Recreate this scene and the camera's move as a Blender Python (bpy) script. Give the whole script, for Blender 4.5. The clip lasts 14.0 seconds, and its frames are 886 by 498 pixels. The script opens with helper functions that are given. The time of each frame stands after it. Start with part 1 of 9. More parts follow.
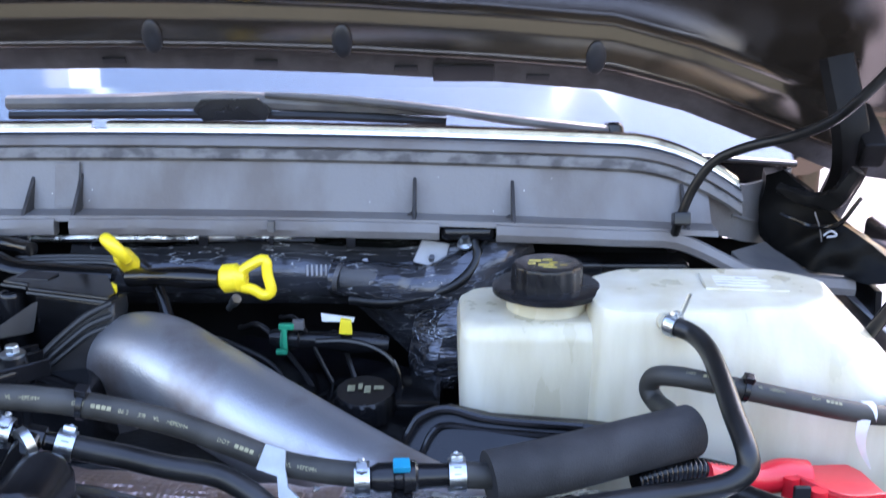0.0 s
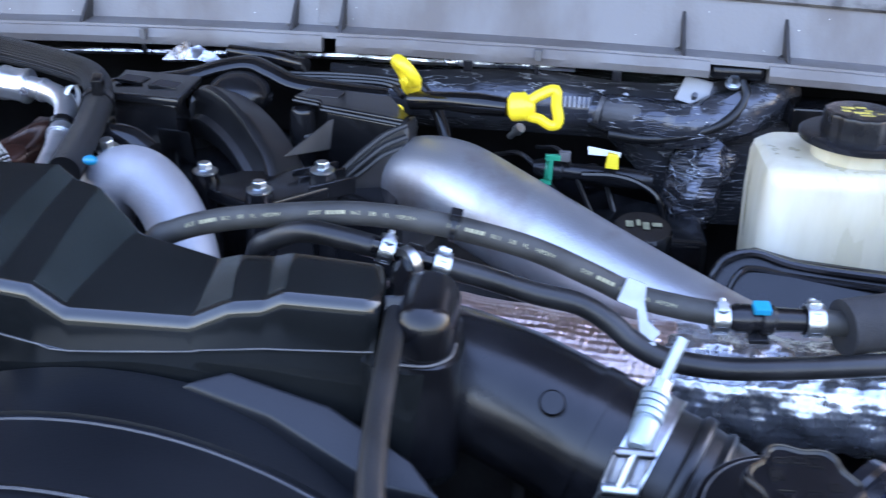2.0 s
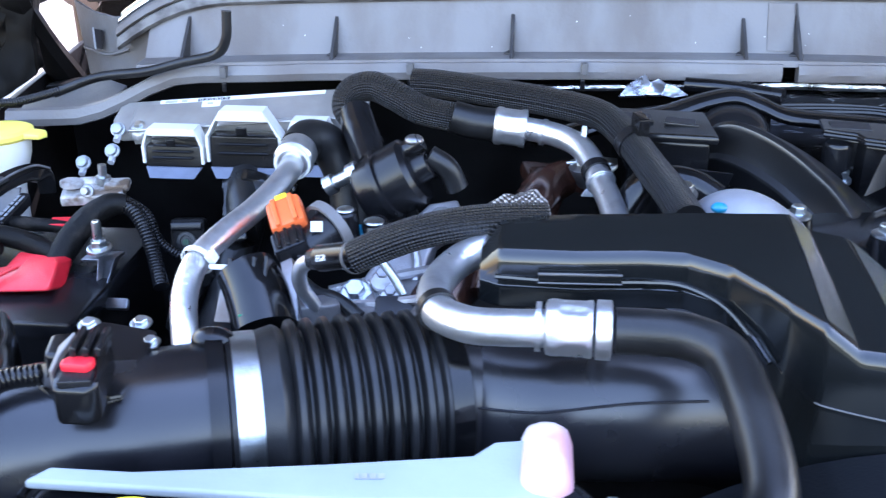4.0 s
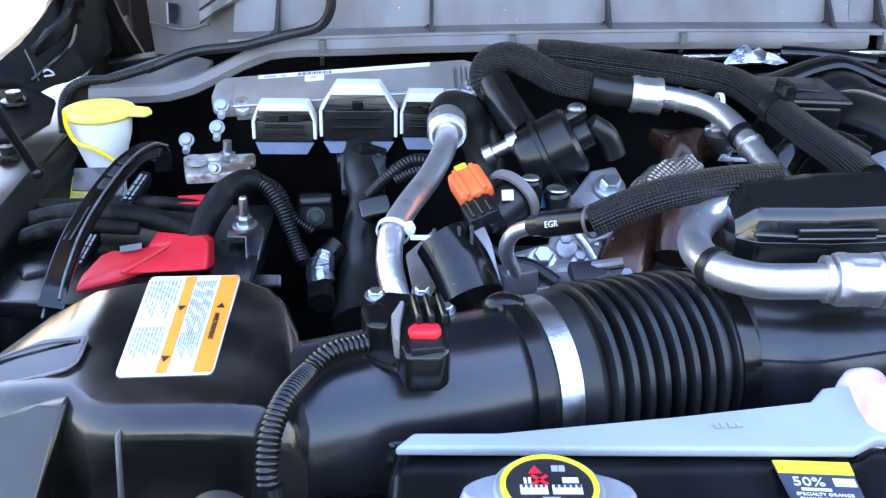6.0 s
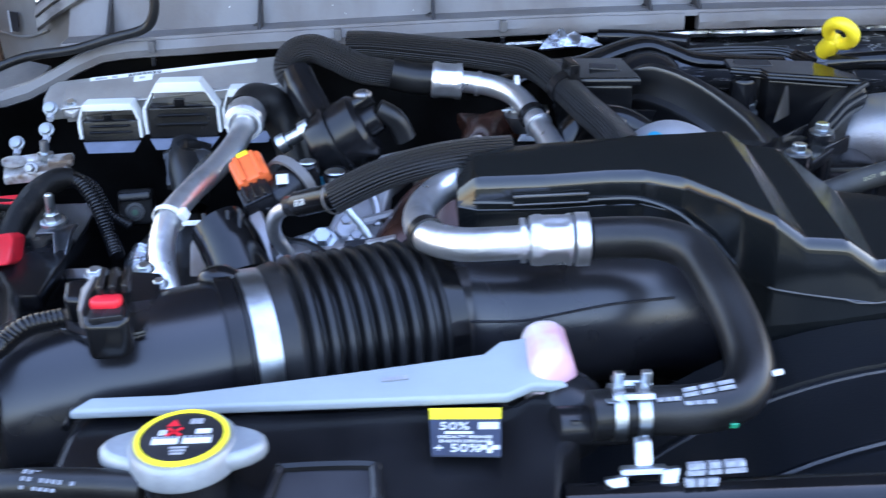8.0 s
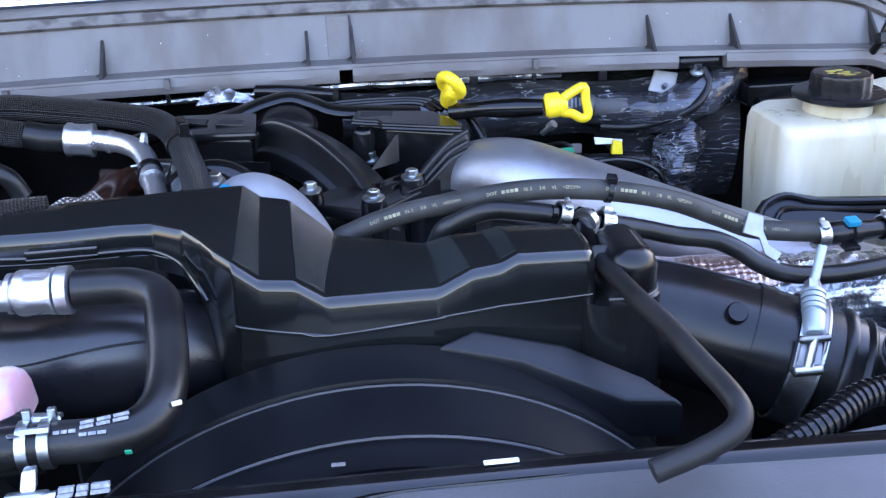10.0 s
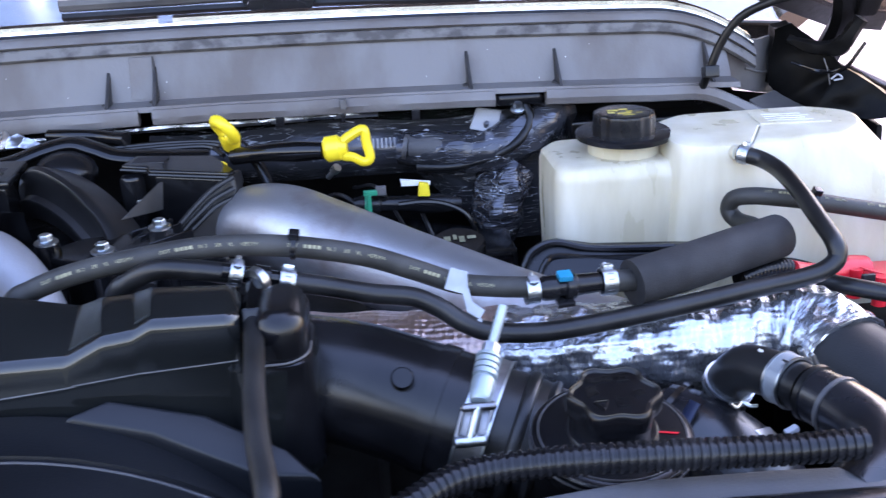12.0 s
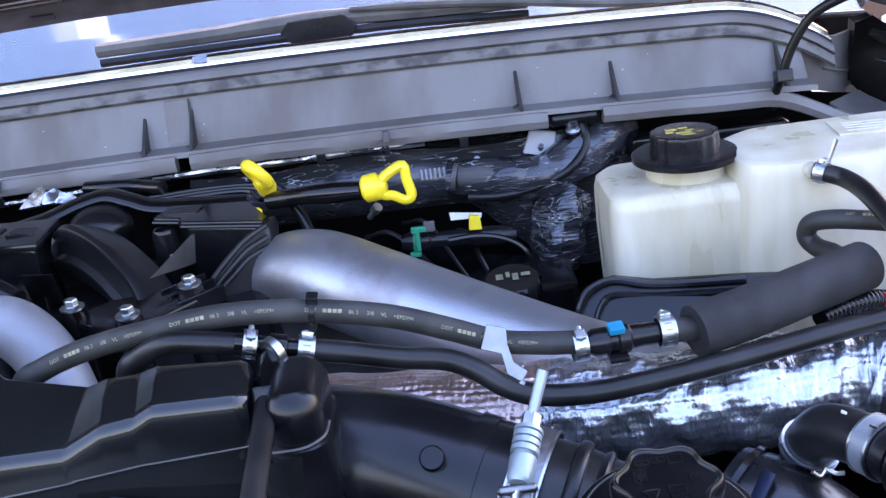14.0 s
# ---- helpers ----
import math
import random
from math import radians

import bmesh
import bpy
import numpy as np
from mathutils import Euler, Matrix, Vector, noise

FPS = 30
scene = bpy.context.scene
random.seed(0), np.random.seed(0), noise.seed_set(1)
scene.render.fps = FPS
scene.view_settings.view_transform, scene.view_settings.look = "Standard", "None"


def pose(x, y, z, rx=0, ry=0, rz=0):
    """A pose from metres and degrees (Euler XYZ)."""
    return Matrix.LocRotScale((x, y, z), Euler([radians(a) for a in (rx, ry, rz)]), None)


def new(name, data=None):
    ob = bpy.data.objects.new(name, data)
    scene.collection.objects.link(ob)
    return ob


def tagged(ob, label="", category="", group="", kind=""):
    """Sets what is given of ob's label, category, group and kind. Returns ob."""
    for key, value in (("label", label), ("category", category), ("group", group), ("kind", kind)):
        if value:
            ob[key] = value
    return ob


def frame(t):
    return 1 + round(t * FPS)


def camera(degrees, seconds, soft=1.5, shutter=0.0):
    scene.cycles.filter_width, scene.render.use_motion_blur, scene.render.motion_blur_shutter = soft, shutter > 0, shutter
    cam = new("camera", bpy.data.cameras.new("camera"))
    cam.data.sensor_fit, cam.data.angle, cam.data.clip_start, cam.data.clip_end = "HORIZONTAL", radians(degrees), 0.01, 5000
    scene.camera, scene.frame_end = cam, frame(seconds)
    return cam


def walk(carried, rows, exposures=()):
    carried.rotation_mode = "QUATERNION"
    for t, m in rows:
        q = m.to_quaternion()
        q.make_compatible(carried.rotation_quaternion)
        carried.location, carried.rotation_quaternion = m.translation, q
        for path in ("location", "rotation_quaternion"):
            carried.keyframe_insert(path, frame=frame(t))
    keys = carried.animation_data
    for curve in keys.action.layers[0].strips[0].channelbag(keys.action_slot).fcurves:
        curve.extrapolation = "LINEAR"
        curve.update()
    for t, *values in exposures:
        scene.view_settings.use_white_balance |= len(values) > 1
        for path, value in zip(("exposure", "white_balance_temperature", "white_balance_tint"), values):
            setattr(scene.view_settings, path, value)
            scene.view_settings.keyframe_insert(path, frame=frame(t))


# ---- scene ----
cam = camera(47.8, 14.0, 1.3, 0.25)
METRES, EYE, TILT, LEAN, TURN = 1.9, 1.6, -16.0, 0.0, 0.0
ROWS = [
    (0.0, 0.0, 0.0, 0.0, 0.0, 0.0, -0.0),
    (0.5, 0.01, 0.0074, -0.0023, 2.67, -6.13, -0.89),
    (1.0, 0.008, 0.0092, -0.0002, 4.77, -10.42, -1.21),
    (1.5, -0.0214, 0.009, 0.0022, 6.55, -10.85, -1.59),
    (2.0, -0.0936, -0.0064, 0.0009, 5.67, -10.09, -3.15),
    (2.5, -0.1632, -0.0145, -0.0003, 5.91, -9.56, -3.27),
    (3.0, -0.223, -0.0005, -0.0022, 7.51, -9.16, -2.38),
    (3.5, -0.2912, 0.0089, -0.0019, 6.77, -8.98, -1.82),
    (4.0, -0.3508, 0.0146, -0.0079, 5.34, -8.24, -1.31),
    (6.5, -0.4749, -0.0025, -0.0155, -1.66, -9.52, -0.4),
    (7.0, -0.4715, -0.009, -0.0182, -1.74, -9.43, -0.32),
    (7.5, -0.4513, -0.0156, -0.0189, -2.91, -9.39, -0.16),
    (8.0, -0.3839, -0.0151, -0.0231, -2.14, -8.96, 1.75),
    (8.5, -0.3268, -0.023, -0.0234, -3.43, -8.66, 2.53),
    (9.0, -0.2741, -0.0394, -0.023, -4.93, -8.3, 2.93),
    (11.5, -0.173, -0.0785, -0.0159, -8.01, -5.99, 3.85),
    (12.0, -0.0962, -0.0574, -0.0174, -5.37, -5.87, 4.11),
    (12.5, -0.052, -0.0394, -0.021, -4.42, -6.19, 4.84),
    (13.0, -0.0542, -0.0315, -0.0183, -4.42, -6.22, 5.04),
    (13.5, -0.0705, -0.0238, -0.0124, -2.23, -5.79, 5.9),
    (14.0, -0.0696, -0.0186, -0.0047, -0.34, -5.14, 7.5),
]
EXPOSURES = [(0.0, 2.7, 5700, 33), (0.5, 2.58, 5700, 35), (1.0, 2.72, 5700, 38), (1.5, 2.85, 5600, 36), (2.5, 3.28, 5600, 35), (4.0, 3.32, 5600, 32), (6.5, 3.05, 5700, 31), (8.4, 2.86, 5600, 31), (9.0, 2.94, 5550, 33), (11.5, 2.9, 5750, 39), (12.5, 2.6, 5750, 39), (13.5, 2.6, 5750, 41), (14.0, 2.64, 5700, 40)]
walk(cam, [(t, pose(0, 0, EYE, TILT, LEAN, TURN) @ pose(METRES * x, METRES * y, METRES * z, 90 + pitch, roll, yaw)) for t, x, y, z, yaw, pitch, roll in ROWS], EXPOSURES)

# ---- daylight: the sun stands behind the raised hood, which shades the bay ----
SUN_UP, SUN_ROUND = 42.0, 28.0
world = bpy.data.worlds.new("daylight")
scene.world = world
world.use_nodes = True
wn = world.node_tree.nodes
sky = wn.new("ShaderNodeTexSky")
sky.sky_type, sky.sun_disc = "NISHITA", False
sky.air_density, sky.dust_density, sky.ozone_density = 2.4, 2.0, 2.5
sky.sun_elevation, sky.sun_rotation = radians(SUN_UP), radians(SUN_ROUND)
world.node_tree.links.new(sky.outputs[0], wn["Background"].inputs[0])
wn["Background"].inputs[1].default_value = 0.15
sun = new("sun", bpy.data.lights.new("sun", "SUN"))
sun.data.energy, sun.data.angle, sun.data.color = 3.0, radians(0.5), (1.0, 0.95, 0.87)
sun_dir = Vector((math.sin(radians(SUN_ROUND)) * math.cos(radians(SUN_UP)), math.cos(radians(SUN_ROUND)) * math.cos(radians(SUN_UP)), math.sin(radians(SUN_UP))))
sun.matrix_world = Matrix.Translation((0, 0, 6)) @ sun_dir.to_track_quat("Z", "Y").to_matrix().to_4x4()


# ---- materials ----
def material(name, color, rough=0.5, metal=0.0, var=0.25, scale=30.0, bump=0.15, fine=400.0, rough_var=0.15, second=None, coat=0.0, spread=(0.4, 0.7)):
    """A surface with stains at one scale and grain at another, both also in its gloss and relief."""
    m = bpy.data.materials.new(name)
    m.use_nodes = True
    n, l = m.node_tree.nodes, m.node_tree.links
    b = n["Principled BSDF"]
    co = n.new("ShaderNodeTexCoord")
    big, small = n.new("ShaderNodeTexNoise"), n.new("ShaderNodeTexNoise")
    big.inputs["Scale"].default_value, big.inputs["Detail"].default_value = scale, 6
    small.inputs["Scale"].default_value, small.inputs["Detail"].default_value = fine, 3
    for t in (big, small):
        l.new(co.outputs["Object"], t.inputs["Vector"])
    ramp = n.new("ShaderNodeMapRange")
    ramp.inputs["From Min"].default_value, ramp.inputs["From Max"].default_value = spread
    l.new(big.outputs["Fac"], ramp.inputs["Value"])
    mix = n.new("ShaderNodeMix")
    mix.data_type = "RGBA"
    c2 = second or tuple(min(1.0, c * (1 + 2 * var) + 0.01 * var) for c in color)
    mix.inputs["A"].default_value, mix.inputs["B"].default_value = (*color, 1), (*c2, 1)
    l.new(ramp.outputs["Result"], mix.inputs["Factor"])
    l.new(mix.outputs["Result"], b.inputs["Base Color"])
    rr = n.new("ShaderNodeMapRange")
    rr.inputs["To Min"].default_value, rr.inputs["To Max"].default_value = max(0.03, rough - rough_var), min(1.0, rough + rough_var)
    l.new(big.outputs["Fac"], rr.inputs["Value"])
    l.new(rr.outputs["Result"], b.inputs["Roughness"])
    bp = n.new("ShaderNodeBump")
    bp.inputs["Strength"].default_value, bp.inputs["Distance"].default_value = bump, 0.001
    l.new(small.outputs["Fac"], bp.inputs["Height"])
    l.new(bp.outputs["Normal"], b.inputs["Normal"])
    b.inputs["Metallic"].default_value = metal
    b.inputs["Coat Weight"].default_value = coat
    return m


def upright_streaks(m, squash):
    """Draws a material's stains out along the vertical."""
    n, l = m.node_tree.nodes, m.node_tree.links
    mp = n.new("ShaderNodeMapping")
    mp.inputs["Scale"].default_value = (1, 1, squash)
    l.new(n["Texture Coordinate"].outputs["Object"], mp.inputs["Vector"])
    l.new(mp.outputs["Vector"], n["Noise Texture"].inputs["Vector"])
    return m


def relief(m, kind, scale, strength, distance=0.002, use_uv=False):
    """Adds a stronger relief (a wave, crumple or weave) in front of a material's grain."""
    n, l = m.node_tree.nodes, m.node_tree.links
    b = n["Principled BSDF"]
    co = n.new("ShaderNodeTexCoord")
    out = co.outputs["UV" if use_uv else "Object"]
    bp = n.new("ShaderNodeBump")
    bp.inputs["Strength"].default_value, bp.inputs["Distance"].default_value = strength, distance
    if kind == "crumple":
        t = n.new("ShaderNodeTexVoronoi")
        t.feature = "DISTANCE_TO_EDGE"
        warp = n.new("ShaderNodeTexNoise")
        warp.inputs["Scale"].default_value = scale * 0.6
        add = n.new("ShaderNodeVectorMath")
        add.operation = "MULTIPLY_ADD"
        add.inputs[1].default_value = (0.05, 0.05, 0.05)
        l.new(co.outputs["Object"], warp.inputs["Vector"])
        l.new(warp.outputs["Color"], add.inputs[0])
        l.new(out, add.inputs[2])
        l.new(add.outputs[0], t.inputs["Vector"])
        t.inputs["Scale"].default_value = scale
        l.new(t.outputs["Distance"], bp.inputs["Height"])
    elif kind == "weave":
        sep = n.new("ShaderNodeSeparateXYZ")
        l.new(out, sep.inputs[0])
        parts = []
        for sign in (1, -1):
            a = n.new("ShaderNodeMath")
            a.operation = "MULTIPLY_ADD"
            a.inputs[1].default_value = sign
            l.new(sep.outputs["X"], a.inputs[0])
            l.new(sep.outputs["Y"], a.inputs[2])
            s = n.new("ShaderNodeMath")
            s.operation = "MULTIPLY"
            s.inputs[1].default_value = scale
            l.new(a.outputs[0], s.inputs[0])
            w = n.new("ShaderNodeMath")
            w.operation = "SINE"
            l.new(s.outputs[0], w.inputs[0])
            parts.append(w)
        mul = n.new("ShaderNodeMath")
        mul.operation = "MULTIPLY"
        l.new(parts[0].outputs[0], mul.inputs[0])
        l.new(parts[1].outputs[0], mul.inputs[1])
        l.new(mul.outputs[0], bp.inputs["Height"])
        # the threads are paler on their crowns and darker between
        mix = n.new("ShaderNodeMix")
        mix.data_type = "RGBA"
        rng = n.new("ShaderNodeMapRange")
        rng.inputs["From Min"].default_value = 0.1
        l.new(mul.outputs[0], rng.inputs["Value"])
        l.new(rng.outputs["Result"], mix.inputs["Factor"])
        mix.inputs["A"].default_value, mix.inputs["B"].default_value = (0.003, 0.003, 0.0035, 1), (0.032, 0.032, 0.035, 1)
        l.new(mix.outputs["Result"], b.inputs["Base Color"])
    elif kind == "wrinkle":
        t = n.new("ShaderNodeTexWave")
        t.bands_direction = "DIAGONAL"
        t.inputs["Scale"].default_value, t.inputs["Distortion"].default_value = scale, 9
        t.inputs["Detail"].default_value, t.inputs["Detail Scale"].default_value = 3, 1.4
        l.new(out, t.inputs["Vector"])
        l.new(t.outputs["Fac"], bp.inputs["Height"])
    elif kind == "crease":
        # thin sharp folds; scuffs and streak highlights are coloured pale on their crests
        mp = n.new("ShaderNodeMapping")
        mp.inputs["Scale"].default_value = (0.22, 1.0, 1.5)
        mp.inputs["Rotation"].default_value = (0, radians(38), 0)
        t = n.new("ShaderNodeTexNoise")
        t.inputs["Scale"].default_value, t.inputs["Detail"].default_value, t.inputs["Distortion"].default_value = scale, 2, 0.12
        gap = n.new("ShaderNodeMath")
        gap.operation = "SUBTRACT"
        gap.inputs[1].default_value = 0.5
        size = n.new("ShaderNodeMath")
        size.operation = "ABSOLUTE"
        thin = n.new("ShaderNodeMapRange")
        thin.inputs["From Max"].default_value, thin.inputs["To Min"].default_value, thin.inputs["To Max"].default_value = 0.016, 1.0, 0.0
        l.new(out, mp.inputs["Vector"])
        l.new(mp.outputs["Vector"], t.inputs["Vector"])
        l.new(t.outputs["Fac"], gap.inputs[0])
        l.new(gap.outputs[0], size.inputs[0])
        l.new(size.outputs[0], thin.inputs["Value"])
        l.new(thin.outputs["Result"], bp.inputs["Height"])
        patch = n.new("ShaderNodeTexNoise")
        patch.inputs["Scale"].default_value = 26
        l.new(out, patch.inputs["Vector"])
        some = n.new("ShaderNodeMapRange")
        some.inputs["From Min"].default_value, some.inputs["From Max"].default_value, some.inputs["To Max"].default_value = 0.46, 0.62, 0.9
        l.new(patch.outputs["Fac"], some.inputs["Value"])
        both = n.new("ShaderNodeMath")
        both.operation = "MULTIPLY"
        l.new(thin.outputs["Result"], both.inputs[0])
        l.new(some.outputs["Result"], both.inputs[1])
        mix = n.new("ShaderNodeMix")
        mix.data_type = "RGBA"
        l.new(both.outputs[0], mix.inputs["Factor"])
        l.new(b.inputs["Base Color"].links[0].from_socket, mix.inputs["A"])
        mix.inputs["B"].default_value = (0.62, 0.66, 0.72, 1)
        l.new(mix.outputs["Result"], b.inputs["Base Color"])
    elif kind == "crinkle":
        mp = n.new("ShaderNodeMapping")
        mp.inputs["Scale"].default_value = (260, 70, 1)
        t = n.new("ShaderNodeTexNoise")
        t.inputs["Scale"].default_value, t.inputs["Detail"].default_value = scale, 3
        l.new(out, mp.inputs["Vector"])
        l.new(mp.outputs["Vector"], t.inputs["Vector"])
        l.new(t.outputs["Fac"], bp.inputs["Height"])
    else:
        t = n.new("ShaderNodeTexNoise")
        t.inputs["Scale"].default_value, t.inputs["Detail"].default_value = scale, 4
        if kind == "streak":
            mp = n.new("ShaderNodeMapping")
            mp.inputs["Scale"].default_value = (0.25, 1.0, 1.6)
            mp.inputs["Rotation"].default_value = (0, radians(25), 0)
            l.new(out, mp.inputs["Vector"])
            l.new(mp.outputs["Vector"], t.inputs["Vector"])
        else:
            l.new(out, t.inputs["Vector"])
        l.new(t.outputs["Fac"], bp.inputs["Height"])
    old = b.inputs["Normal"].links[0].from_node
    l.new(old.outputs["Normal"], bp.inputs["Normal"])
    l.new(bp.outputs["Normal"], b.inputs["Normal"])
    return m


BLACK = material("black_plastic", (0.0042, 0.0042, 0.005), 0.25, var=0.5, scale=14, bump=0.06, fine=900, rough_var=0.08)
RUNNER = material("smooth_black_moulding", (0.0045, 0.0045, 0.0052), 0.34, var=0.4, scale=18, bump=0.03, fine=700, rough_var=0.06)
GLOSSY = material("glossy_black_plastic", (0.0035, 0.0035, 0.004), 0.14, var=0.4, scale=18, bump=0.04, fine=700, rough_var=0.08)
# paler teal than the cover: its slopes' reflection is put into the colour
FACET_SHEEN = upright_streaks(material("facet_sheen_plastic", (0.0115, 0.0150, 0.0150), 0.22, var=0.3, scale=26, bump=0.12, fine=900, second=(0.018, 0.023, 0.023), rough_var=0.05), 0.3)
COVER = material("satin_cover_plastic", (0.0070, 0.0078, 0.0080), 0.12, var=0.5, scale=9, bump=0.03, fine=700, second=(0.013, 0.0145, 0.0145), rough_var=0.06, spread=(0.45, 0.8))
SHELL = material("glossy_box_plastic", (0.0060, 0.0058, 0.006), 0.16, var=0.9, scale=17, bump=0.04, fine=700, second=(0.040, 0.035, 0.030), rough_var=0.12, spread=(0.45, 0.78))
DUSTED = material("dust_filmed_plastic", (0.0075, 0.007, 0.0065), 0.3, var=0.9, scale=16, bump=0.05, fine=500, second=(0.026, 0.022, 0.018), rough_var=0.10, spread=(0.42, 0.72))
# pale grey that paints highlights along black plastic edges
EDGE_HIGHLIGHT = material("painted_edge_highlight", (0.085, 0.085, 0.09), 0.4, var=0.4, scale=60, bump=0.1, fine=500)
DUSTY = material("dusty_black_plastic", (0.005, 0.005, 0.0055), 0.2, var=0.9, scale=9, bump=0.03, fine=700, second=(0.042, 0.037, 0.032), rough_var=0.12, spread=(0.46, 0.76))
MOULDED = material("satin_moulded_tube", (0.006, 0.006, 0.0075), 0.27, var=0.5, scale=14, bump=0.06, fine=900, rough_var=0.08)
RUBBER = material("black_rubber", (0.0065, 0.0065, 0.0068), 0.33, var=0.5, scale=25, bump=0.15, fine=900, rough_var=0.1)
MATTE = material("matt_boot_rubber", (0.0085, 0.0083, 0.0083), 0.5, var=0.4, scale=22, bump=0.2, fine=900)
HOSE = material("aged_hose_rubber", (0.025, 0.0245, 0.0225), 0.55, var=0.4, scale=30, bump=0.2, fine=1200)
FOAM = material("foam_sleeve", (0.02, 0.02, 0.021), 0.75, var=0.3, scale=40, bump=0.5, fine=900)
FADED = relief(material("faded_grey_plastic", (0.152, 0.147, 0.147), 0.5, var=0.35, scale=13, bump=0.4, fine=250, second=(0.115, 0.103, 0.097), spread=(0.4, 0.64), rough_var=0.2), "noise", 9, 0.25, 0.006)
STAINED = upright_streaks(relief(material("faded_grey_cowl_face", (0.152, 0.147, 0.147), 0.48, var=0.35, scale=16, bump=0.4, fine=250, second=(0.108, 0.096, 0.090), spread=(0.42, 0.66), rough_var=0.2), "noise", 11, 0.3, 0.006), 0.35)
SCUFFED = upright_streaks(material("scuffed_seal_rubber", (0.135, 0.130, 0.128), 0.55, var=0.4, scale=34, bump=0.5, fine=220, second=(0.055, 0.050, 0.050), spread=(0.46, 0.60), rough_var=0.15), 1.6)
# cowl plastic darkened: the ribs' shade is put into this colour
SHADED_RIB = material("rib_plastic_with_shade", (0.022, 0.021, 0.022), 0.55, var=0.3, scale=40, bump=0.3, fine=300)
FADED_DARK = material("dark_seal_rubber", (0.07, 0.068, 0.07), 0.5, var=0.5, scale=22, bump=0.3, fine=400, second=(0.13, 0.125, 0.12))
SHIELD = material("grey_shield_plastic", (0.055, 0.055, 0.058), 0.6, var=0.3, scale=8, bump=0.5, fine=500)
CAST_PALE = material("pale_sand_cast_alloy", (0.27, 0.27, 0.29), 0.58, 0.5, var=0.15, scale=20, bump=0.3, fine=420)
CAST = relief(material("cast_aluminium", (0.42, 0.42, 0.435), 0.40, 0.82, var=0.25, scale=13, bump=0.3, fine=420, second=(0.25, 0.21, 0.19), spread=(0.45, 0.66), rough_var=0.2), "noise", 22, 0.12, 0.004)
ALU = material("bright_aluminium", (0.76, 0.77, 0.80), 0.32, 0.92, var=0.1, scale=40, bump=0.4, fine=220, second=(0.5, 0.5, 0.52), spread=(0.5, 0.75))
ZINC = material("zinc_plated_steel", (0.46, 0.49, 0.51), 0.33, 1.0, var=0.15, scale=90, bump=0.2, fine=500)
STEEL = material("dark_steel", (0.22, 0.22, 0.23), 0.42, 1.0, var=0.3, scale=60, bump=0.2, fine=500)
SHROUD = material("satin_shroud_plastic", (0.0035, 0.0042, 0.0056), 0.34, var=0.5, scale=7, bump=0.12, fine=600, second=(0.0075, 0.0085, 0.0105), rough_var=0.1)
SHROUD.node_tree.nodes["Principled BSDF"].inputs["Specular IOR Level"].default_value = 0.34
RUST = material("rusty_exhaust_steel", (0.030, 0.013, 0.009), 0.2, 0.35, var=0.5, scale=24, bump=0.12, fine=300, second=(0.075, 0.030, 0.020))
CORRODED = material("corroded_terminal_lead", (0.46, 0.45, 0.44), 0.5, 0.5, var=0.3, scale=60, bump=0.6, fine=300, second=(0.14, 0.10, 0.07), spread=(0.42, 0.6))
GRIME = material("grimy_cable_tape", (0.0055, 0.005, 0.0045), 0.55, var=0.5, scale=45, bump=0.6, fine=260, second=(0.040, 0.033, 0.027), spread=(0.55, 0.78))
FOIL = relief(relief(relief(relief(material("crumpled_foil", (0.55, 0.57, 0.61), 0.26, 0.91, var=0.1, scale=50, bump=0.08, fine=300, rough_var=0.08), "weave", 520, 0.17, 0.001, True), "crinkle", 1.8, 0.30, 0.0028, True), "crinkle", 0.6, 0.30, 0.006, True), "noise", 75, 0.16, 0.005)
n_ = FOIL.node_tree
n_.links.remove(n_.nodes["Principled BSDF"].inputs["Base Color"].links[0])
n_.nodes["Principled BSDF"].inputs["Base Color"].default_value = (0.45, 0.47, 0.51, 1)
FOIL_EDGE = relief(material("bright_folded_foil", (0.62, 0.64, 0.68), 0.3, 1.0, var=0.1, scale=50, bump=0.2, fine=300), "noise", 60, 0.4, 0.006)
COPPER_FOIL = relief(relief(relief(material("grid_foil", (0.8, 0.78, 0.79), 0.34, 1.0, var=0.05, scale=50, bump=0.3, fine=300), "noise", 110, 0.5, 0.004), "weave", 520, 0.34, 0.0013, True), "crinkle", 1.0, 0.42, 0.004, True)
n_ = COPPER_FOIL.node_tree
n_.links.remove(n_.nodes["Principled BSDF"].inputs["Base Color"].links[0])
n_.nodes["Principled BSDF"].inputs["Base Color"].default_value = (0.74, 0.575, 0.535, 1)
FILM = relief(relief(material("dark_insulation_film", (0.055, 0.057, 0.066), 0.17, 0.6, var=0.4, scale=12, bump=0.05, fine=200, rough_var=0.06), "crease", 95, 0.5, 0.0012), "streak", 120, 0.25, 0.002)
FILM_TIGHT = relief(relief(material("gathered_foil_film", (0.045, 0.047, 0.054), 0.13, 0.7, var=0.6, scale=20, bump=0.05, fine=200, rough_var=0.06), "streak", 55, 0.9, 0.008), "crease", 55, 0.5, 0.0015)
BRAID = relief(material("braided_sleeve", (0.012, 0.012, 0.013), 0.42, bump=0.1), "weave", 1300, 1.0, 0.0016, True)
SCREEN = relief(material("wire_screen", (0.34, 0.30, 0.26), 0.4, 0.9, bump=0.1), "weave", 800, 1.0, 0.001, True)
n_ = SCREEN.node_tree
n_.links.remove(n_.nodes["Principled BSDF"].inputs["Base Color"].links[0])
n_.nodes["Principled BSDF"].inputs["Base Color"].default_value = (0.34, 0.30, 0.26, 1)
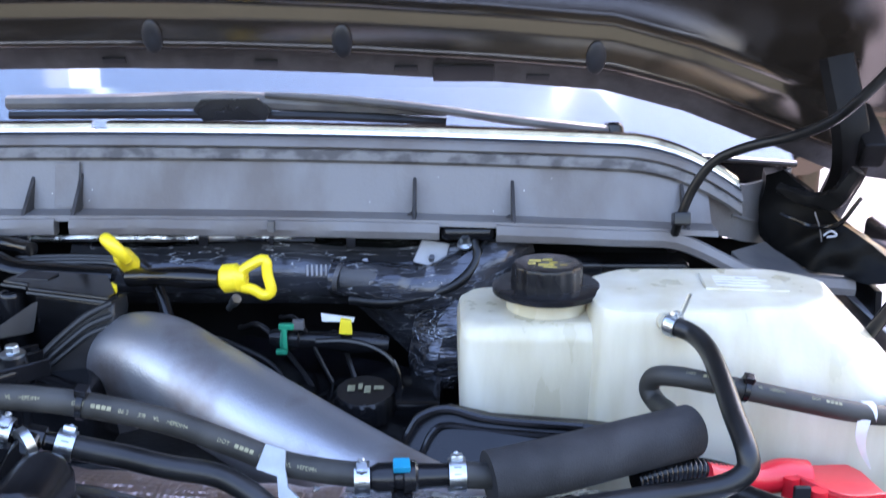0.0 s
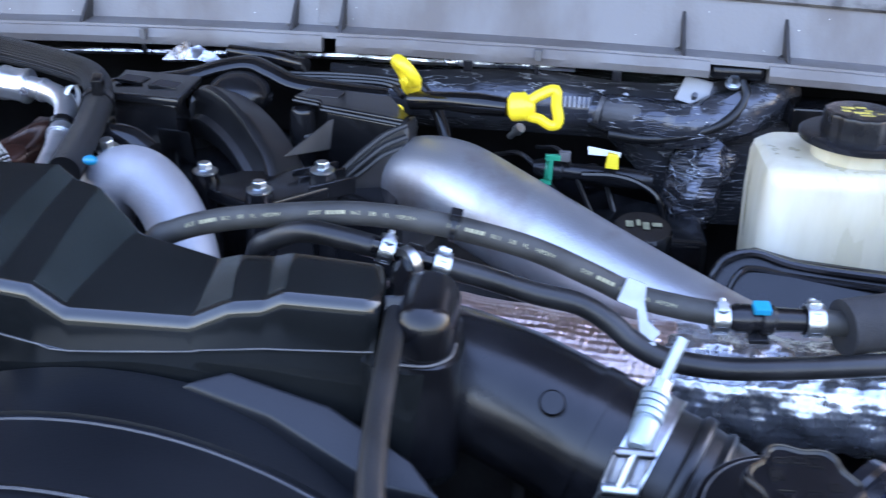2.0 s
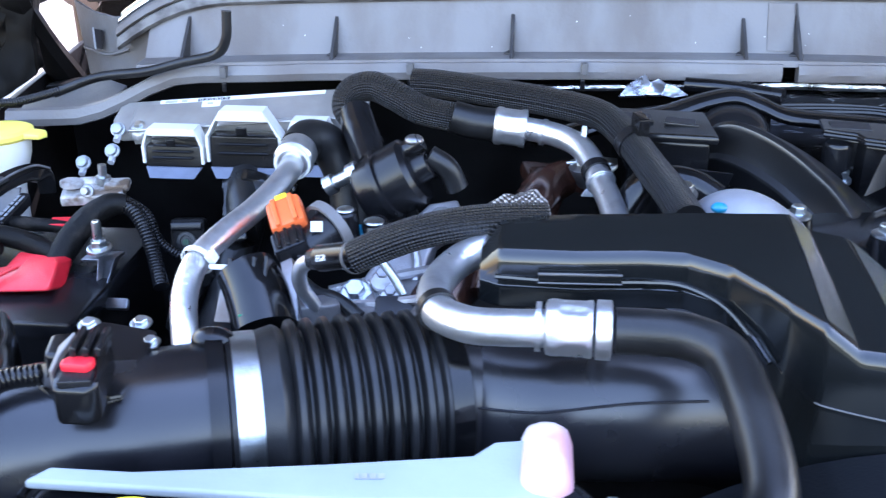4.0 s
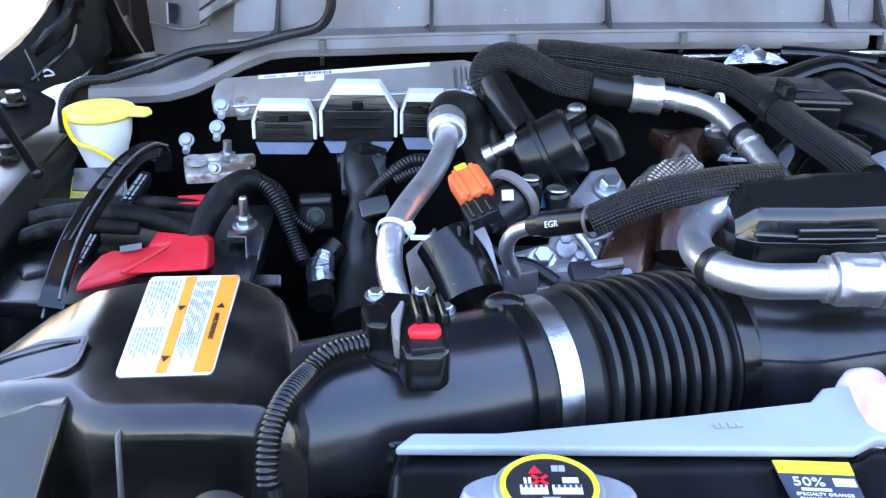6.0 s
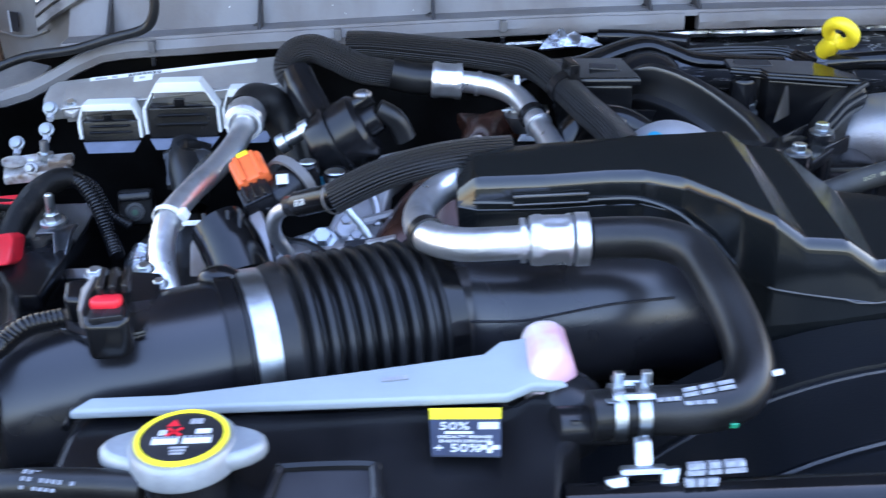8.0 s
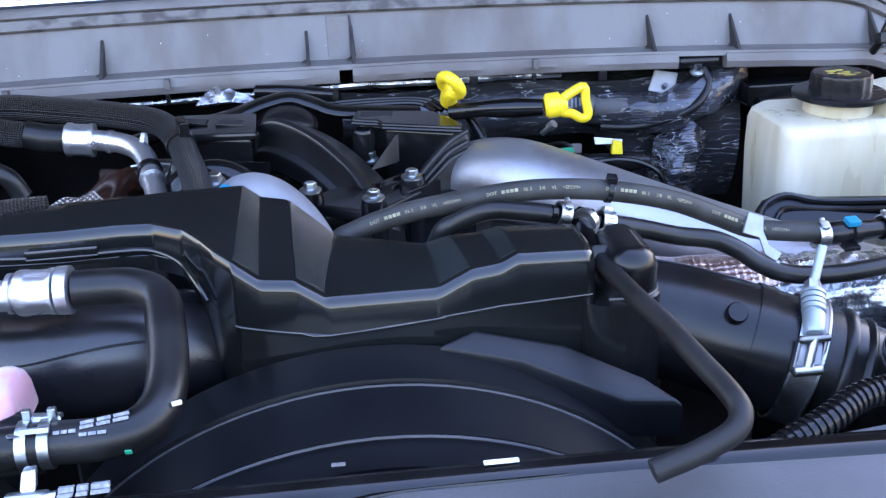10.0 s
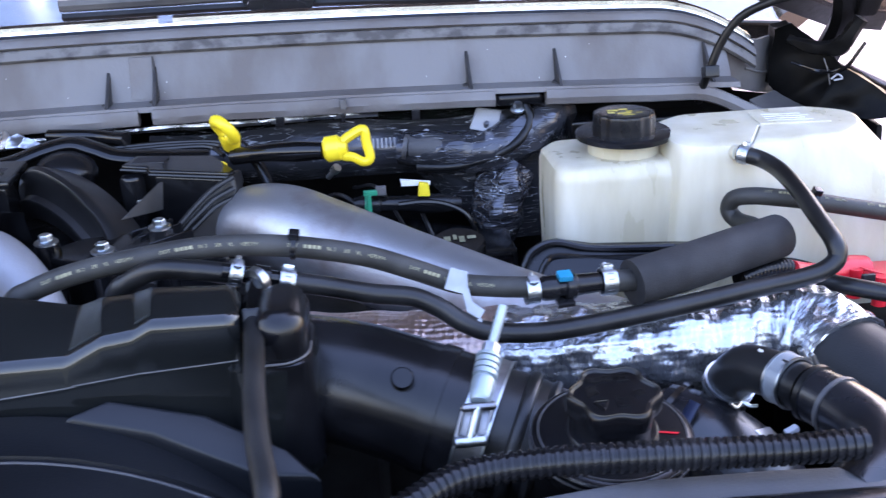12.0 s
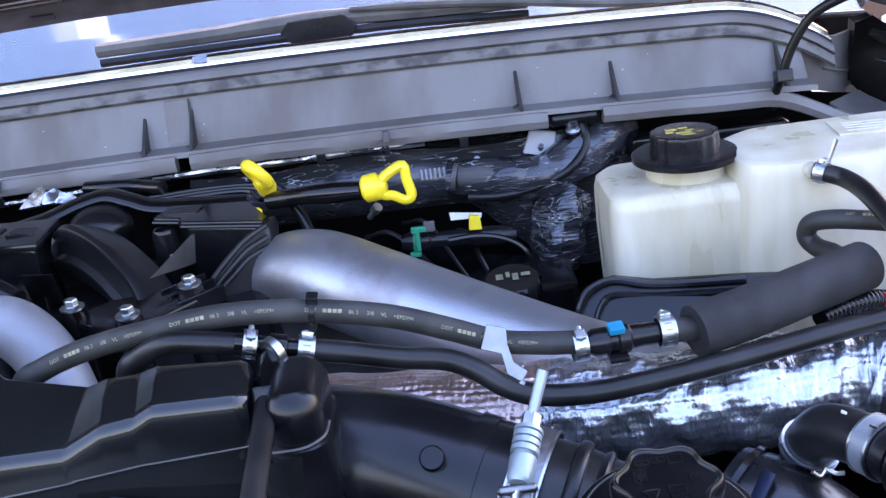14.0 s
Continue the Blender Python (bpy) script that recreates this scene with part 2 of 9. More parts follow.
TANK = upright_streaks(material("milky_tank_plastic", (0.505, 0.455, 0.315), 0.3, var=0.06, scale=26, bump=0.1, fine=300, second=(0.665, 0.63, 0.51), rough_var=0.1, spread=(0.34, 0.66)), 0.22)
TANK.node_tree.nodes["Principled BSDF"].inputs["Subsurface Weight"].default_value = 0.35
TANK.node_tree.nodes["Principled BSDF"].inputs["Subsurface Radius"].default_value = (0.02, 0.018, 0.012)
TRIM = material("bluish_white_trim", (0.265, 0.297, 0.315), 0.42, var=0.08, scale=12, bump=0.1, fine=500)
WHITE = material("white_plastic", (0.68, 0.68, 0.65), 0.4, var=0.08, scale=12, bump=0.1, fine=500)
PINKISH = material("stained_white_plastic", (0.62, 0.6, 0.6), 0.38, var=0.0, scale=22, bump=0.1, fine=500, second=(0.58, 0.31, 0.34), spread=(0.44, 0.62))
YELLOW = material("yellow_plastic", (0.85, 0.66, 0.01), 0.35, var=0.05, scale=40, bump=0.1, fine=600)
ORANGE = material("orange_plastic", (0.75, 0.13, 0.03), 0.4, var=0.1, scale=60, bump=0.1, fine=600)
RED = material("red_plastic", (0.62, 0.015, 0.025), 0.38, var=0.12, scale=20, bump=0.15, fine=500)
GREEN = material("green_plastic", (0.02, 0.3, 0.16), 0.4, var=0.1, scale=60)
DULL_GREEN = material("dull_green_seal", (0.010, 0.045, 0.022), 0.5, var=0.3, scale=60)
PALE_YELLOW = material("pale_yellow_cap_plastic", (0.84, 0.72, 0.13), 0.38, var=0.06, scale=30, bump=0.1, fine=600)
BLUE = material("blue_plastic", (0.012, 0.2, 0.34), 0.35, var=0.1, scale=60)
BLUE_DARK = material("blue_belt", (0.006, 0.012, 0.04), 0.5, var=0.2, scale=60)
PAPER = material("white_label", (0.64, 0.64, 0.62), 0.45, var=0.04, scale=60, bump=0.05)
LABEL_ORANGE = material("orange_label_ink", (0.72, 0.25, 0.02), 0.45, var=0.05, scale=60, bump=0.05)
LABEL_YELLOW = material("yellow_label_ink", (0.85, 0.7, 0.02), 0.4, var=0.05, scale=60, bump=0.05)
# black for print, and for the shade inside slots, openings and recesses
INK_AND_SHADE = material("black_ink_and_hollow_shade", (0.012, 0.012, 0.015), 0.45, var=0.1, scale=60, bump=0.05)
NAVY = material("navy_label", (0.04, 0.048, 0.075), 0.4, var=0.1, scale=60, bump=0.05)
YELLOW_PRINT = material("worn_yellow_print", (0.42, 0.34, 0.06), 0.55, var=0.3, scale=200, bump=0.05)
MARK = material("pale_hose_marking", (0.17, 0.18, 0.2), 0.55, var=0.4, scale=400, bump=0.1)
GREY_INK = material("grey_print", (0.3, 0.3, 0.32), 0.5, var=0.1, scale=60, bump=0.05)
OCHRE = material("pale_yellow_print", (0.21, 0.2, 0.12), 0.6, var=0.3, scale=200, bump=0.05)
PAINT = material("dark_body_paint", (0.150, 0.122, 0.100), 0.13, 0.9, var=0.06, scale=6, bump=0.05, fine=900, rough_var=0.05)
FELT = material("dark_hood_felt", (0.012, 0.0115, 0.011), 0.85, var=0.4, scale=12, bump=0.6, fine=300)
FLANGE = material("dark_hood_flange", (0.022, 0.021, 0.023), 0.5, var=0.5, scale=40, bump=0.6, fine=160)
BLACK_FILM = material("thin_black_film", (0.0022, 0.0021, 0.0021), 0.35, var=0.5, scale=14, bump=0.2, fine=300)
APRON = material("painted_apron_steel", (0.0042, 0.0039, 0.0039), 0.4, var=0.5, scale=9, bump=0.2, fine=300)
LEDGE = material("pale_painted_ledge", (0.3, 0.31, 0.34), 0.35, var=0.15, scale=12, bump=0.15, fine=300)
CONCRETE = material("driveway_concrete", (0.115, 0.094, 0.073), 0.85, var=0.12, scale=1.5, bump=0.4, fine=120)
DIRT = material("grimy_engine_castings", (0.008, 0.0075, 0.0075), 0.6, var=1.0, scale=18, bump=0.5, fine=150)
BLUE_GREY = material("blue_grey_plastic", (0.10, 0.115, 0.16), 0.4, var=0.15, scale=40, bump=0.1, fine=500)
ECU_CASE = material("dull_module_alloy", (0.31, 0.30, 0.285), 0.36, 0.55, var=0.2, scale=16, bump=0.2, fine=300)
CHROME = material("bright_moulding", (0.8, 0.82, 0.86), 0.12, 1.0, var=0.03, scale=30, bump=0.05)
GLASS = material("windscreen_glass", (0.03, 0.04, 0.05), 0.04, var=0.1, scale=4, bump=0.0, rough_var=0.01, coat=1.0)
PALE_ZINC = material("pale_passivated_zinc", (0.33, 0.385, 0.41), 0.42, 0.55, var=0.12, scale=60, bump=0.15, fine=400)
CAPGREY = material("grey_cast_zinc", (0.26, 0.28, 0.30), 0.4, 0.35, var=0.15, scale=60, bump=0.25, fine=400)
WALLGREEN = material("dull_green_wall", (0.05, 0.065, 0.05), 0.8, var=0.3, scale=2, bump=0.3, fine=60)


for m_, level in ((COVER, 0.62), (FACET_SHEEN, 0.75), (BLACK, 0.36), (MOULDED, 0.62), (GLOSSY, 0.4), (RUNNER, 0.95), (DUSTY, 0.4), (RUBBER, 0.36), (APRON, 0.08), (BLACK_FILM, 0.07), (GRIME, 0.15), (MATTE, 0.3), (HOSE, 0.35), (FOAM, 0.25), (SHIELD, 0.3)):
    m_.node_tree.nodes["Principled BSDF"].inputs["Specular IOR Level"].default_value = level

# ---- builders ----
ORIGIN = {}


def thing(name, at, label, category, group="", kind=""):
    """An Empty at a thing's base, under which its parts are made."""
    ob = new(name)
    ob.location, ob.empty_display_size = at, 0.02
    ORIGIN[ob] = Vector(at)
    return tagged(ob, label, category, group, kind)


def mesh_of(name, bm, mat, origin):
    bmesh.ops.translate(bm, verts=bm.verts, vec=-origin)
    bmesh.ops.recalc_face_normals(bm, faces=bm.faces)
    for f in bm.faces:
        f.smooth = True
    for e in bm.edges:
        if len(e.link_faces) == 2 and e.calc_face_angle(0) > radians(38):
            e.smooth = False
    me = bpy.data.meshes.new(name)
    bm.to_mesh(me)
    bm.free()
    me.materials.append(mat)
    return me


def even_shading(ob):
    """Keeps broad faces flat beside their rounded edges."""
    m = ob.modifiers.new("even_shading", "WEIGHTED_NORMAL")
    m.mode, m.keep_sharp = "FACE_AREA", True


def part(name, bm, mat, parent, label=""):
    """One mesh under a thing or under a part."""
    o = ORIGIN[parent]
    ob = new(name, mesh_of(name, bm, mat, o.copy()))
    ob.parent = parent
    ORIGIN[ob] = o
    even_shading(ob)
    return tagged(ob, label)


def solid(name, bm, mat, label, category, group="", kind=""):
    """A thing that is one mesh, with its origin at its base."""
    co = [v.co for v in bm.verts]
    o = Vector((sum(c.x for c in co) / len(co), sum(c.y for c in co) / len(co), min(c.z for c in co)))
    ob = new(name, mesh_of(name, bm, mat, o))
    ob.location = o
    ORIGIN[ob] = o
    even_shading(ob)
    return tagged(ob, label, category, group, kind)


def joined(*bms):
    out = bms[0]
    for b in bms[1:]:
        me = bpy.data.meshes.new("joint")
        b.to_mesh(me)
        b.free()
        out.from_mesh(me)
        bpy.data.meshes.remove(me)
    return out


def spline(points, steps=8):
    """A smooth line through points (Catmull-Rom)."""
    p = [Vector(q) for q in points]
    if len(p) == 2:
        return [p[0].lerp(p[1], k / steps) for k in range(steps + 1)]
    p = [2 * p[0] - p[1]] + p + [2 * p[-1] - p[-2]]
    out = []
    for a, b, c, d in zip(p, p[1:], p[2:], p[3:]):
        for k in range(steps):
            t = k / steps
            out.append(0.5 * ((2 * b) + (c - a) * t + (2 * a - 5 * b + 4 * c - d) * t * t + (3 * b - a - 3 * c + d) * t ** 3))
    out.append(p[-2])
    return out


def resampled(line, step):
    out, left = [line[0]], step
    for a, b in zip(line, line[1:]):
        d, far = (b - a).length, 0.0
        while d - far >= left:
            far += left
            out.append(a.lerp(b, far / d))
            left = step
        left -= d - far
    if (out[-1] - line[-1]).length > step * 0.3:
        out.append(line[-1])
    else:
        out[-1] = line[-1]
    return out


def frames_of(line):
    """Tangent and two normals at each point, carried along without twist."""
    out, up = [], None
    for k, q in enumerate(line):
        t = (line[min(k + 1, len(line) - 1)] - line[max(k - 1, 0)]).normalized()
        if up is None:
            up = Vector((0, 0, 1)) if abs(t.z) < 0.9 else Vector((0, 1, 0))
        up = (up - t * up.dot(t)).normalized()
        out.append((q, t, up, t.cross(up)))
    return out


def tube(points, r, seg=14, steps=8, ribs=None, flat=1.0, caps=True, straight=False, wobble=0.0, hollow=0.0):
    """A tube along points. r: one radius or one a point. ribs: (pitch, depth). flat: height over width. hollow: wall of an open end."""
    line = [Vector(q) for q in points] if straight else spline(points, steps)
    if straight is False and ribs:
        line = resampled(line, ribs[0] / 4)
    radii = list(r) if isinstance(r, (tuple, list)) else [r] * len(points)
    length = [0.0]
    for a, b in zip(line, line[1:]):
        length.append(length[-1] + (b - a).length)
    marks = [0.0]
    src = [Vector(q) for q in points]
    for a, b in zip(src, src[1:]):
        marks.append(marks[-1] + (b - a).length)
    bm = bmesh.new()
    uv = bm.loops.layers.uv.new("UVMap")
    rings = []
    for k, (q, t, up, side) in enumerate(frames_of(line)):
        rad = float(np.interp(length[k] / max(length[-1], 1e-9) * marks[-1], marks, radii))
        if ribs:
            rad += ribs[1] * (0.0, 0.8, 1.0, 0.8)[k % 4]
        ring = []
        for j in range(seg):
            a = 2 * math.pi * j / seg
            w = 1 + wobble * noise.noise(Vector((length[k] * 40, math.cos(a) * 2, math.sin(a) * 2))) if wobble else 1
            ring.append(bm.verts.new(q + (up * math.sin(a) * flat + side * math.cos(a)) * rad * w))
        rings.append(ring)
    around = 2 * math.pi * max(radii)
    for k, (a, b) in enumerate(zip(rings, rings[1:])):
        for j in range(seg):
            f = bm.faces.new((a[j], a[(j + 1) % seg], b[(j + 1) % seg], b[j]))
            for lp, (u, v) in zip(f.loops, ((length[k], j / seg), (length[k], (j + 1) / seg), (length[k + 1], (j + 1) / seg), (length[k + 1], j / seg))):
                lp[uv].uv = (u, v * around)
    if caps:
        bm.faces.new(rings[0][::-1])
        bm.faces.new(rings[-1])
    elif hollow:
        bmesh.ops.solidify(bm, geom=bm.faces[:], thickness=hollow)
    return bm


def turned(axis_from, axis_to, profile, seg=24, lobes=None, caps=True):
    """A lathe: profile of (metres along the axis, radius). lobes: (number, depth, first, last profile row)."""
    a, b = Vector(axis_from), Vector(axis_to)
    t = (b - a).normalized()
    up = Vector((0, 0, 1)) if abs(t.z) < 0.9 else Vector((0, 1, 0))
    up = (up - t * up.dot(t)).normalized()
    side = t.cross(up)
    bm = bmesh.new()
    rings = []
    for k, (h, r) in enumerate(profile):
        ring = []
        for j in range(seg):
            g = 2 * math.pi * j / seg
            rr = r
            if lobes and lobes[2] <= k <= lobes[3]:
                rr = r * (1 + lobes[1] * math.cos(lobes[0] * g))
            ring.append(bm.verts.new(a + t * h + (up * math.sin(g) + side * math.cos(g)) * rr))
        rings.append(ring)
    for p, q in zip(rings, rings[1:]):
        for j in range(seg):
            bm.faces.new((p[j], p[(j + 1) % seg], q[(j + 1) % seg], q[j]))
    if caps:
        bm.faces.new(rings[0][::-1])
        bm.faces.new(rings[-1])
    return bm


def box(size, m=None, bevel=0.003, seg=2):
    """A block with rounded edges, its middle at the pose m."""
    bm = bmesh.new()
    bmesh.ops.create_cube(bm, size=1)
    bmesh.ops.scale(bm, vec=size, verts=bm.verts)
    if bevel:
        bmesh.ops.bevel(bm, geom=bm.edges[:], offset=min(bevel, min(size) * 0.45), segments=seg, affect="EDGES", profile=0.5)
    if m is not None:
        bmesh.ops.transform(bm, matrix=m, verts=bm.verts)
    return bm


def slab(outline, thick, bevel=0.003, seg=2):
    """A plate whose upper face has this outline (points in space), going down by thick (metres, or a vector)."""
    bm = bmesh.new()
    down = Vector((0, 0, -thick)) if isinstance(thick, (int, float)) else Vector(thick)
    top = [bm.verts.new(q) for q in outline]
    low = [bm.verts.new(Vector(q) + down) for q in outline]
    n = len(top)
    bm.faces.new(top)
    bm.faces.new(low[::-1])
    for k in range(n):
        bm.faces.new((top[k], low[k], low[(k + 1) % n], top[(k + 1) % n]))
    bmesh.ops.recalc_face_normals(bm, faces=bm.faces)
    if bevel:
        sharp = [e for e in bm.edges if len(e.link_faces) == 2 and e.calc_face_angle(0) > radians(50)]
        bmesh.ops.bevel(bm, geom=sharp, offset=bevel, segments=seg, affect="EDGES", profile=0.5, clamp_overlap=True)
    return bm


def loft(rings, closed=True, caps=True):
    """A skin over rings of points, all of one length."""
    bm = bmesh.new()
    vs = [[bm.verts.new(q) for q in ring] for ring in rings]
    n = len(vs[0])
    for a, b in zip(vs, vs[1:]):
        for j in range(n if closed else n - 1):
            bm.faces.new((a[j], a[(j + 1) % n], b[(j + 1) % n], b[j]))
    if caps and closed:
        bm.faces.new(vs[0][::-1])
        bm.faces.new(vs[-1])
    return bm


def dome(center, size, m=None, seg=20):
    """A squashed ball."""
    bm = bmesh.new()
    bmesh.ops.create_uvsphere(bm, u_segments=seg, v_segments=seg // 2, radius=1)
    bmesh.ops.scale(bm, vec=size, verts=bm.verts)
    bmesh.ops.transform(bm, matrix=Matrix.Translation(center) @ (m if m is not None else Matrix()), verts=bm.verts)
    return bm


def crumpled(outline, thick, depth=0.008, cuts=5, seed=0.0):
    """A plate of bent and dented sheet."""
    bm = slab(outline, thick, 0)
    bmesh.ops.triangulate(bm, faces=bm.faces[:])
    bmesh.ops.subdivide_edges(bm, edges=bm.edges[:], cuts=cuts, use_grid_fill=True)
    bm.normal_update()
    for v in bm.verts:
        v.co += v.normal * depth * (noise.noise(v.co * 22 + Vector((seed, 0, 0))) + 0.4 * noise.noise(v.co * 60 + Vector((0, seed, 0))))
    return bm


def hexbolt(name, at, axis, r, high, mat, parent=None, washer=True, label="", category="bolt"):
    a = Vector(at)
    t = Vector(axis).normalized()
    bm = turned(a, a + t, [(0, r * 1.0), (high * 0.85, r), (high, r * 0.85)], 6)
    if washer:
        bm = joined(bm, turned(a, a + t, [(-high * 0.15, r * 1.55), (high * 0.12, r * 1.5), (high * 0.25, r * 1.15)], 18))
    if parent is not None:
        return part(name, bm, mat, parent, label)
    return solid(name, bm, mat, label, category, "hex bolts")


def ring(at, axis, r, width, thick, seg=28):
    a, t = Vector(at), Vector(axis).normalized()
    h = width / 2
    return turned(a, a + t, [(-h, r), (-h, r + thick), (h, r + thick), (h, r), (-h, r)], seg, caps=False)


def ribbon(points, width, thick, normal, steps=8):
    """A strap along points, its broad side turned to normal."""
    line, rings = spline(points, steps), []
    nr = Vector(normal)
    widths = list(width) if isinstance(width, (tuple, list)) else [width] * len(points)
    for k, (q, t, _, _) in enumerate(frames_of(line)):
        s = t.cross(nr).normalized()
        n = s.cross(t)
        w = float(np.interp(k / (len(line) - 1) * (len(points) - 1), range(len(points)), widths)) / 2
        h = thick / 2
        rings.append([q + s * a + n * c for a, c in ((-w, -h), (-w, h * 0.5), (-w + h, h), (w - h, h), (w, h * 0.5), (w, -h))])
    return loft(rings)


def along(points, fraction):
    """Place and direction at a fraction of a line's length."""
    line = spline(points, 10)
    total = sum((b - a).length for a, b in zip(line, line[1:]))
    far = fraction * total
    for a, b in zip(line, line[1:]):
        d = (b - a).length
        if far <= d:
            return a.lerp(b, far / d), (b - a).normalized()
        far -= d
    return line[-1], (line[-1] - line[-2]).normalized()


def at_metres(points, metres):
    """Place and direction at so many metres along a line."""
    line, far = spline(points, 10), metres
    for a, b in zip(line, line[1:]):
        d = (b - a).length
        if far <= d:
            return a.lerp(b, far / d), (b - a).normalized()
        far -= d
    return line[-1], (line[-1] - line[-2]).normalized()


def hose_print(points, r, first, last, outward, parent, high=0.0038):
    """The line of print along a hose, in pieces that follow its bend."""
    start = first
    while start < last:
        for words, step in (("DOT", 0.0), ("", 0.0118), ("06 2", 0.0285), ("3/8", 0.0405), ("VL", 0.0500), (">EPDM<", 0.0585)):
            if start + step > last:
                break
            a, t = at_metres(points, start + step)
            out = Vector(outward)
            out = (out - t * out.dot(t)).normalized()
            up = out.cross(t)
            m = facing(a + out * (r + 0.0001) - up * high * 0.3, t, up)
            if words:
                part("print", lettering(words, high, m, 0.0002), OCHRE, parent, "pale yellow printed words")
            else:
                part("print_bar", bars([(0.0034 * q, 0, 0.0026, high * 0.68) for q in range(4)], m), OCHRE, parent)
        start += 0.092


def lettering(words, height, m, depth=0.0003):
    """Words in the built-in font as a thin raised mesh, their lower left corner at the pose m (x along the line, y up the letters)."""
    cu = bpy.data.curves.new("words", "FONT")
    cu.body, cu.size, cu.extrude, cu.resolution_u = words, height, depth, 2
    ob = bpy.data.objects.new("words", cu)
    me = bpy.data.meshes.new_from_object(ob)
    bm = bmesh.new()
    bm.from_mesh(me)
    bpy.data.objects.remove(ob)
    bpy.data.meshes.remove(me)
    bmesh.ops.transform(bm, matrix=m, verts=bm.verts)
    return bm


def facing(at, right, up):
    """A pose with x along right, y along up."""
    r = Vector(right).normalized()
    u = Vector(up)
    u = (u - r * u.dot(r)).normalized()
    w = r.cross(u)
    return Matrix(((r.x, u.x, w.x, at[0]), (r.y, u.y, w.y, at[1]), (r.z, u.z, w.z, at[2]), (0, 0, 0, 1)))


def bars(rows, m, thick=0.0004):
    """Flat bars (x, y, width, height) on the pose m: writing too small to read."""
    out = bmesh.new()
    for x, y, w, h in rows:
        out = joined(out, box((w, h, thick), m @ Matrix.Translation((x + w / 2, y + h / 2, 0)), 0))
    return out


def worm_clamp(at, axis, r, parent, width=0.011, towards=(0, -0.5, 1)):
    """A worm-drive hose clamp: band, screw housing and screw."""
    band = part("clamp", ring(at, axis, r, width, 0.0012), ZINC, parent, "bright steel hose clamp")
    t = Vector(axis).normalized()
    u = Vector(towards)
    u = (u - t * u.dot(t)).normalized()
    v = t.cross(u)
    holes = [Vector(at) + (u * math.cos(k * 0.42) + v * math.sin(k * 0.42)) * (r + 0.0012) for k in range(2, 13)]
    dark = bmesh.new()
    for k, h in enumerate(holes):
        g = (k + 2) * 0.42
        dark = joined(dark, box((width * 0.45, 0.0011, 0.0004), facing(h, t, v * math.cos(g) - u * math.sin(g)), 0))
    part("perforation", dark, STEEL, band)
    q = Vector(at) + u * (r + 0.0020)
    part("screw_housing", box((0.0075, width * 0.72, 0.0032), facing(q, t.cross(u), t), 0.0009), ZINC, band)
    part("screw", turned(q - t.cross(u) * 0.0065, q, [(0, 0.0021), (0.0025, 0.0021), (0.003, 0.0014), (0.011, 0.0014)], 10), ZINC, band)
    return band


def cable_tie(at, axis, r, parent, mat=None, towards=(0, -0.3, 1)):
    t = Vector(axis).normalized()
    u = Vector(towards)
    u = (u - t * u.dot(t)).normalized()
    q = Vector(at) + u * (r + 0.0025)
    band = part("cable_tie", ring(at, axis, r, 0.004, 0.0012), mat or BLACK, parent, "plastic cable tie")
    part("tie_head", box((0.008, 0.008, 0.006), facing(q, t, t.cross(u)), 0.001), mat or BLACK, band)
    return band

# ---- ground and truck body ----
bm = bmesh.new()
bmesh.ops.create_grid(bm, x_segments=8, y_segments=8, size=400)
ground = solid("ground", bm, CONCRETE, "pale sunlit concrete driveway reaching away under the truck", "ground", kind="structure")

MID = -0.40          # the truck's centre line


def crown(x):
    """How far the cowl sinks away from the centre line."""
    return -0.036 * (x - MID) ** 2


def cowl_bend(x):
    """How far the cowl's upper ends bend back and down."""
    k = max(0.0, abs(x - MID) - 0.60)
    return 0.5 * k * k, crown(x) - 2.4 * k * k


def cowl_strip(section, xs, sag=1.0):
    rings = []
    for x in xs:
        dy, dz = cowl_bend(x)
        rings.append([(x, y + dy * sag, z + dz) for y, z in section])
    return loft(rings)


XS = [MID + 0.02 * k for k in range(-35, 36)]
cowl = thing("cowl_panel", (MID, 1.1, 1.3), "faded grey plastic cowl panel with stiffening ribs below the windscreen", "cowl panel")
rings = []
for x in XS:
    dy, dz = cowl_bend(x)
    low = crown(x)
    top = max(1.389 + dz, 1.342 + low)
    rings.append([(x, 1.080, 1.335 + low), (x, 1.100 + dy, top), (x, 1.106 + dy, top - 0.002), (x, 1.088, 1.331 + low)])
part("face", loft(rings), STAINED, cowl)
part("ledge", loft([[(x, y, z + crown(x)) for y, z in ((1.050, 1.330), (1.052, 1.336), (1.086, 1.337), (1.087, 1.328))] for x in XS]), FADED, cowl)
XT = [MID + 0.02 * k for k in range(-37, 38)]
part("seal_base", cowl_strip([(1.0975, 1.3885), (1.094, 1.392), (1.0975, 1.402), (1.100, 1.4035), (1.110, 1.4035), (1.108, 1.388)], XT, 0.8), SCUFFED, cowl, "scuffed and stained grey rubber seal base")
part("seal_lip", cowl_strip([(1.0985, 1.4035), (1.0955, 1.406), (1.0985, 1.4125), (1.104, 1.4155), (1.111, 1.4145), (1.111, 1.4035)], XT, 0.8), FADED, cowl, "paler rubber lip of the seal")
part("seal_bulb", cowl_strip([(1.104, 1.4155), (1.106, 1.4185), (1.118, 1.4205), (1.134, 1.4185), (1.134, 1.412), (1.112, 1.4135)], XT, 0.8), RUBBER, cowl, "dark rubber hood seal")
part("bright_strip", cowl_strip([(1.1075, 1.4187), (1.108, 1.4207), (1.112, 1.4212), (1.1125, 1.4190)], XT, 0.8), CHROME, cowl, "thin shining moulding along the seal")
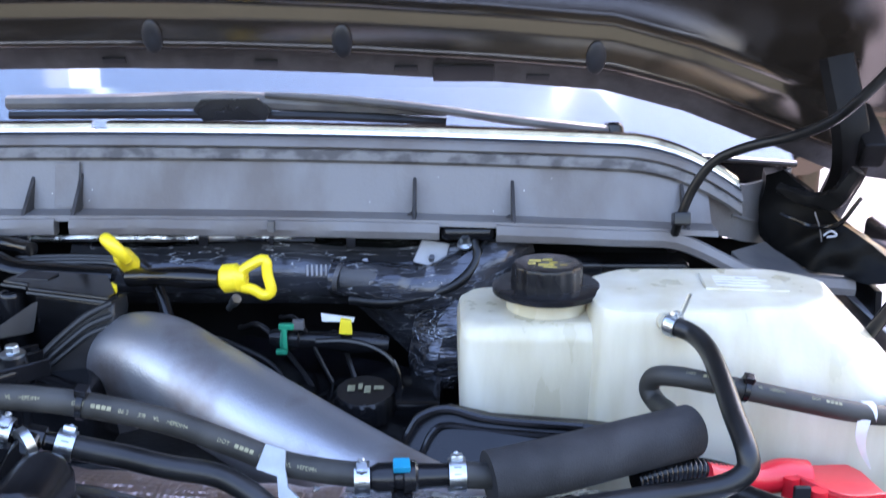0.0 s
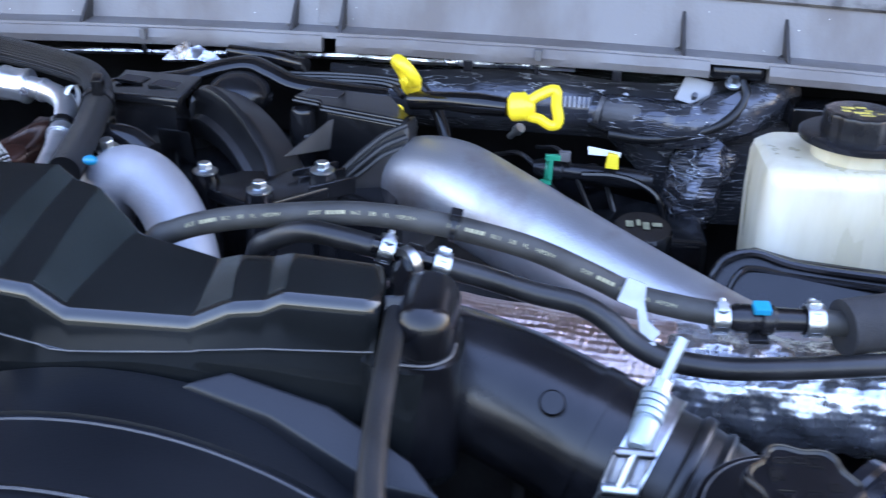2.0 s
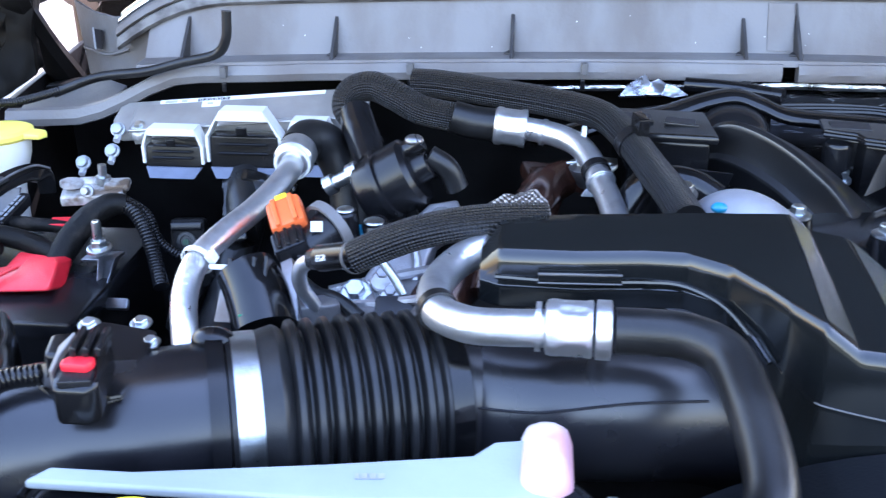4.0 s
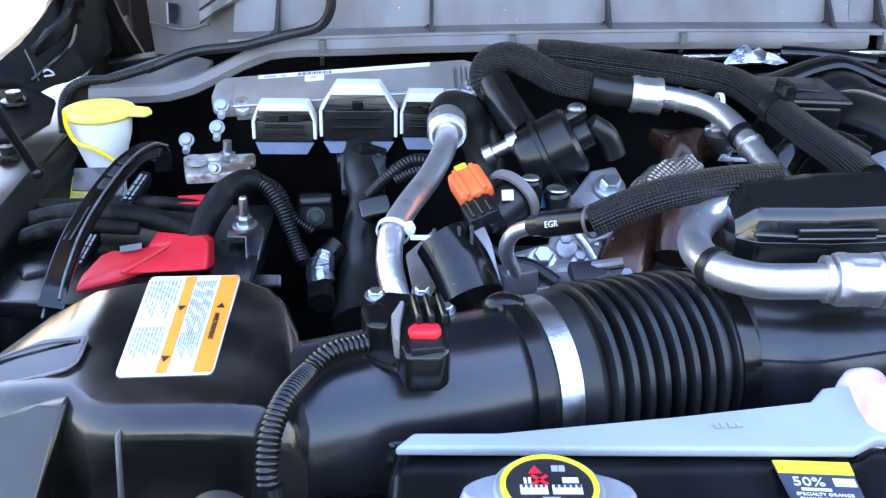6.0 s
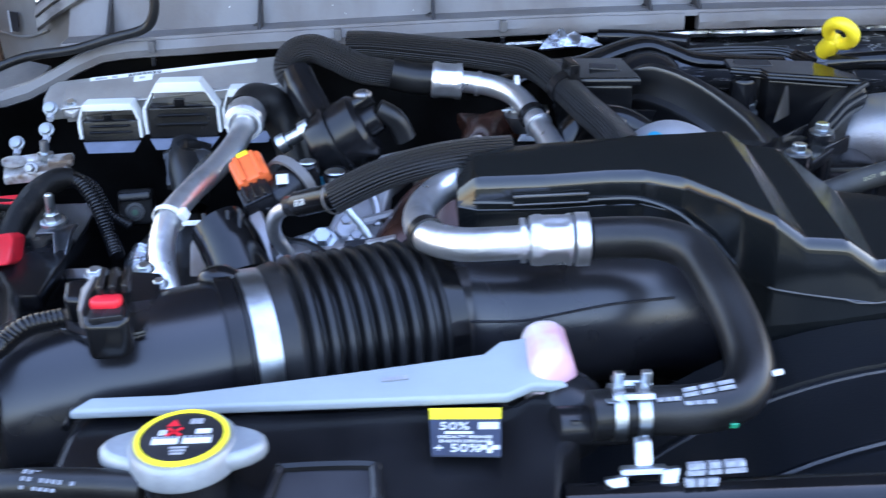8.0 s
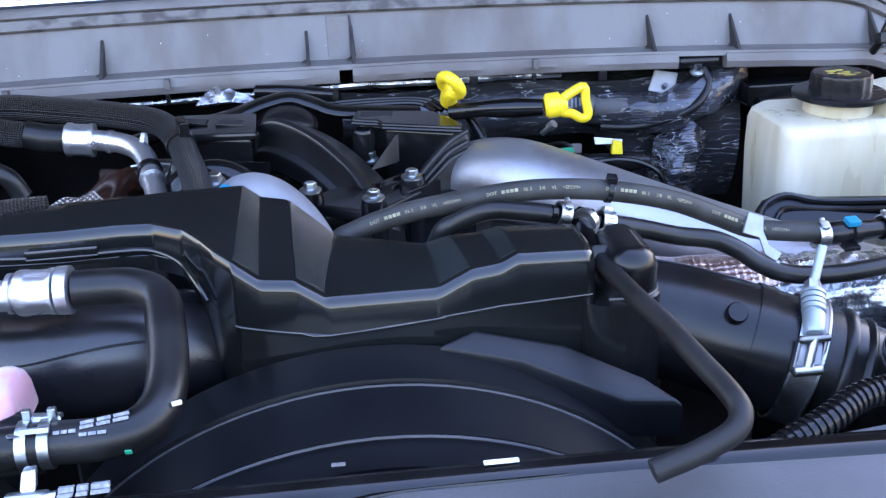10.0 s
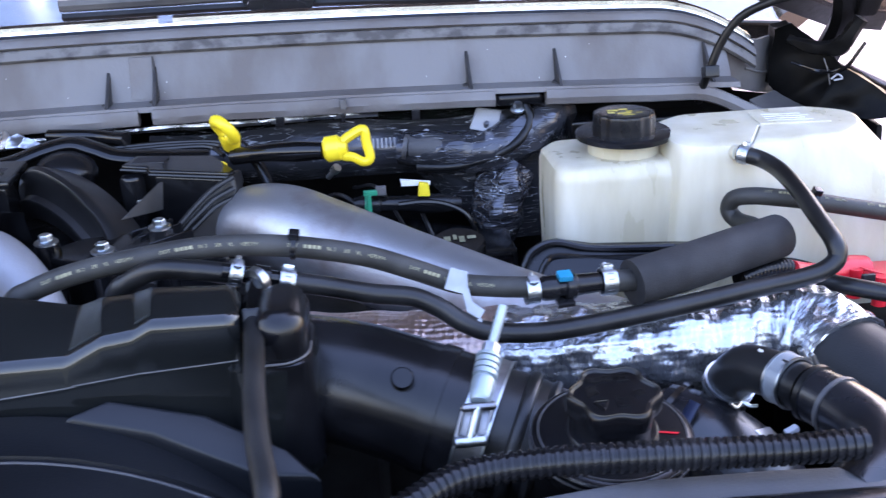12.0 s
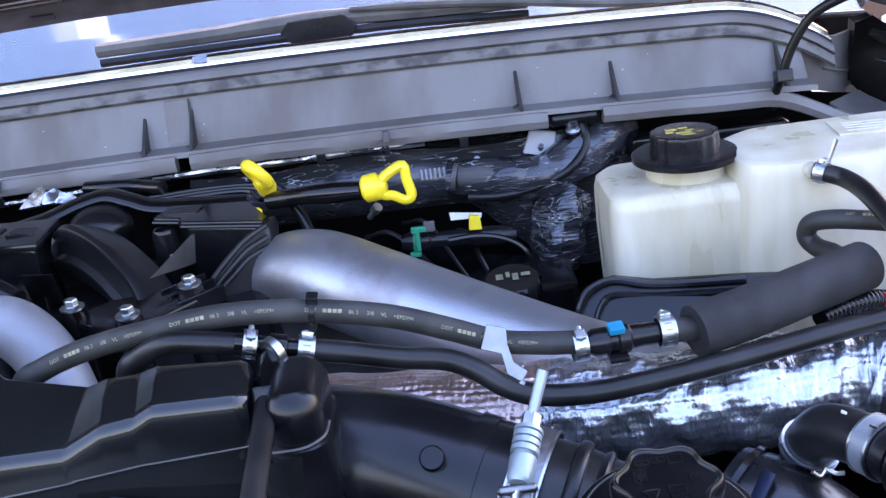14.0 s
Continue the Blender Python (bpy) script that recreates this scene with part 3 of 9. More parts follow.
part("bright_strip", cowl_strip([(1.117, 1.4203), (1.1175, 1.4262), (1.1265, 1.4285), (1.128, 1.4200)], [MID + q for q in (-0.74, -0.70, -0.66, -0.62, -0.5, -0.25, 0.0, 0.005)], 0.8), CHROME, cowl, "shining moulding along the seal")
part("bright_strip", cowl_strip([(1.117, 1.4203), (1.1175, 1.4262), (1.1265, 1.4285), (1.128, 1.4200)], [MID + q for q in (0.022, 0.1, 0.25, 0.4, 0.5, 0.58, 0.62, 0.64, 0.66, 0.68, 0.70, 0.72, 0.74)], 0.8), CHROME, cowl, "shining moulding along the seal")
part("shelf", cowl_strip([(1.134, 1.402), (1.134, 1.418), (1.27, 1.392), (1.27, 1.380)], XT, 0.8), FADED_DARK, cowl)
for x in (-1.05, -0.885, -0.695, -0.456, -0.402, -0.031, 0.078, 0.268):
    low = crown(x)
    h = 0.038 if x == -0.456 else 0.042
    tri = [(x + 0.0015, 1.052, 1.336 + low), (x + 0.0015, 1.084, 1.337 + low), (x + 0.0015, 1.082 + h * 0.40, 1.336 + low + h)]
    # rib and foot are coloured as dark as their shaded sides
    rib = part("rib", slab(tri, (-0.004, 0, 0), 0.0006, 1), SHADED_RIB, cowl, "thin stiffening rib with its shade put in the colour")
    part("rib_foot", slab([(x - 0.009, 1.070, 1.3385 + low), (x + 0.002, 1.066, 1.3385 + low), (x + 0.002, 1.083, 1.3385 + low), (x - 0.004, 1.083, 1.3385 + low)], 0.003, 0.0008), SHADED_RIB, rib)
part("joint_plate", slab([(-0.432, 1.0805, 1.339), (-0.405, 1.0805, 1.339), (-0.405, 1.0970, 1.386), (-0.432, 1.0970, 1.386)], (0, 0.006, 0), 0.001), FADED, cowl)
part("joint_edge", tube([(-0.404, 1.0960, 1.386), (-0.4015, 1.0860, 1.360), (-0.4000, 1.0790, 1.3395)], 0.0012, 6), SHADED_RIB, cowl)


def lip_run(x0, x1):
    xs = [x0 + (x1 - x0) * k / 30 for k in range(31)]
    rings = []
    for x in xs:
        e = min(1.0, max(0.0, abs(x - MID) - 0.64) / 0.13)
        dz, dy = -0.040 * e * e * (3 - 2 * e) + crown(x) + 0.0012 * noise.noise(Vector((x * 14, 0, 2))), -0.01 * e
        rings.append([(x, y + dy, z + dz) for y, z in ((1.052, 1.314), (1.046, 1.316), (1.044, 1.324), (1.048, 1.333), (1.056, 1.334), (1.062, 1.326), (1.060, 1.315))])
    return loft(rings)


for a, b in ((-1.25, -0.421), (-0.405, -0.004), (0.058, 0.45)):
    part("lip", lip_run(a, b), FADED, cowl, "faded rubber sealing lip")
for x in (-0.185, -0.62, -0.80, -1.0):
    part("clip", box((0.007, 0.010, 0.012), pose(x, 1.043, 1.328 + crown(x)), 0.001), FADED_DARK, cowl)
    part("clip_pin", box((0.005, 0.006, 0.010), pose(x - 0.001, 1.045, 1.311 + crown(x)), 0.001), BLACK, cowl)
for x in (-0.455, -0.26, -0.10):
    part("stud", box((0.01, 0.008, 0.012), pose(x, 1.048, 1.310 + crown(x)), 0.001), BLACK, cowl)
# the recess with its bolt
part("recess", box((0.060, 0.03, 0.018), pose(0.027, 1.068, 1.315), 0.008, 3), BLACK, cowl)
hexbolt("bolt", (0.024, 1.056, 1.303), (0, -0.5, 1), 0.0055, 0.010, ZINC, cowl)
for s in (1, -1):
    tops = [(0.662, 1.104, 1.372), (0.70, 1.112, 1.360), (0.752, 1.131, 1.353), (0.785, 1.152, 1.355), (0.818, 1.178, 1.363)]
    lows = [(0.655, 1.102, 1.318), (0.70, 1.110, 1.302), (0.752, 1.136, 1.284), (0.785, 1.157, 1.275), (0.814, 1.184, 1.268)]
    rings = [[(MID + s * a[0], a[1], a[2]), (MID + s * a[0], a[1] + 0.006, a[2]), (MID + s * b[0], b[1] + 0.006, b[2]), (MID + s * b[0], b[1], b[2])] for a, b in zip(tops, lows)]
    w = part("end_wing", loft(rings), FADED, cowl, "pale grey end piece")
    part("slot", slab([(MID + s * 0.771, 1.1385, 1.337), (MID + s * 0.783, 1.146, 1.337), (MID + s * 0.785, 1.149, 1.314), (MID + s * 0.775, 1.1415, 1.314)], (0, -0.002, 0), 0), INK_AND_SHADE, w, "upright slot, its shade drawn as a black plate")
    part("slot_edge", tube([(MID + s * 0.784, 1.144, 1.338), (MID + s * 0.786, 1.147, 1.313)], 0.0012, 6), LEDGE, w)
    part("wing_fold", tube([(MID + s * 0.735, 1.124, 1.318), (MID + s * 0.770, 1.140, 1.308), (MID + s * 0.815, 1.180, 1.307)], 0.0016, 8), FADED, w)
    part("corner_tray", slab([(MID + s * 0.722, 1.075, 1.290), (MID + s * 0.772, 1.115, 1.290), (MID + s * 0.850, 1.10, 1.266), (MID + s * 0.854, 1.05, 1.256), (MID + s * 0.737, 1.04, 1.276)], 0.006, 0.002), FADED_DARK, cowl, "dark plastic corner tray")

speck = random.Random(4)
for k in range(16):
    x, f = speck.uniform(-1.0, 0.2), speck.random()
    part("speck", box((speck.uniform(0.0005, 0.0011), 0.0006, speck.uniform(0.0005, 0.0012)), pose(x, 1.0800 + 0.019 * f - 0.0006, 1.337 + 0.047 * f + crown(x), -21, 0, 0), 0), PAPER, cowl)

# windscreen, wiper and what lies behind the glass
gl = GLASS.node_tree.nodes["Principled BSDF"]
gl.inputs["Transmission Weight"].default_value, gl.inputs["IOR"].default_value = 1.0, 1.52
GLASS.node_tree.links.remove(gl.inputs["Base Color"].links[0])
gl.inputs["Base Color"].default_value = (0.75, 0.85, 0.88, 1)
rings = []
for k in range(9):
    s = -1 + k / 4
    x, back = MID + 0.90 * s, 0.15 * s * s
    rings.append([(x, 1.25 + back, 1.388 - 0.06 * s * s), (x, 1.256 + back, 1.388 - 0.06 * s * s), (x * 0.9 + MID * 0.1, 1.98 + back, 1.92), (x * 0.9 + MID * 0.1, 1.974 + back, 1.92)])
screen = thing("windscreen", (MID, 1.25, 1.388), "sloping windscreen glass reflecting the bright sky", "windscreen")
part("glass", loft(rings), GLASS, screen).visible_shadow = False
part("edge_seal", tube([Vector(r[0]) + Vector((0, -0.004, -0.003)) for r in rings], 0.0045, 8, 4), RUBBER, screen, "black rubber edge seal")
solid("dashboard", slab([(MID - 0.72, 1.40, 1.33), (MID + 0.72, 1.40, 1.33), (MID + 0.72, 2.05, 1.36), (MID - 0.72, 2.05, 1.36)], 0.12, 0.03), DUSTY, "dark grey dashboard behind the windscreen", "dashboard")
cab = thing("cab", (MID, 2.6, 0.6), "dark painted truck cab behind the windscreen", "truck cab")
part("roof", slab([(MID - 0.72, 2.0, 1.95), (MID + 0.72, 2.0, 1.95), (MID + 0.72, 3.6, 1.97), (MID - 0.72, 3.6, 1.97)], 0.05, 0.02), PAINT, cab)
part("rear_wall", slab([(MID - 0.8, 3.6, 1.92), (MID + 0.8, 3.6, 1.92), (MID + 0.85, 3.6, 0.6), (MID - 0.85, 3.6, 0.6)], (0, 0.05, 0), 0.01), PAINT, cab)
part("floor", slab([(MID - 0.85, 1.3, 0.62), (MID + 0.85, 1.3, 0.62), (MID + 0.85, 3.6, 0.62), (MID - 0.85, 3.6, 0.62)], 0.05, 0.01), APRON, cab)
for s in (1, -1):
    part("door", slab([(MID + s * 0.93, 1.5, 1.36), (MID + s * 0.93, 3.6, 1.36), (MID + s * 0.93, 3.6, 0.6), (MID + s * 0.93, 1.5, 0.6)], (s * 0.05, 0, 0), 0.01), PAINT, cab)
    part("side_window", slab([(MID + s * 0.92, 1.55, 1.36), (MID + s * 0.92, 3.6, 1.36), (MID + s * 0.76, 3.55, 1.92), (MID + s * 0.76, 2.05, 1.92)], (s * 0.006, 0, 0), 0.001), GLOSSY, cab, "dark tinted side window")
    part("pillar", tube([(MID + s * 0.94, 1.44, 1.32), (MID + s * 0.76, 2.08, 1.93)], 0.035, 10), PAINT, cab)

wiper = thing("wiper", (-0.3, 1.27, 1.41), "black windscreen wiper with a flat blade, parked", "wiper")
part("blade_holder", tube([(-0.532, 1.225, 1.435), (-0.404, 1.225, 1.436), (-0.265, 1.225, 1.438), (-0.127, 1.225, 1.432), (0.004, 1.225, 1.424)], [0.010, 0.011, 0.0125, 0.011, 0.007], 8, 6, flat=0.9), FADED_DARK, wiper)
part("rubber_blade", tube([(-0.530, 1.222, 1.420), (-0.335, 1.222, 1.421), (-0.197, 1.222, 1.420), (-0.100, 1.222, 1.417), (0.004, 1.222, 1.412)], 0.0056, 6, 6), RUBBER, wiper)
part("arm", tube([(-0.215, 1.215, 1.446), (-0.126, 1.213, 1.441), (-0.016, 1.212, 1.430), (0.080, 1.212, 1.416), (0.201, 1.215, 1.402)], [0.006, 0.008, 0.009, 0.010, 0.010], 8, 6, flat=0.6), FADED_DARK, wiper)
part("saddle", slab([(-0.292, 1.208, 1.441), (-0.224, 1.208, 1.443), (-0.208, 1.208, 1.428), (-0.215, 1.208, 1.415), (-0.291, 1.208, 1.415), (-0.303, 1.208, 1.429)], (0, 0.02, 0), 0.001), BLACK, wiper)
part("pivot", turned((0.209, 1.220, 1.395), (0.209, 1.224, 1.412), [(0, 0.014), (0.012, 0.013), (0.016, 0.009)], 16), BLACK, wiper)

# raised hood: inner skin, edge flange and its openings
hood = thing("hood", (MID, 1.24, 1.47), "raised dark brown hood seen from beneath, with a rolled rear edge", "hood")


def hood_at(u, v, lift=0.0):
    """A place on the hood's inner skin: u across from the centre line, v up from the rear edge along it."""
    drop = -0.075 * u * u - 0.27 * max(0.0, min(abs(u), 0.9) - 0.64)
    a = radians(56)
    return Vector((MID + u, 1.245 - v * math.cos(a) - lift * math.sin(a), 1.476 + v * math.sin(a) - lift * math.cos(a) + drop))


US = [-0.98, -0.9, -0.82, -0.76, -0.7, -0.6, -0.45, -0.3, -0.15, 0, 0.15, 0.3, 0.45, 0.6, 0.7, 0.76, 0.82, 0.9, 0.98]
SHAPE = [(0.030, -0.004), (0.031, 0.004), (0.036, 0.008), (0.046, 0.019), (0.050, 0.0230), (0.054, 0.0240), (0.062, 0.0215), (0.072, 0.0178), (0.082, 0.0138), (0.089, 0.0104), (0.095, 0.0055), (0.103, 0.001), (0.115, 0.0), (0.5, 0.0), (1.15, 0.0), (1.15, -0.03), (0.5, -0.045), (0.030, -0.014)]
part("inner_skin", loft([[hood_at(u, v * (1 + 0.25 * max(0, abs(u) - 0.7)), l) for v, l in SHAPE] for u in US]), PAINT, hood)
part("rear_flange", loft([[hood_at(u, v * (1 + 0.25 * max(0, abs(u) - 0.7)), l) for v, l in ((0.0, -0.010), (0.0, 0.002), (0.002, 0.004), (0.026, 0.004), (0.032, 0.0045), (0.032, -0.012))] for u in US]), FLANGE, hood, "dark sealed rear flange")
part("liner", loft([[hood_at(u, v, l) for v, l in ((0.150, 0.001), (0.155, 0.008), (0.6, 0.012), (1.08, 0.008), (1.09, 0.001))] for u in US[5:-5]]), FELT, hood, "dark felt hood liner")
# slots and holes are black solids laid on: their shade is painted
for u in (-0.52, -0.19, 0.0, 0.185, 0.355, 0.516):
    c = hood_at(u, 0.014, 0.005)
    part("flange_slot", box((0.028, 0.009, 0.003), facing(c, (1, 0, 0), hood_at(u, 0.1) - hood_at(u, 0)), 0.001), INK_AND_SHADE, hood)
part("latch_opening", box((0.075, 0.026, 0.004), facing(hood_at(0.425, 0.013, 0.0055), (1, 0, 0), hood_at(0, 0.1) - hood_at(0, 0)), 0.002), INK_AND_SHADE, hood)
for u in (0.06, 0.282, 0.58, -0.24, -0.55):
    part("plug_hole", dome(hood_at(u, 0.064, 0.022), (0.012, 0.005, 0.021), pose(0, 0, 0, 20, 0, 0)), INK_AND_SHADE, hood)
# hinges, struts, fenders and aprons
for s in (1, -1):
    hinge = thing("hinge_assembly", (MID + s * 0.88, 1.2, 1.25), "black stamped steel hood hinge with folded arms", "hinge", "hood hinges")
    hx = MID + s * 0.865
    part("lower_plate", slab([(hx, 1.02, 1.26), (hx + s * 0.02, 1.34, 1.28), (hx + s * 0.02, 1.34, 1.12), (hx, 1.0, 1.10)], (s * 0.008, 0, 0), 0.002), APRON, hinge)
    part("arm", tube([(hx - s * 0.01, 1.22, 1.25), (hx, 1.16, 1.33), (hx - s * 0.01, 1.10, 1.40), (hx - s * 0.03, 1.12, 1.50)], [0.022, 0.02, 0.022, 0.02], 8, flat=0.8), APRON, hinge)
    part("bracket", box((0.03, 0.08, 0.035), pose(hx + s * 0.005, 1.11, 1.415, 30, 0, 0), 0.006), APRON, hinge)
    hexbolt("bolt", (hx - s * 0.012, 1.12, 1.20), (-s, 0, 0.3), 0.007, 0.008, ZINC, hinge)
    fender = thing("fender", (MID + s * 1.0, 0.6, 0.5), "dark glossy front fender beside the engine bay", "fender", "front fenders")
    fx = MID + s * 0.97
    part("panel", slab([(fx, -0.1, 1.235), (fx, 1.32, 1.275), (fx, 1.32, 0.55), (fx, -0.1, 0.55)], (s * 0.04, 0, 0), 0.015, 3), PAINT, fender)
    # bright right side and dim left side are put into the flange colours
    part("flange", slab([(MID + s * 0.86, 0.35, 1.205), (fx, 0.35, 1.212), (fx, 1.30, 1.245), (MID + s * 0.86, 1.20, 1.24)], 0.012, 0.003), LEDGE if s > 0 else DUSTY, fender, "flange coloured pale for the strong light on it" if s > 0 else "flange coloured dark on the dim side")
    hexbolt("bolt", (MID + s * 0.90, 0.93, 1.234), (0, 0, 1), 0.008, 0.007, STEEL if s > 0 else BLACK, fender)
    hexbolt("bolt", (MID + s * 0.90, 0.55, 1.222), (0, 0, 1), 0.008, 0.007, STEEL if s > 0 else BLACK, fender)
    solid("wheel_apron", slab([(MID + s * 0.84, 0.0, 1.19), (MID + s * 0.87, 0.0, 1.20), (MID + s * 0.87, 1.22, 1.24), (MID + s * 0.84, 1.2, 1.235)], (0, 0, -0.62), 0.004), APRON, "black inner apron wall of the engine bay", "apron", kind="structure")
prop = thing("gas_strut", (0.46, 0.74, 1.18), "thin black hood support strut", "strut")
part("rod", tube([(0.376, 0.840, 1.270), (0.392, 0.800, 1.341), (0.401, 0.760, 1.405)], 0.006, 10), BLACK, prop)
part("socket", dome((0.375, 0.840, 1.267), (0.012, 0.012, 0.014)), BLACK, prop)
strut_l = thing("gas_strut", (-1.25, 0.8, 1.18), "thin black hood support strut", "strut")
part("rod", tube([(-1.247, 0.860, 1.242), (-1.264, 0.840, 1.305), (-1.278, 0.820, 1.367)], 0.0045, 10), BLACK, strut_l)
part("socket", dome((-1.246, 0.860, 1.241), (0.006, 0.006, 0.006)), BLACK, strut_l)
solid("firewall", slab([(MID - 0.87, 1.17, 1.26), (MID - 0.74, 1.17, 1.28), (MID - 0.68, 1.17, 1.36), (MID - 0.60, 1.17, 1.385), (MID + 0.60, 1.17, 1.385), (MID + 0.68, 1.17, 1.36), (MID + 0.74, 1.17, 1.28), (MID + 0.87, 1.17, 1.26), (MID + 0.87, 1.17, 0.6), (MID - 0.87, 1.17, 0.6)], (0, 0.03, 0), 0.004), APRON, "black steel firewall behind the engine", "firewall", kind="structure")
solid("bay_floor", slab([(MID - 0.87, 0.0, 0.72), (MID + 0.87, 0.0, 0.72), (MID + 0.87, 1.2, 0.72), (MID - 0.87, 1.2, 0.72)], 0.04, 0.005), APRON, "dark grimy crossmember closing the bay below", "crossmember", kind="structure")
solid("grille_wall", slab([(MID - 0.97, 0.02, 1.19), (MID + 0.97, 0.02, 1.19), (MID + 0.97, 0.02, 0.5), (MID - 0.97, 0.02, 0.5)], (0, 0.05, 0), 0.01), APRON, "dark back of the front grille", "grille", kind="structure")

FILM_S = [(0.366, 1.115, 1.368), (0.381, 1.100, 1.376), (0.417, 1.075, 1.346), (0.436, 1.060, 1.326), (0.466, 1.030, 1.304), (0.489, 1.010, 1.286), (0.513, 0.990, 1.276), (0.455, 1.020, 1.268), (0.415, 1.060, 1.272), (0.383, 1.100, 1.280), (0.366, 1.125, 1.292), (0.366, 1.125, 1.325)]
FILM_P = [(-1.352, 1.020, 1.268), (-1.341, 1.030, 1.296), (-1.306, 1.055, 1.323), (-1.287, 1.070, 1.352), (-1.262, 1.100, 1.372), (-1.240, 1.120, 1.372), (-1.244, 1.110, 1.324), (-1.239, 1.100, 1.292), (-1.262, 1.060, 1.276), (-1.300, 1.035, 1.262)]
for outline, back, fold, seed in (
        (FILM_S, (0.01, 0.04, 0), [(0.372, 1.085, 1.360), (0.398, 1.060, 1.352), (0.420, 1.040, 1.360), (0.436, 1.030, 1.390)], 0.0),
        (FILM_P, (-0.01, 0.04, 0), [(-1.303, 1.040, 1.306), (-1.285, 1.050, 1.320), (-1.268, 1.070, 1.338), (-1.262, 1.085, 1.365)], 5.0)):
    hc = thing("hinge_cover", outline[-1], "black crumpled plastic film over the hood hinge", "hinge cover", "hinge covers")
    part("sheet", crumpled(outline, back, 0.006, 5, seed), BLACK_FILM, hc)
    part("fold", tube(fold, [0.006, 0.009, 0.010, 0.008], 12, 8, wobble=0.5), BLACK_FILM, hc)
    part("crease", tube([Vector(q) + Vector((0, -0.014, -0.026)) for q in fold], [0.002, 0.003, 0.0025, 0.002], 8, 8, wobble=0.5), GLOSSY, hc)
    q = Vector(fold[1]) + Vector((0.012 if seed == 0.0 else -0.010, -0.02, -0.035))
    part("tag", tube([q, q + Vector((0.008, 0, 0.005)), q + Vector((0.014, 0, 0.0)), q + Vector((0.004, 0, -0.002))], 0.0012, 6), LEDGE, hc, "small pale plastic tag")
    part("wire", tube([q + Vector((-0.012, 0, 0.026)), q + Vector((-0.006, -0.002, 0.010)), q + Vector((-0.002, -0.002, -0.006))], 0.0009, 6), FADED_DARK, hc)
# added wall behind the camera: it darkens low reflections and is never seen
solid("unseen_wall", slab([(-9, -4.2, 2.0), (8, -4.2, 2.0), (8, -4.2, 0), (-9, -4.2, 0)], (0, -0.2, 0), 0.01), WALLGREEN, "plain dull green wall added out of view, facing the truck", "wall", kind="structure")

# cable of the hood release and lamp, looping from the cowl to the hood
cable = thing("washer_hose", (0.253, 1.060, 1.297), "thin black washer hose from the cowl up to the hood", "hose")
CABLE = [(0.255, 1.070, 1.293), (0.252, 1.050, 1.316), (0.253, 1.035, 1.337), (0.263, 1.030, 1.370), (0.280, 1.020, 1.401), (0.306, 1.000, 1.420), (0.340, 0.970, 1.436), (0.362, 0.930, 1.457), (0.374, 0.880, 1.492), (0.398, 0.840, 1.544)]
part("hose", tube(CABLE, 0.0052, 10, 8), RUBBER, cable)
part("clip", box((0.018, 0.014, 0.016), facing((0.253, 1.030, 1.338), (1, 0, 0), (0, 0.3, 1)), 0.002), BLACK, cable)
cable_l = thing("washer_hose", (-1.249, 0.950, 1.274), "thin black hose and ribbed conduit lying along the cowl edge", "hose")
part("hose", tube([(-0.987, 1.030, 1.382), (-0.990, 1.030, 1.354), (-1.004, 1.035, 1.336), (-1.040, 1.035, 1.327), (-1.082, 1.035, 1.316), (-1.134, 1.030, 1.310), (-1.181, 1.020, 1.294)], 0.0052, 10, 8), RUBBER, cable_l)
part("conduit", tube([(-1.174, 1.020, 1.297), (-1.211, 1.000, 1.290), (-1.235, 0.985, 1.291), (-1.251, 0.980, 1.282), (-1.257, 0.975, 1.266), (-1.258, 0.970, 1.241)], 0.0042, 12, 8, ribs=(0.0027, 0.0008)), BLACK, cable_l)

# ---- firewall side, behind the engine ----
blanket = thing("insulation_blanket", (-0.3, 1.13, 1.15), "shiny dark film-wrapped insulation blanket on the firewall", "insulation")
rings = []
for k in range(41):
    x = -0.42 + 0.515 * k / 40
    row = []
    for j in range(13):
        z = 1.292 - (0.07 + 0.10 * min(1.0, max(0.0, (x + 0.10) / 0.10))) * j / 12 + 0.004 * math.sin(x * 23) * (j < 2)
        row.append((x, 1.092 - 0.022 * math.sin(j / 12 * 3.1) + 0.006 * noise.noise(Vector((x * 7, z * 12, 0))) + 0.0015 * noise.noise(Vector((x * 30, z * 30, 3))), z))
    row += [(x, 1.162, row[-1][2]), (x, 1.162, row[0][2] + 0.002), (x, 1.135, row[0][2] + 0.004)]
    rings.append(row)
part("sheet", loft(rings), FILM, blanket)
part("rolled_edge", tube([(-0.78, 1.085, 1.290)] + [(-0.421, 1.080, 1.303), (-0.359, 1.080, 1.303), (-0.277, 1.080, 1.303), (-0.197, 1.080, 1.304), (-0.144, 1.080, 1.303)], [0.0038, 0.0042, 0.0045, 0.0042, 0.004, 0.0035], 8, 8, wobble=0.18), FOIL_EDGE, blanket, "bright folded foil edge")
part("wrapped_elbow", tube([(-0.122, 1.060, 1.263), (-0.077, 1.050, 1.261), (-0.027, 1.050, 1.253), (0.023, 1.060, 1.264), (0.061, 1.080, 1.281), (0.085, 1.100, 1.292)], [0.020, 0.024, 0.026, 0.028, 0.030, 0.026], 16, 8, wobble=0.2), FILM, blanket)
part("grey_sleeve", tube([(-0.110, 1.045, 1.268), (-0.083, 1.040, 1.267), (-0.058, 1.040, 1.261)], [0.013, 0.014, 0.010], 12, 6, wobble=0.1), SHIELD, blanket)
part("tape_end", tube([(-0.117, 1.046, 1.269), (-0.112, 1.045, 1.268)], 0.0155, 12, 4), FADED_DARK, blanket, "pale strip of tape")
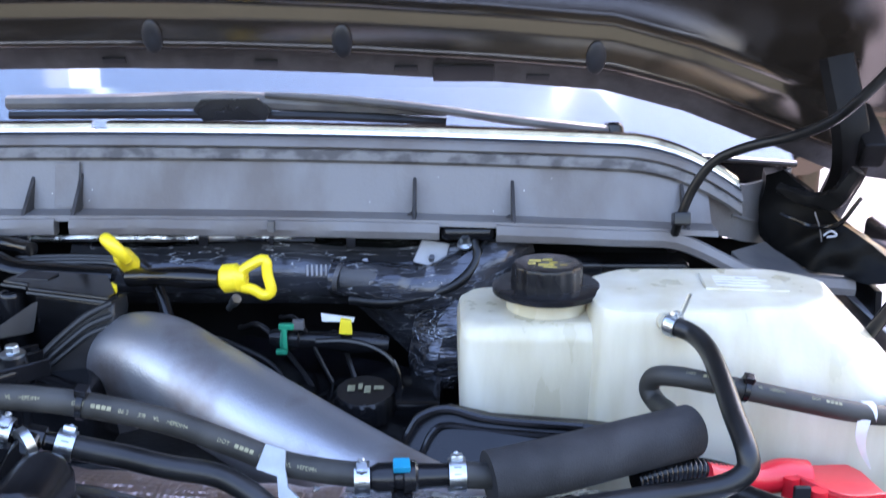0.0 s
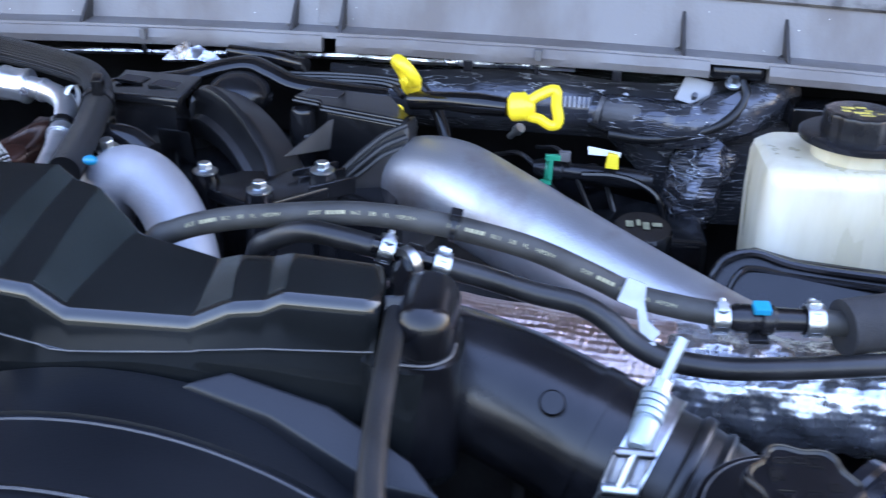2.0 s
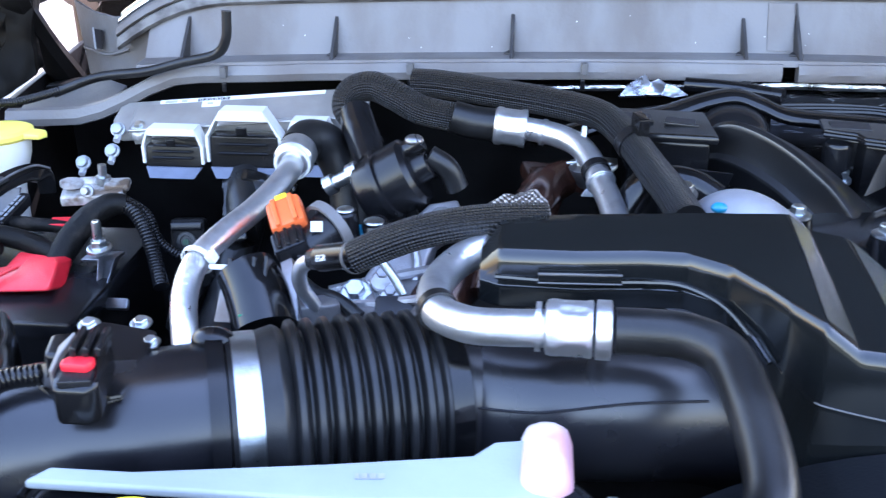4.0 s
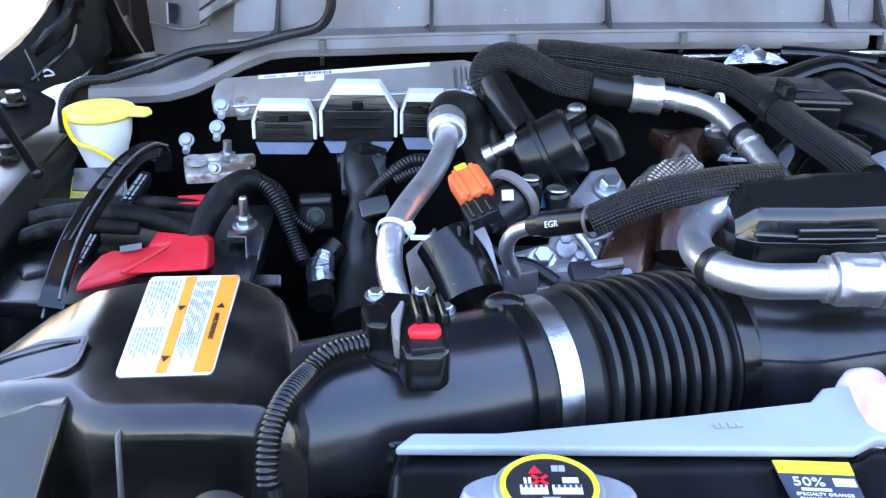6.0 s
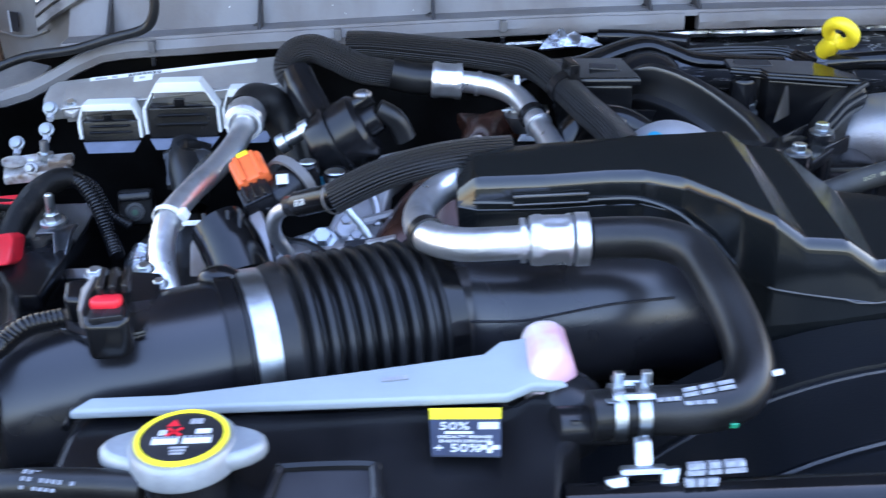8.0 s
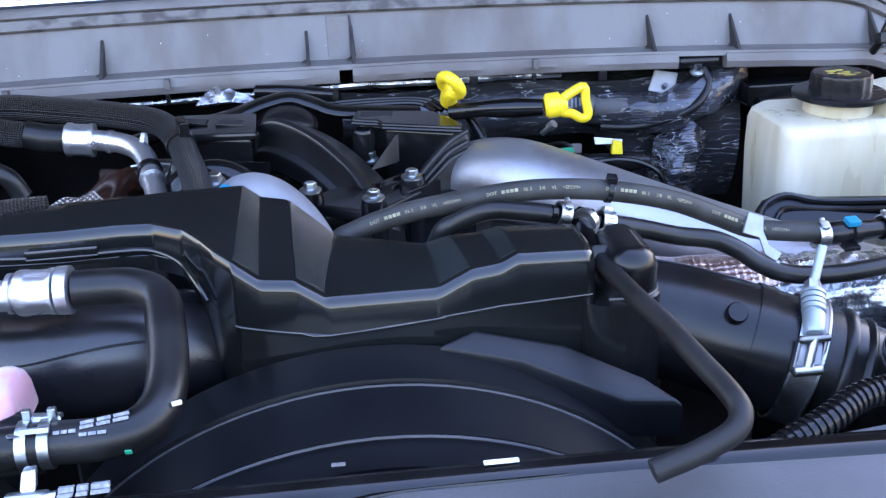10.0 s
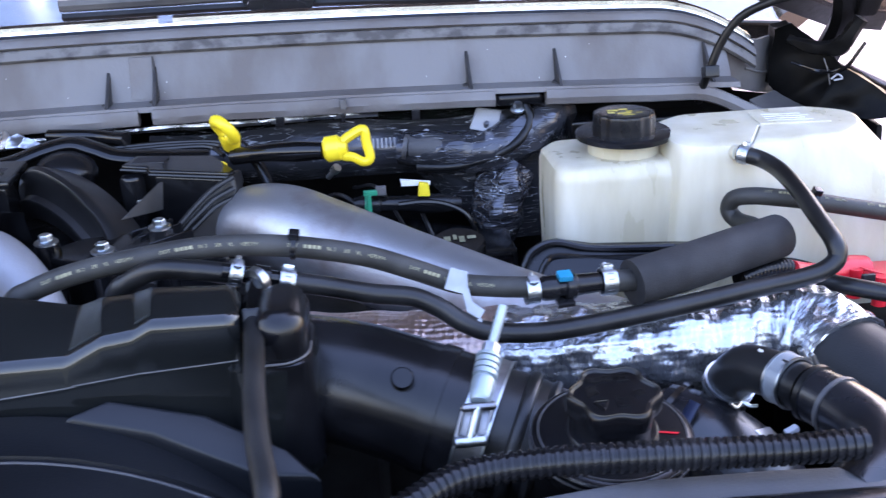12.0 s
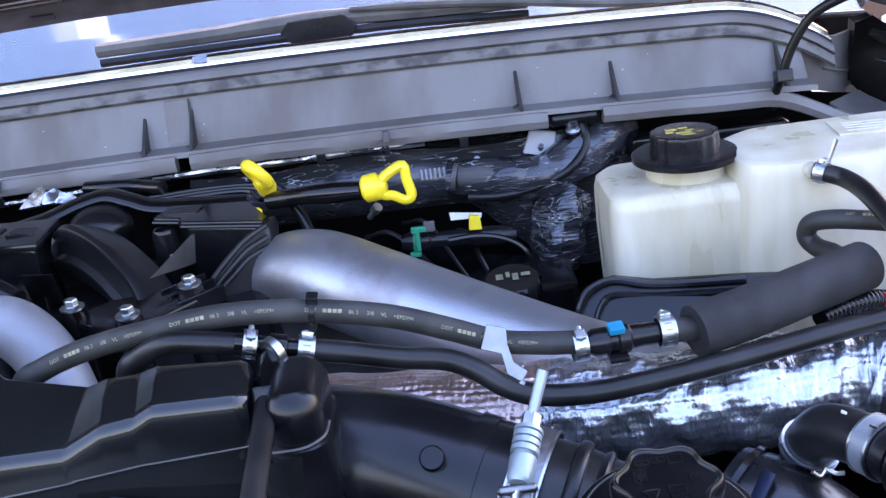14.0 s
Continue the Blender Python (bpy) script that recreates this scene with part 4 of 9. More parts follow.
part("lower_skirt", tube([(0.020, 1.060, 1.231), (0.004, 1.050, 1.208), (-0.006, 1.040, 1.178), (-0.012, 1.030, 1.148)], [0.026, 0.034, 0.032, 0.024], 20, 10, wobble=0.25), FILM_TIGHT, blanket, "gathered shiny foil skirt")
plate = slab([(-0.023, 1.076, 1.303), (0.008, 1.076, 1.297), (0.000, 1.066, 1.270), (-0.034, 1.066, 1.279)], (0, 0.004, 0), 0.002)
pl = part("washer_plate", plate, LEDGE, blanket, "square grey retainer plate")
part("stud", turned((-0.013, 1.070, 1.281), (-0.011, 1.052, 1.297), [(0, 0.0035), (0.008, 0.003)], 8), STEEL, pl)
part("stud", turned((-0.088, 1.074, 1.275), (-0.084, 1.050, 1.290), [(0, 0.0045), (0.01, 0.0035)], 8), STEEL, blanket)
for k in range(12):
    part("print_bar", box((0.0022, 0.001, 0.012), pose(-0.152 + 0.0052 * k, 1.0715, 1.268, -12, 0, 0), 0), GREY_INK, blanket)
solid("heater_hose", tube([(0.034, 1.060, 1.305), (0.038, 1.050, 1.293), (0.030, 1.040, 1.277), (0.009, 1.030, 1.262), (-0.027, 1.030, 1.249), (-0.064, 1.030, 1.244), (-0.102, 1.040, 1.244)], 0.0055, 12, 8), RUBBER, "black rubber heater hose on the firewall", "hose")
solid("bulkhead_box", box((0.16, 0.05, 0.06), pose(0.20, 1.10, 1.245), 0.008), BLACK, "black plastic box below the cowl", "box")
solid("bulkhead_box", box((0.09, 0.05, 0.03), pose(0.13, 1.06, 1.272), 0.006), GLOSSY, "glossy black relay cover below the cowl", "relay cover")
loom = thing("wiring_loom", (0.25, 1.05, 1.24), "tangled black taped wiring below the cowl corner", "wiring")
for q in range(4):
    part("cable", tube([(0.10 + 0.05 * q, 1.03, 1.262), (0.17 + 0.04 * q, 1.0, 1.275 - 0.006 * q), (0.26 + 0.02 * q, 1.01, 1.268 + 0.004 * q), (0.36, 1.05, 1.25)], 0.007, 8), RUBBER, loom)

# ---- coolant tank ----
tank = thing("coolant_tank", (0.2, 0.85, 1.12), "milky off-white plastic coolant expansion tank with moulded steps", "coolant tank")


def rounded(x0, x1, y0, y1, z, r, n=4):
    out = []
    for cx, cy, a0 in ((x1 - r, y0 + r, -90), (x1 - r, y1 - r, 0), (x0 + r, y1 - r, 90), (x0 + r, y0 + r, 180)):
        for k in range(n + 1):
            a = radians(a0 + 90 * k / n)
            out.append((cx + r * math.cos(a), cy + r * math.sin(a), z))
    return out


low = [rounded(0.020, 0.20, 0.786, 0.885, 1.150, 0.02), rounded(0.016, 0.20, 0.781, 0.890, 1.187, 0.022), rounded(0.013, 0.20, 0.778, 0.892, 1.26, 0.022), rounded(0.013, 0.20, 0.778, 0.892, 1.294, 0.022), rounded(0.015, 0.20, 0.781, 0.889, 1.304, 0.022), rounded(0.022, 0.195, 0.788, 0.882, 1.310, 0.02)]
part("neck_chamber", loft(low), TANK, tank)


def tank_ring(z, x0, yl, yr, x1, back, r=0.013):
    """An outline of the large chamber: front from (x0, yl) to (x1, yr)."""
    base = [(x0, yl), (x0 + 0.013, yl - 0.015), (x0 + 0.045, yl - 0.021), ((x0 + x1) / 2, (yl + yr) / 2 - 0.014), (x1 - 0.03, yr - 0.004), (x1, yr + 0.02), (x1 + 0.015, back - 0.03), (x1 - 0.02, back), (x0 + 0.03, back), (x0, back - 0.025)]
    n = len(base)
    line = []
    for k in range(n):
        a, b, c = Vector(base[k - 1]), Vector(base[k]), Vector(base[(k + 1) % n])
        p0, p1 = b.lerp(a, min(0.45, r / (b - a).length)), b.lerp(c, min(0.45, r / (c - b).length))
        for t in (0.0, 0.33, 0.67, 1.0):
            q = p0.lerp(b, t).lerp(b.lerp(p1, t), t)
            line.append((q.x, q.y, z))
    return line


BIG = [(1.110, 0.128, 0.785, 0.735, 0.470), (1.122, 0.122, 0.778, 0.726, 0.478), (1.20, 0.122, 0.776, 0.728, 0.445), (1.248, 0.122, 0.776, 0.735, 0.398), (1.29, 0.123, 0.777, 0.752, 0.360), (1.318, 0.124, 0.778, 0.766, 0.333), (1.3275, 0.126, 0.781, 0.771, 0.324), (1.331, 0.131, 0.788, 0.778, 0.317)]
part("main_chamber", loft([tank_ring(z, a, b, c, d, 0.878 - 0.006 * (z > 1.33)) for z, a, b, c, d in BIG]), TANK, tank)
part("lower_chamber", loft([rounded(0.03, 0.46, 0.775, 0.88, z, 0.03) for z in (1.09, 1.11, 1.19)]), TANK, tank)
part("weld_seam", loft([tank_ring(z, 0.119, 0.774, 0.722, 0.479, 0.880) for z in (1.158, 1.162)]), TANK, tank)
part("print_panel", box((0.070, 0.045, 0.002), pose(0.262, 0.832, 1.3315, 0, 0, -6), 0.001), TANK, tank)
part("print_block", bars([(-0.025, -0.015 + 0.008 * k, 0.045 - 0.006 * (k % 2), 0.003) for k in range(4)], pose(0.262, 0.832, 1.3328, 0, 0, -6)), PAPER, tank)
NECK = Vector((0.0905, 0.829, 1.2950))
part("neck", turned(NECK, NECK + Vector((0, 0, 1)), [(0, 0.037), (0.004, 0.037), (0.008, 0.035), (0.031, 0.035)], 32), TANK, tank)
cap = part("cap", turned(NECK + Vector((0, 0, 0.024)), NECK + Vector((0, 0, 1)), [(0.006, 0.029), (0.012, 0.0305), (0.028, 0.0300), (0.0305, 0.0290), (0.0315, 0.0265), (0.0308, 0.0)], 84, (14, 0.03, 1, 3)), BLACK, tank, "black ribbed screw cap with yellow warning print")
part("collar", turned(NECK + Vector((0, 0, 0.0285)), NECK + Vector((0, 0, 1)), [(0, 0.044), (0.0015, 0.0475), (0.006, 0.0478), (0.008, 0.045), (0.0075, 0.028)], 48), BLACK, cap)
top = pose(NECK.x, NECK.y, NECK.z + 0.0551) @ Matrix.Scale(0.86, 4)
part("print", bars([(-0.018, 0.004, 0.012, 0.006), (-0.004, 0.008, 0.010, 0.004), (-0.02, -0.006, 0.008, 0.006), (-0.010, -0.010, 0.016, 0.005), (0.002, -0.002, 0.008, 0.004), (-0.006, -0.018, 0.014, 0.004), (0.012, -0.010, 0.008, 0.003)], top), YELLOW_PRINT, cap, "worn yellow warning symbols")
part("nipple_boss", turned((0.179, 0.790, 1.315), (0.179, 0.752, 1.323), [(0, 0.013), (0.014, 0.012), (0.020, 0.008), (0.040, 0.0072)], 20), TANK, tank)
# tray under the tank
tray = thing("tank_tray", (0.1, 0.82, 1.15), "black plastic support tray under the coolant tank", "tray")
part("front_wall", slab([(-0.033, 0.735, 1.219), (-0.028, 0.740, 1.234), (-0.019, 0.745, 1.244), (0.006, 0.750, 1.250), (0.040, 0.745, 1.244), (0.116, 0.730, 1.245), (0.144, 0.720, 1.246), (0.141, 0.710, 1.222), (0.065, 0.710, 1.217), (-0.035, 0.720, 1.203)], (0, 0.012, 0), 0.005, 3), BLACK, tray)
part("rim", tube([(-0.032, 0.733, 1.225), (-0.027, 0.737, 1.236), (-0.018, 0.742, 1.246), (0.004, 0.747, 1.250), (0.040, 0.742, 1.243), (0.112, 0.727, 1.244)], 0.0035, 8), GLOSSY, tray)
part("rib", tube([(-0.018, 0.728, 1.217), (-0.009, 0.736, 1.234), (0.004, 0.742, 1.238), (0.040, 0.738, 1.235), (0.106, 0.722, 1.237)], 0.0028, 8), GLOSSY, tray)

# ---- hoses across the front of the engine ----
H1 = [(-0.444, 0.600, 1.292), (-0.426, 0.600, 1.305), (-0.392, 0.597, 1.317), (-0.349, 0.592, 1.326), (-0.296, 0.588, 1.333), (-0.249, 0.585, 1.332), (-0.210, 0.584, 1.326), (-0.174, 0.586, 1.316), (-0.137, 0.588, 1.300), (-0.107, 0.588, 1.287), (-0.077, 0.580, 1.285), (-0.052, 0.576, 1.284)]
heater = thing("coolant_hose", H1[4], "aged black coolant hose with yellowish print and a cable tie", "hose")
part("hose", tube([Vector(H1[0]) + Vector((-0.018, 0.012, -0.06))] + H1, 0.0083, 18, 8), HOSE, heater)
a, t = along(H1, 0.545)
cable_tie(a, t, 0.0086, heater)
hose_print(H1, 0.0083, 0.035, 0.40, (0.05, -0.80, 0.40), heater)
quick = thing("quick_connector", (-0.027, 0.578, 1.282), "black quick-release hose connector with a blue tab and two clamps", "connector")
CL1, CL2 = Vector((-0.052, 0.577, 1.281)), Vector((0.009, 0.582, 1.281))
ax = (CL2 - CL1).normalized()
part("body", turned(CL1, CL2, [(-0.004, 0.007), (0.006, 0.0075), (0.010, 0.0098), (0.020, 0.0098), (0.021, 0.0075), (0.026, 0.0078), (0.027, 0.0105), (0.034, 0.0105), (0.036, 0.0085), (0.046, 0.008), (0.060, 0.0075)], 24), BLACK, quick)
part("tab", box((0.011, 0.010, 0.005), facing(CL1.lerp(CL2, 0.42) + Vector((0, -0.004, 0.0105)), ax, (0, 1, 0.2)), 0.001), BLUE, quick, "blue release tab")
part("lock", box((0.014, 0.016, 0.004), facing(CL1.lerp(CL2, 0.42) + Vector((0, -0.003, -0.010)), ax, (0, 1, 0.2)), 0.001), BLACK, quick)
worm_clamp(CL1, ax, 0.0098, quick, 0.010)
worm_clamp(CL2, ax, 0.0100, quick, 0.011, (0, 0.2, 1))
FO = [(0.011, 0.582, 1.281), (0.030, 0.586, 1.2755), (0.077, 0.600, 1.2790), (0.129, 0.625, 1.2795), (0.176, 0.650, 1.2785)]
sleeve = thing("foam_sleeved_hose", FO[2], "coolant hose in a matt black foam sleeve looping past the tank", "hose")
part("foam", tube(FO[1:], 0.0190, 28, 8), FOAM, sleeve)
LOOP = [(0.009, 0.582, 1.281), (0.033, 0.588, 1.277)] + [(0.166, 0.655, 1.281), (0.170, 0.690, 1.274), (0.167, 0.715, 1.270), (0.162, 0.725, 1.277), (0.165, 0.722, 1.289), (0.178, 0.712, 1.294), (0.197, 0.703, 1.294), (0.225, 0.695, 1.291), (0.269, 0.695, 1.281), (0.313, 0.700, 1.270), (0.350, 0.715, 1.260), (0.371, 0.740, 1.260), (0.372, 0.770, 1.262), (0.368, 0.800, 1.266)]
part("inner_hose", tube(LOOP[:2], 0.0088, 14), HOSE, sleeve)
part("hose", tube(LOOP[2:], 0.0080, 16, 8), HOSE, sleeve)
a, t = along(LOOP[9:12], 0.02)
cable_tie(a, t, 0.0084, sleeve)
part("label_tape", ring((0.326, 0.705, 1.267), (1, 0.05, 0), 0.0081, 0.009, 0.0006), PAPER, sleeve, "white tape band")
part("tape_tail", ribbon([(0.320, 0.694, 1.266), (0.319, 0.694, 1.253), (0.325, 0.700, 1.236), (0.337, 0.710, 1.216)], [0.010, 0.009, 0.005, 0.0015], 0.0006, (0, -1, 0.2)), PAPER, sleeve, "torn white tape tail")
hose_print(LOOP[7:13], 0.0080, 0.01, 0.13, (0, -0.6, 0.75), sleeve, 0.0034)

H2A = [(-0.363, 0.585, 1.301), (-0.349, 0.580, 1.314), (-0.327, 0.572, 1.325), (-0.302, 0.568, 1.324), (-0.273, 0.564, 1.320)]
H2 = [(-0.231, 0.568, 1.308), (-0.205, 0.570, 1.301), (-0.175, 0.572, 1.292), (-0.144, 0.572, 1.286), (-0.124, 0.568, 1.277), (-0.107, 0.562, 1.266), (-0.086, 0.558, 1.258), (-0.049, 0.558, 1.254), (-0.008, 0.562, 1.255), (0.035, 0.568, 1.257), (0.079, 0.574, 1.260), (0.124, 0.580, 1.264), (0.164, 0.585, 1.267), (0.187, 0.588, 1.271), (0.200, 0.592, 1.279), (0.201, 0.600, 1.290), (0.200, 0.630, 1.301), (0.201, 0.670, 1.311), (0.202, 0.710, 1.316), (0.197, 0.735, 1.319), (0.186, 0.745, 1.322), (0.179, 0.752, 1.323)]
vent = thing("vent_hose", H2[8], "smooth black rubber vent hose from a tee to the tank", "hose")
part("hose", tube(H2, 0.0077, 18, 8), RUBBER, vent)
part("branch", tube([Vector(H2A[0]) + Vector((-0.012, 0.012, -0.05))] + H2A, 0.0077, 16, 8), RUBBER, vent)
T1, T2 = Vector((-0.271, 0.563, 1.321)), Vector((-0.236, 0.567, 1.310))
tx = (T2 - T1).normalized()
tee = part("tee", joined(turned(T1, T2, [(-0.01, 0.006), (0.012, 0.0062), (0.013, 0.0085), (0.024, 0.0085), (0.025, 0.0062), (0.05, 0.006)], 16), tube([(-0.255, 0.562, 1.316), (-0.257, 0.548, 1.311), (-0.257, 0.528, 1.305), (-0.258, 0.515, 1.302)], 0.0085, 14)), GLOSSY, vent, "black moulded tee fitting")
worm_clamp(T1, tx, 0.0085, vent, 0.009)
worm_clamp(T2, tx, 0.0085, vent, 0.011, (0, 0.4, 1))
worm_clamp(Vector(H2[-1]).lerp(Vector(H2[-2]), 0.6), (Vector(H2[-1]) - Vector(H2[-2])), 0.0082, vent, 0.009, (0.3, 0, 1))
part("wire_tail", tube([Vector(H2[-1]) + Vector((0.010, -0.004, 0.008)), Vector(H2[-1]) + Vector((0.016, -0.004, 0.026))], 0.0018, 6), ZINC, vent)
part("collar", tube([(-0.253, 0.556, 1.318), (-0.257, 0.552, 1.317)], 0.0105, 16), ZINC, vent, "pinched steel collar")
DROP = [(-0.257, 0.515, 1.306), (-0.254, 0.478, 1.306), (-0.251, 0.436, 1.308), (-0.248, 0.396, 1.311), (-0.243, 0.348, 1.310)] + [(-0.238, 0.318, 1.307), (-0.237, 0.304, 1.303), (-0.244, 0.296, 1.297), (-0.264, 0.292, 1.289), (-0.289, 0.290, 1.281)]
drop = thing("drop_hose", DROP[2], "dull flattened black hose dropping in front of the cover", "hose")
part("hose", tube(DROP, 0.0067, 16, 8), MATTE, drop)
part("clip", box((0.015, 0.015, 0.012), facing((-0.256, 0.510, 1.308), (1, 0, 0), (0, 0.5, 1)), 0.002), BLACK, drop)
tape = thing("tape_flag", (-0.109, 0.575, 1.290), "grey plastic strap tying two hoses together", "strap")
part("strap", slab([(-0.1135, 0.5800, 1.3045), (-0.1005, 0.5795, 1.3000), (-0.1010, 0.5765, 1.2890), (-0.0985, 0.5690, 1.2790), (-0.0900, 0.5630, 1.2740), (-0.0950, 0.5600, 1.2680), (-0.1040, 0.5630, 1.2740), (-0.1060, 0.5720, 1.2850), (-0.1195, 0.5735, 1.2895)], (0, 0.003, -0.001), 0.0008), CAPGREY, tape)
part("hook", tube([(-0.096, 0.560, 1.268), (-0.094, 0.556, 1.263), (-0.097, 0.553, 1.260)], [0.003, 0.0026, 0.0018], 8), CAPGREY, tape)

# ---- foil-wrapped duct and intercooler boot ----
duct = thing("foil_duct", (0.0, 0.6, 1.18), "charge air duct wrapped in crumpled silver foil", "duct")
foil_skin = tube([(-0.09, 0.615, 1.205), (-0.02, 0.607, 1.207), (0.06, 0.600, 1.211), (0.115, 0.600, 1.213), (0.150, 0.597, 1.2145), (0.173, 0.587, 1.2152), (0.1843, 0.570, 1.2141), (0.1908, 0.5495, 1.2092)], [0.042, 0.042, 0.041, 0.041, 0.0425, 0.0435, 0.0435, 0.0428], 88, 30, wobble=0.10)
foil_skin.normal_update()
wrap_end, wrap_way = Vector((0.1908, 0.5495, 1.2092)), Vector((0.0065, -0.0205, -0.0049)).normalized()
for v in foil_skin.verts:
    # folds run round the duct, deepest on the bend; smaller dents between them
    q = v.co
    fade = max(0.0, min(1.0, (wrap_end - q).dot(wrap_way) / 0.015)) if q.x > 0.1 else 1.0
    deep = 0.35 + 0.65 * max(0.0, min(1.0, (q.x - 0.07) / 0.06))
    onward = q.x - 0.45 * (q.y - 0.6)
    fold_ = 1 - 2.4 * abs(noise.noise(Vector((onward * 95, q.y * 20, q.z * 28))))
    dent = 1 - 2.4 * abs(noise.noise(q * 85 + Vector((3.1, 0, 7.7))))
    v.co = q + v.normal * fade * (0.0019 * deep * fold_ + 0.0011 * dent)
part("wrap", foil_skin, FOIL, duct)
part("grid_wrap", tube([(-0.31, 0.655, 1.20), (-0.22, 0.64, 1.20), (-0.13, 0.622, 1.203), (-0.07, 0.614, 1.205)], [0.044, 0.044, 0.0435, 0.0425], 40, 14, wobble=0.06), COPPER_FOIL, duct, "reddish grid-reinforced foil")
fold = []
fa, fb = Vector((0.30, -0.92, -0.24)).normalized(), Vector((0, 0, 1))
fb = (fb - fa * fb.dot(fa)).normalized()
fc = fa.cross(fb)
for k in range(40):
    g = 2 * math.pi * k / 40
    fold.append(Vector((0.1905, 0.5505, 1.2093)) + (fb * math.cos(g) + fc * math.sin(g)) * (0.0430 + 0.0016 * noise.noise(Vector((k * 0.7, 0, 0)))) + fa * 0.005 * noise.noise(Vector((k * 0.45, 3, 0))))
part("torn_edge", tube(fold + fold[:1], 0.0012, 6, 2, wobble=0.4), FOIL_EDGE, duct, "torn foil edge")
boot = thing("charge_pipe_boot", (0.27, 0.45, 1.1), "black rubber charge pipe boot with raised bands", "pipe boot")
BOOT = [(0.176, 0.580, 1.211), (0.196, 0.536, 1.2065), (0.221, 0.475, 1.191), (0.242, 0.415, 1.172), (0.252, 0.36, 1.147), (0.256, 0.31, 1.11)]
part("pipe", tube(BOOT, [0.0395, 0.0400, 0.0405, 0.042, 0.042, 0.042], 36, 8), MATTE, boot)
a, t = along(BOOT, 0.44)
part("cuff", turned(a - t * 0.022, a + t, [(0, 0.0395), (0.001, 0.0425), (0.018, 0.0430), (0.020, 0.0450), (0.025, 0.0452), (0.027, 0.0432), (0.050, 0.0435), (0.051, 0.040)], 40), GLOSSY, boot, "glossy cuff with a raised band")
a, t = along(BOOT, 0.68)
worm_clamp(a, t, 0.0425, boot, 0.012, (-0.6, -0.4, 0.7))

# ---- red battery terminal covers beside the tank ----
redcap = thing("terminal_cover", (0.298, 0.680, 1.217), "bright red plastic battery terminal cover", "terminal cover")
part("lid", slab([(0.272, 0.700, 1.225), (0.322, 0.720, 1.216), (0.331, 0.710, 1.214), (0.332, 0.665, 1.219), (0.293, 0.640, 1.231), (0.274, 0.645, 1.235), (0.260, 0.660, 1.237)], (0, -0.001, -0.026), 0.003, 3), RED, redcap)
part("arm", tube([(0.271, 0.675, 1.227), (0.253, 0.672, 1.231), (0.226, 0.660, 1.234), (0.186, 0.640, 1.250)], [0.0145, 0.013, 0.0095, 0.009], 14), RED, redcap)
for at in [(0.256, 0.660, 1.236), (0.270, 0.642, 1.235)]:
    part("clip_post", tube([Vector(at) + Vector((0, 0, 0.001)), Vector(at) - Vector((0, 0.001, 0.026))], 0.0062, 14), RED, redcap)
part("clip_mouth", box((0.012, 0.004, 0.012), pose(*(0.257, 0.640, 1.234)), 0.001), INK_AND_SHADE, redcap, "clip opening, its shade drawn as a black block")
part("top_crease", tube([(0.260, 0.661, 1.237), (0.275, 0.646, 1.235), (0.294, 0.642, 1.231), (0.331, 0.664, 1.220)], 0.0012, 6), RED, redcap)
solid("ribbed_conduit", tube([(0.226, 0.660, 1.232), (0.187, 0.645, 1.250), (0.160, 0.635, 1.254), (0.134, 0.625, 1.252)], 0.008, 12, 8, ribs=(0.004, 0.0012)), BLACK, "black ribbed conduit leading into the red cover", "conduit")
solid("battery", box((0.20, 0.24, 0.17), pose(0.37, 0.60, 1.09), 0.008), APRON, "black battery beneath the red terminal cover", "battery")
cab2 = thing("battery_cable", (0.244, 0.600, 1.242), "black battery cable bending down beside the battery", "cable")
part("cable", tube([(0.201, 0.620, 1.248), (0.220, 0.600, 1.249), (0.247, 0.580, 1.248), (0.262, 0.560, 1.248), (0.261, 0.540, 1.244), (0.258, 0.520, 1.232)], 0.0075, 12), RUBBER, cab2)
part("plug", box((0.03, 0.03, 0.03), pose(*(0.258, 0.530, 1.242)), 0.006), BLACK, cab2)

# ---- oil filler, coolant elbow, conduit and front shield ----
oil = thing("oil_filler", (-0.035, 0.39, 1.2), "black oil filler with a lobed hand cap and raised lettering", "oil filler")
O = Vector((-0.036, 0.404, 1.243))
up = Vector((0, -0.12, 1)).normalized()
part("flange", turned(O, O + up, [(0, 0.046), (0.010, 0.047), (0.012, 0.050), (0.0165, 0.0505), (0.018, 0.0495), (0.0185, 0.046), (0.020, 0.044), (0.020, 0.03)], 52), BLACK, oil)
for q, rr in ((0.0125, 0.0500), (0.0172, 0.0492), (0.0195, 0.0450)):
    part("rim", ring(O + up * q, up, rr, 0.0012, 0.0007, 52), FADED_DARK, oil, "thin pale rim")
part("neck", turned(O + up * 0.018, O + up, [(0, 0.029), (0.003, 0.0285), (0.0045, 0.027), (0.005, 0.02)], 44), BLACK, oil)
bm = bmesh.new()
rows = []
for h, rr, deep in ((0.0, 0.0255, 0.02), (0.008, 0.0255, 0.03), (0.0115, 0.0270, 0.05), (0.0145, 0.0295, 0.085), (0.022, 0.0300, 0.09), (0.0255, 0.0292, 0.09), (0.0272, 0.0275, 0.085), (0.0275, 0.0262, 0.085), (0.0262, 0.0250, 0.085), (0.0262, 0.012, 0.05)):
    rows.append([O + up * (0.022 + h) + Vector((1, 0, 0)) * rr * 0.92 * math.cos(g) * (1 + deep * math.cos(6 * g + 0.55)) + Vector((0, 1, 0.12)).normalized() * rr * 0.87 * math.sin(g) * (1 + deep * math.cos(6 * g + 0.55)) for g in (2 * math.pi * k / 96 for k in range(96))])
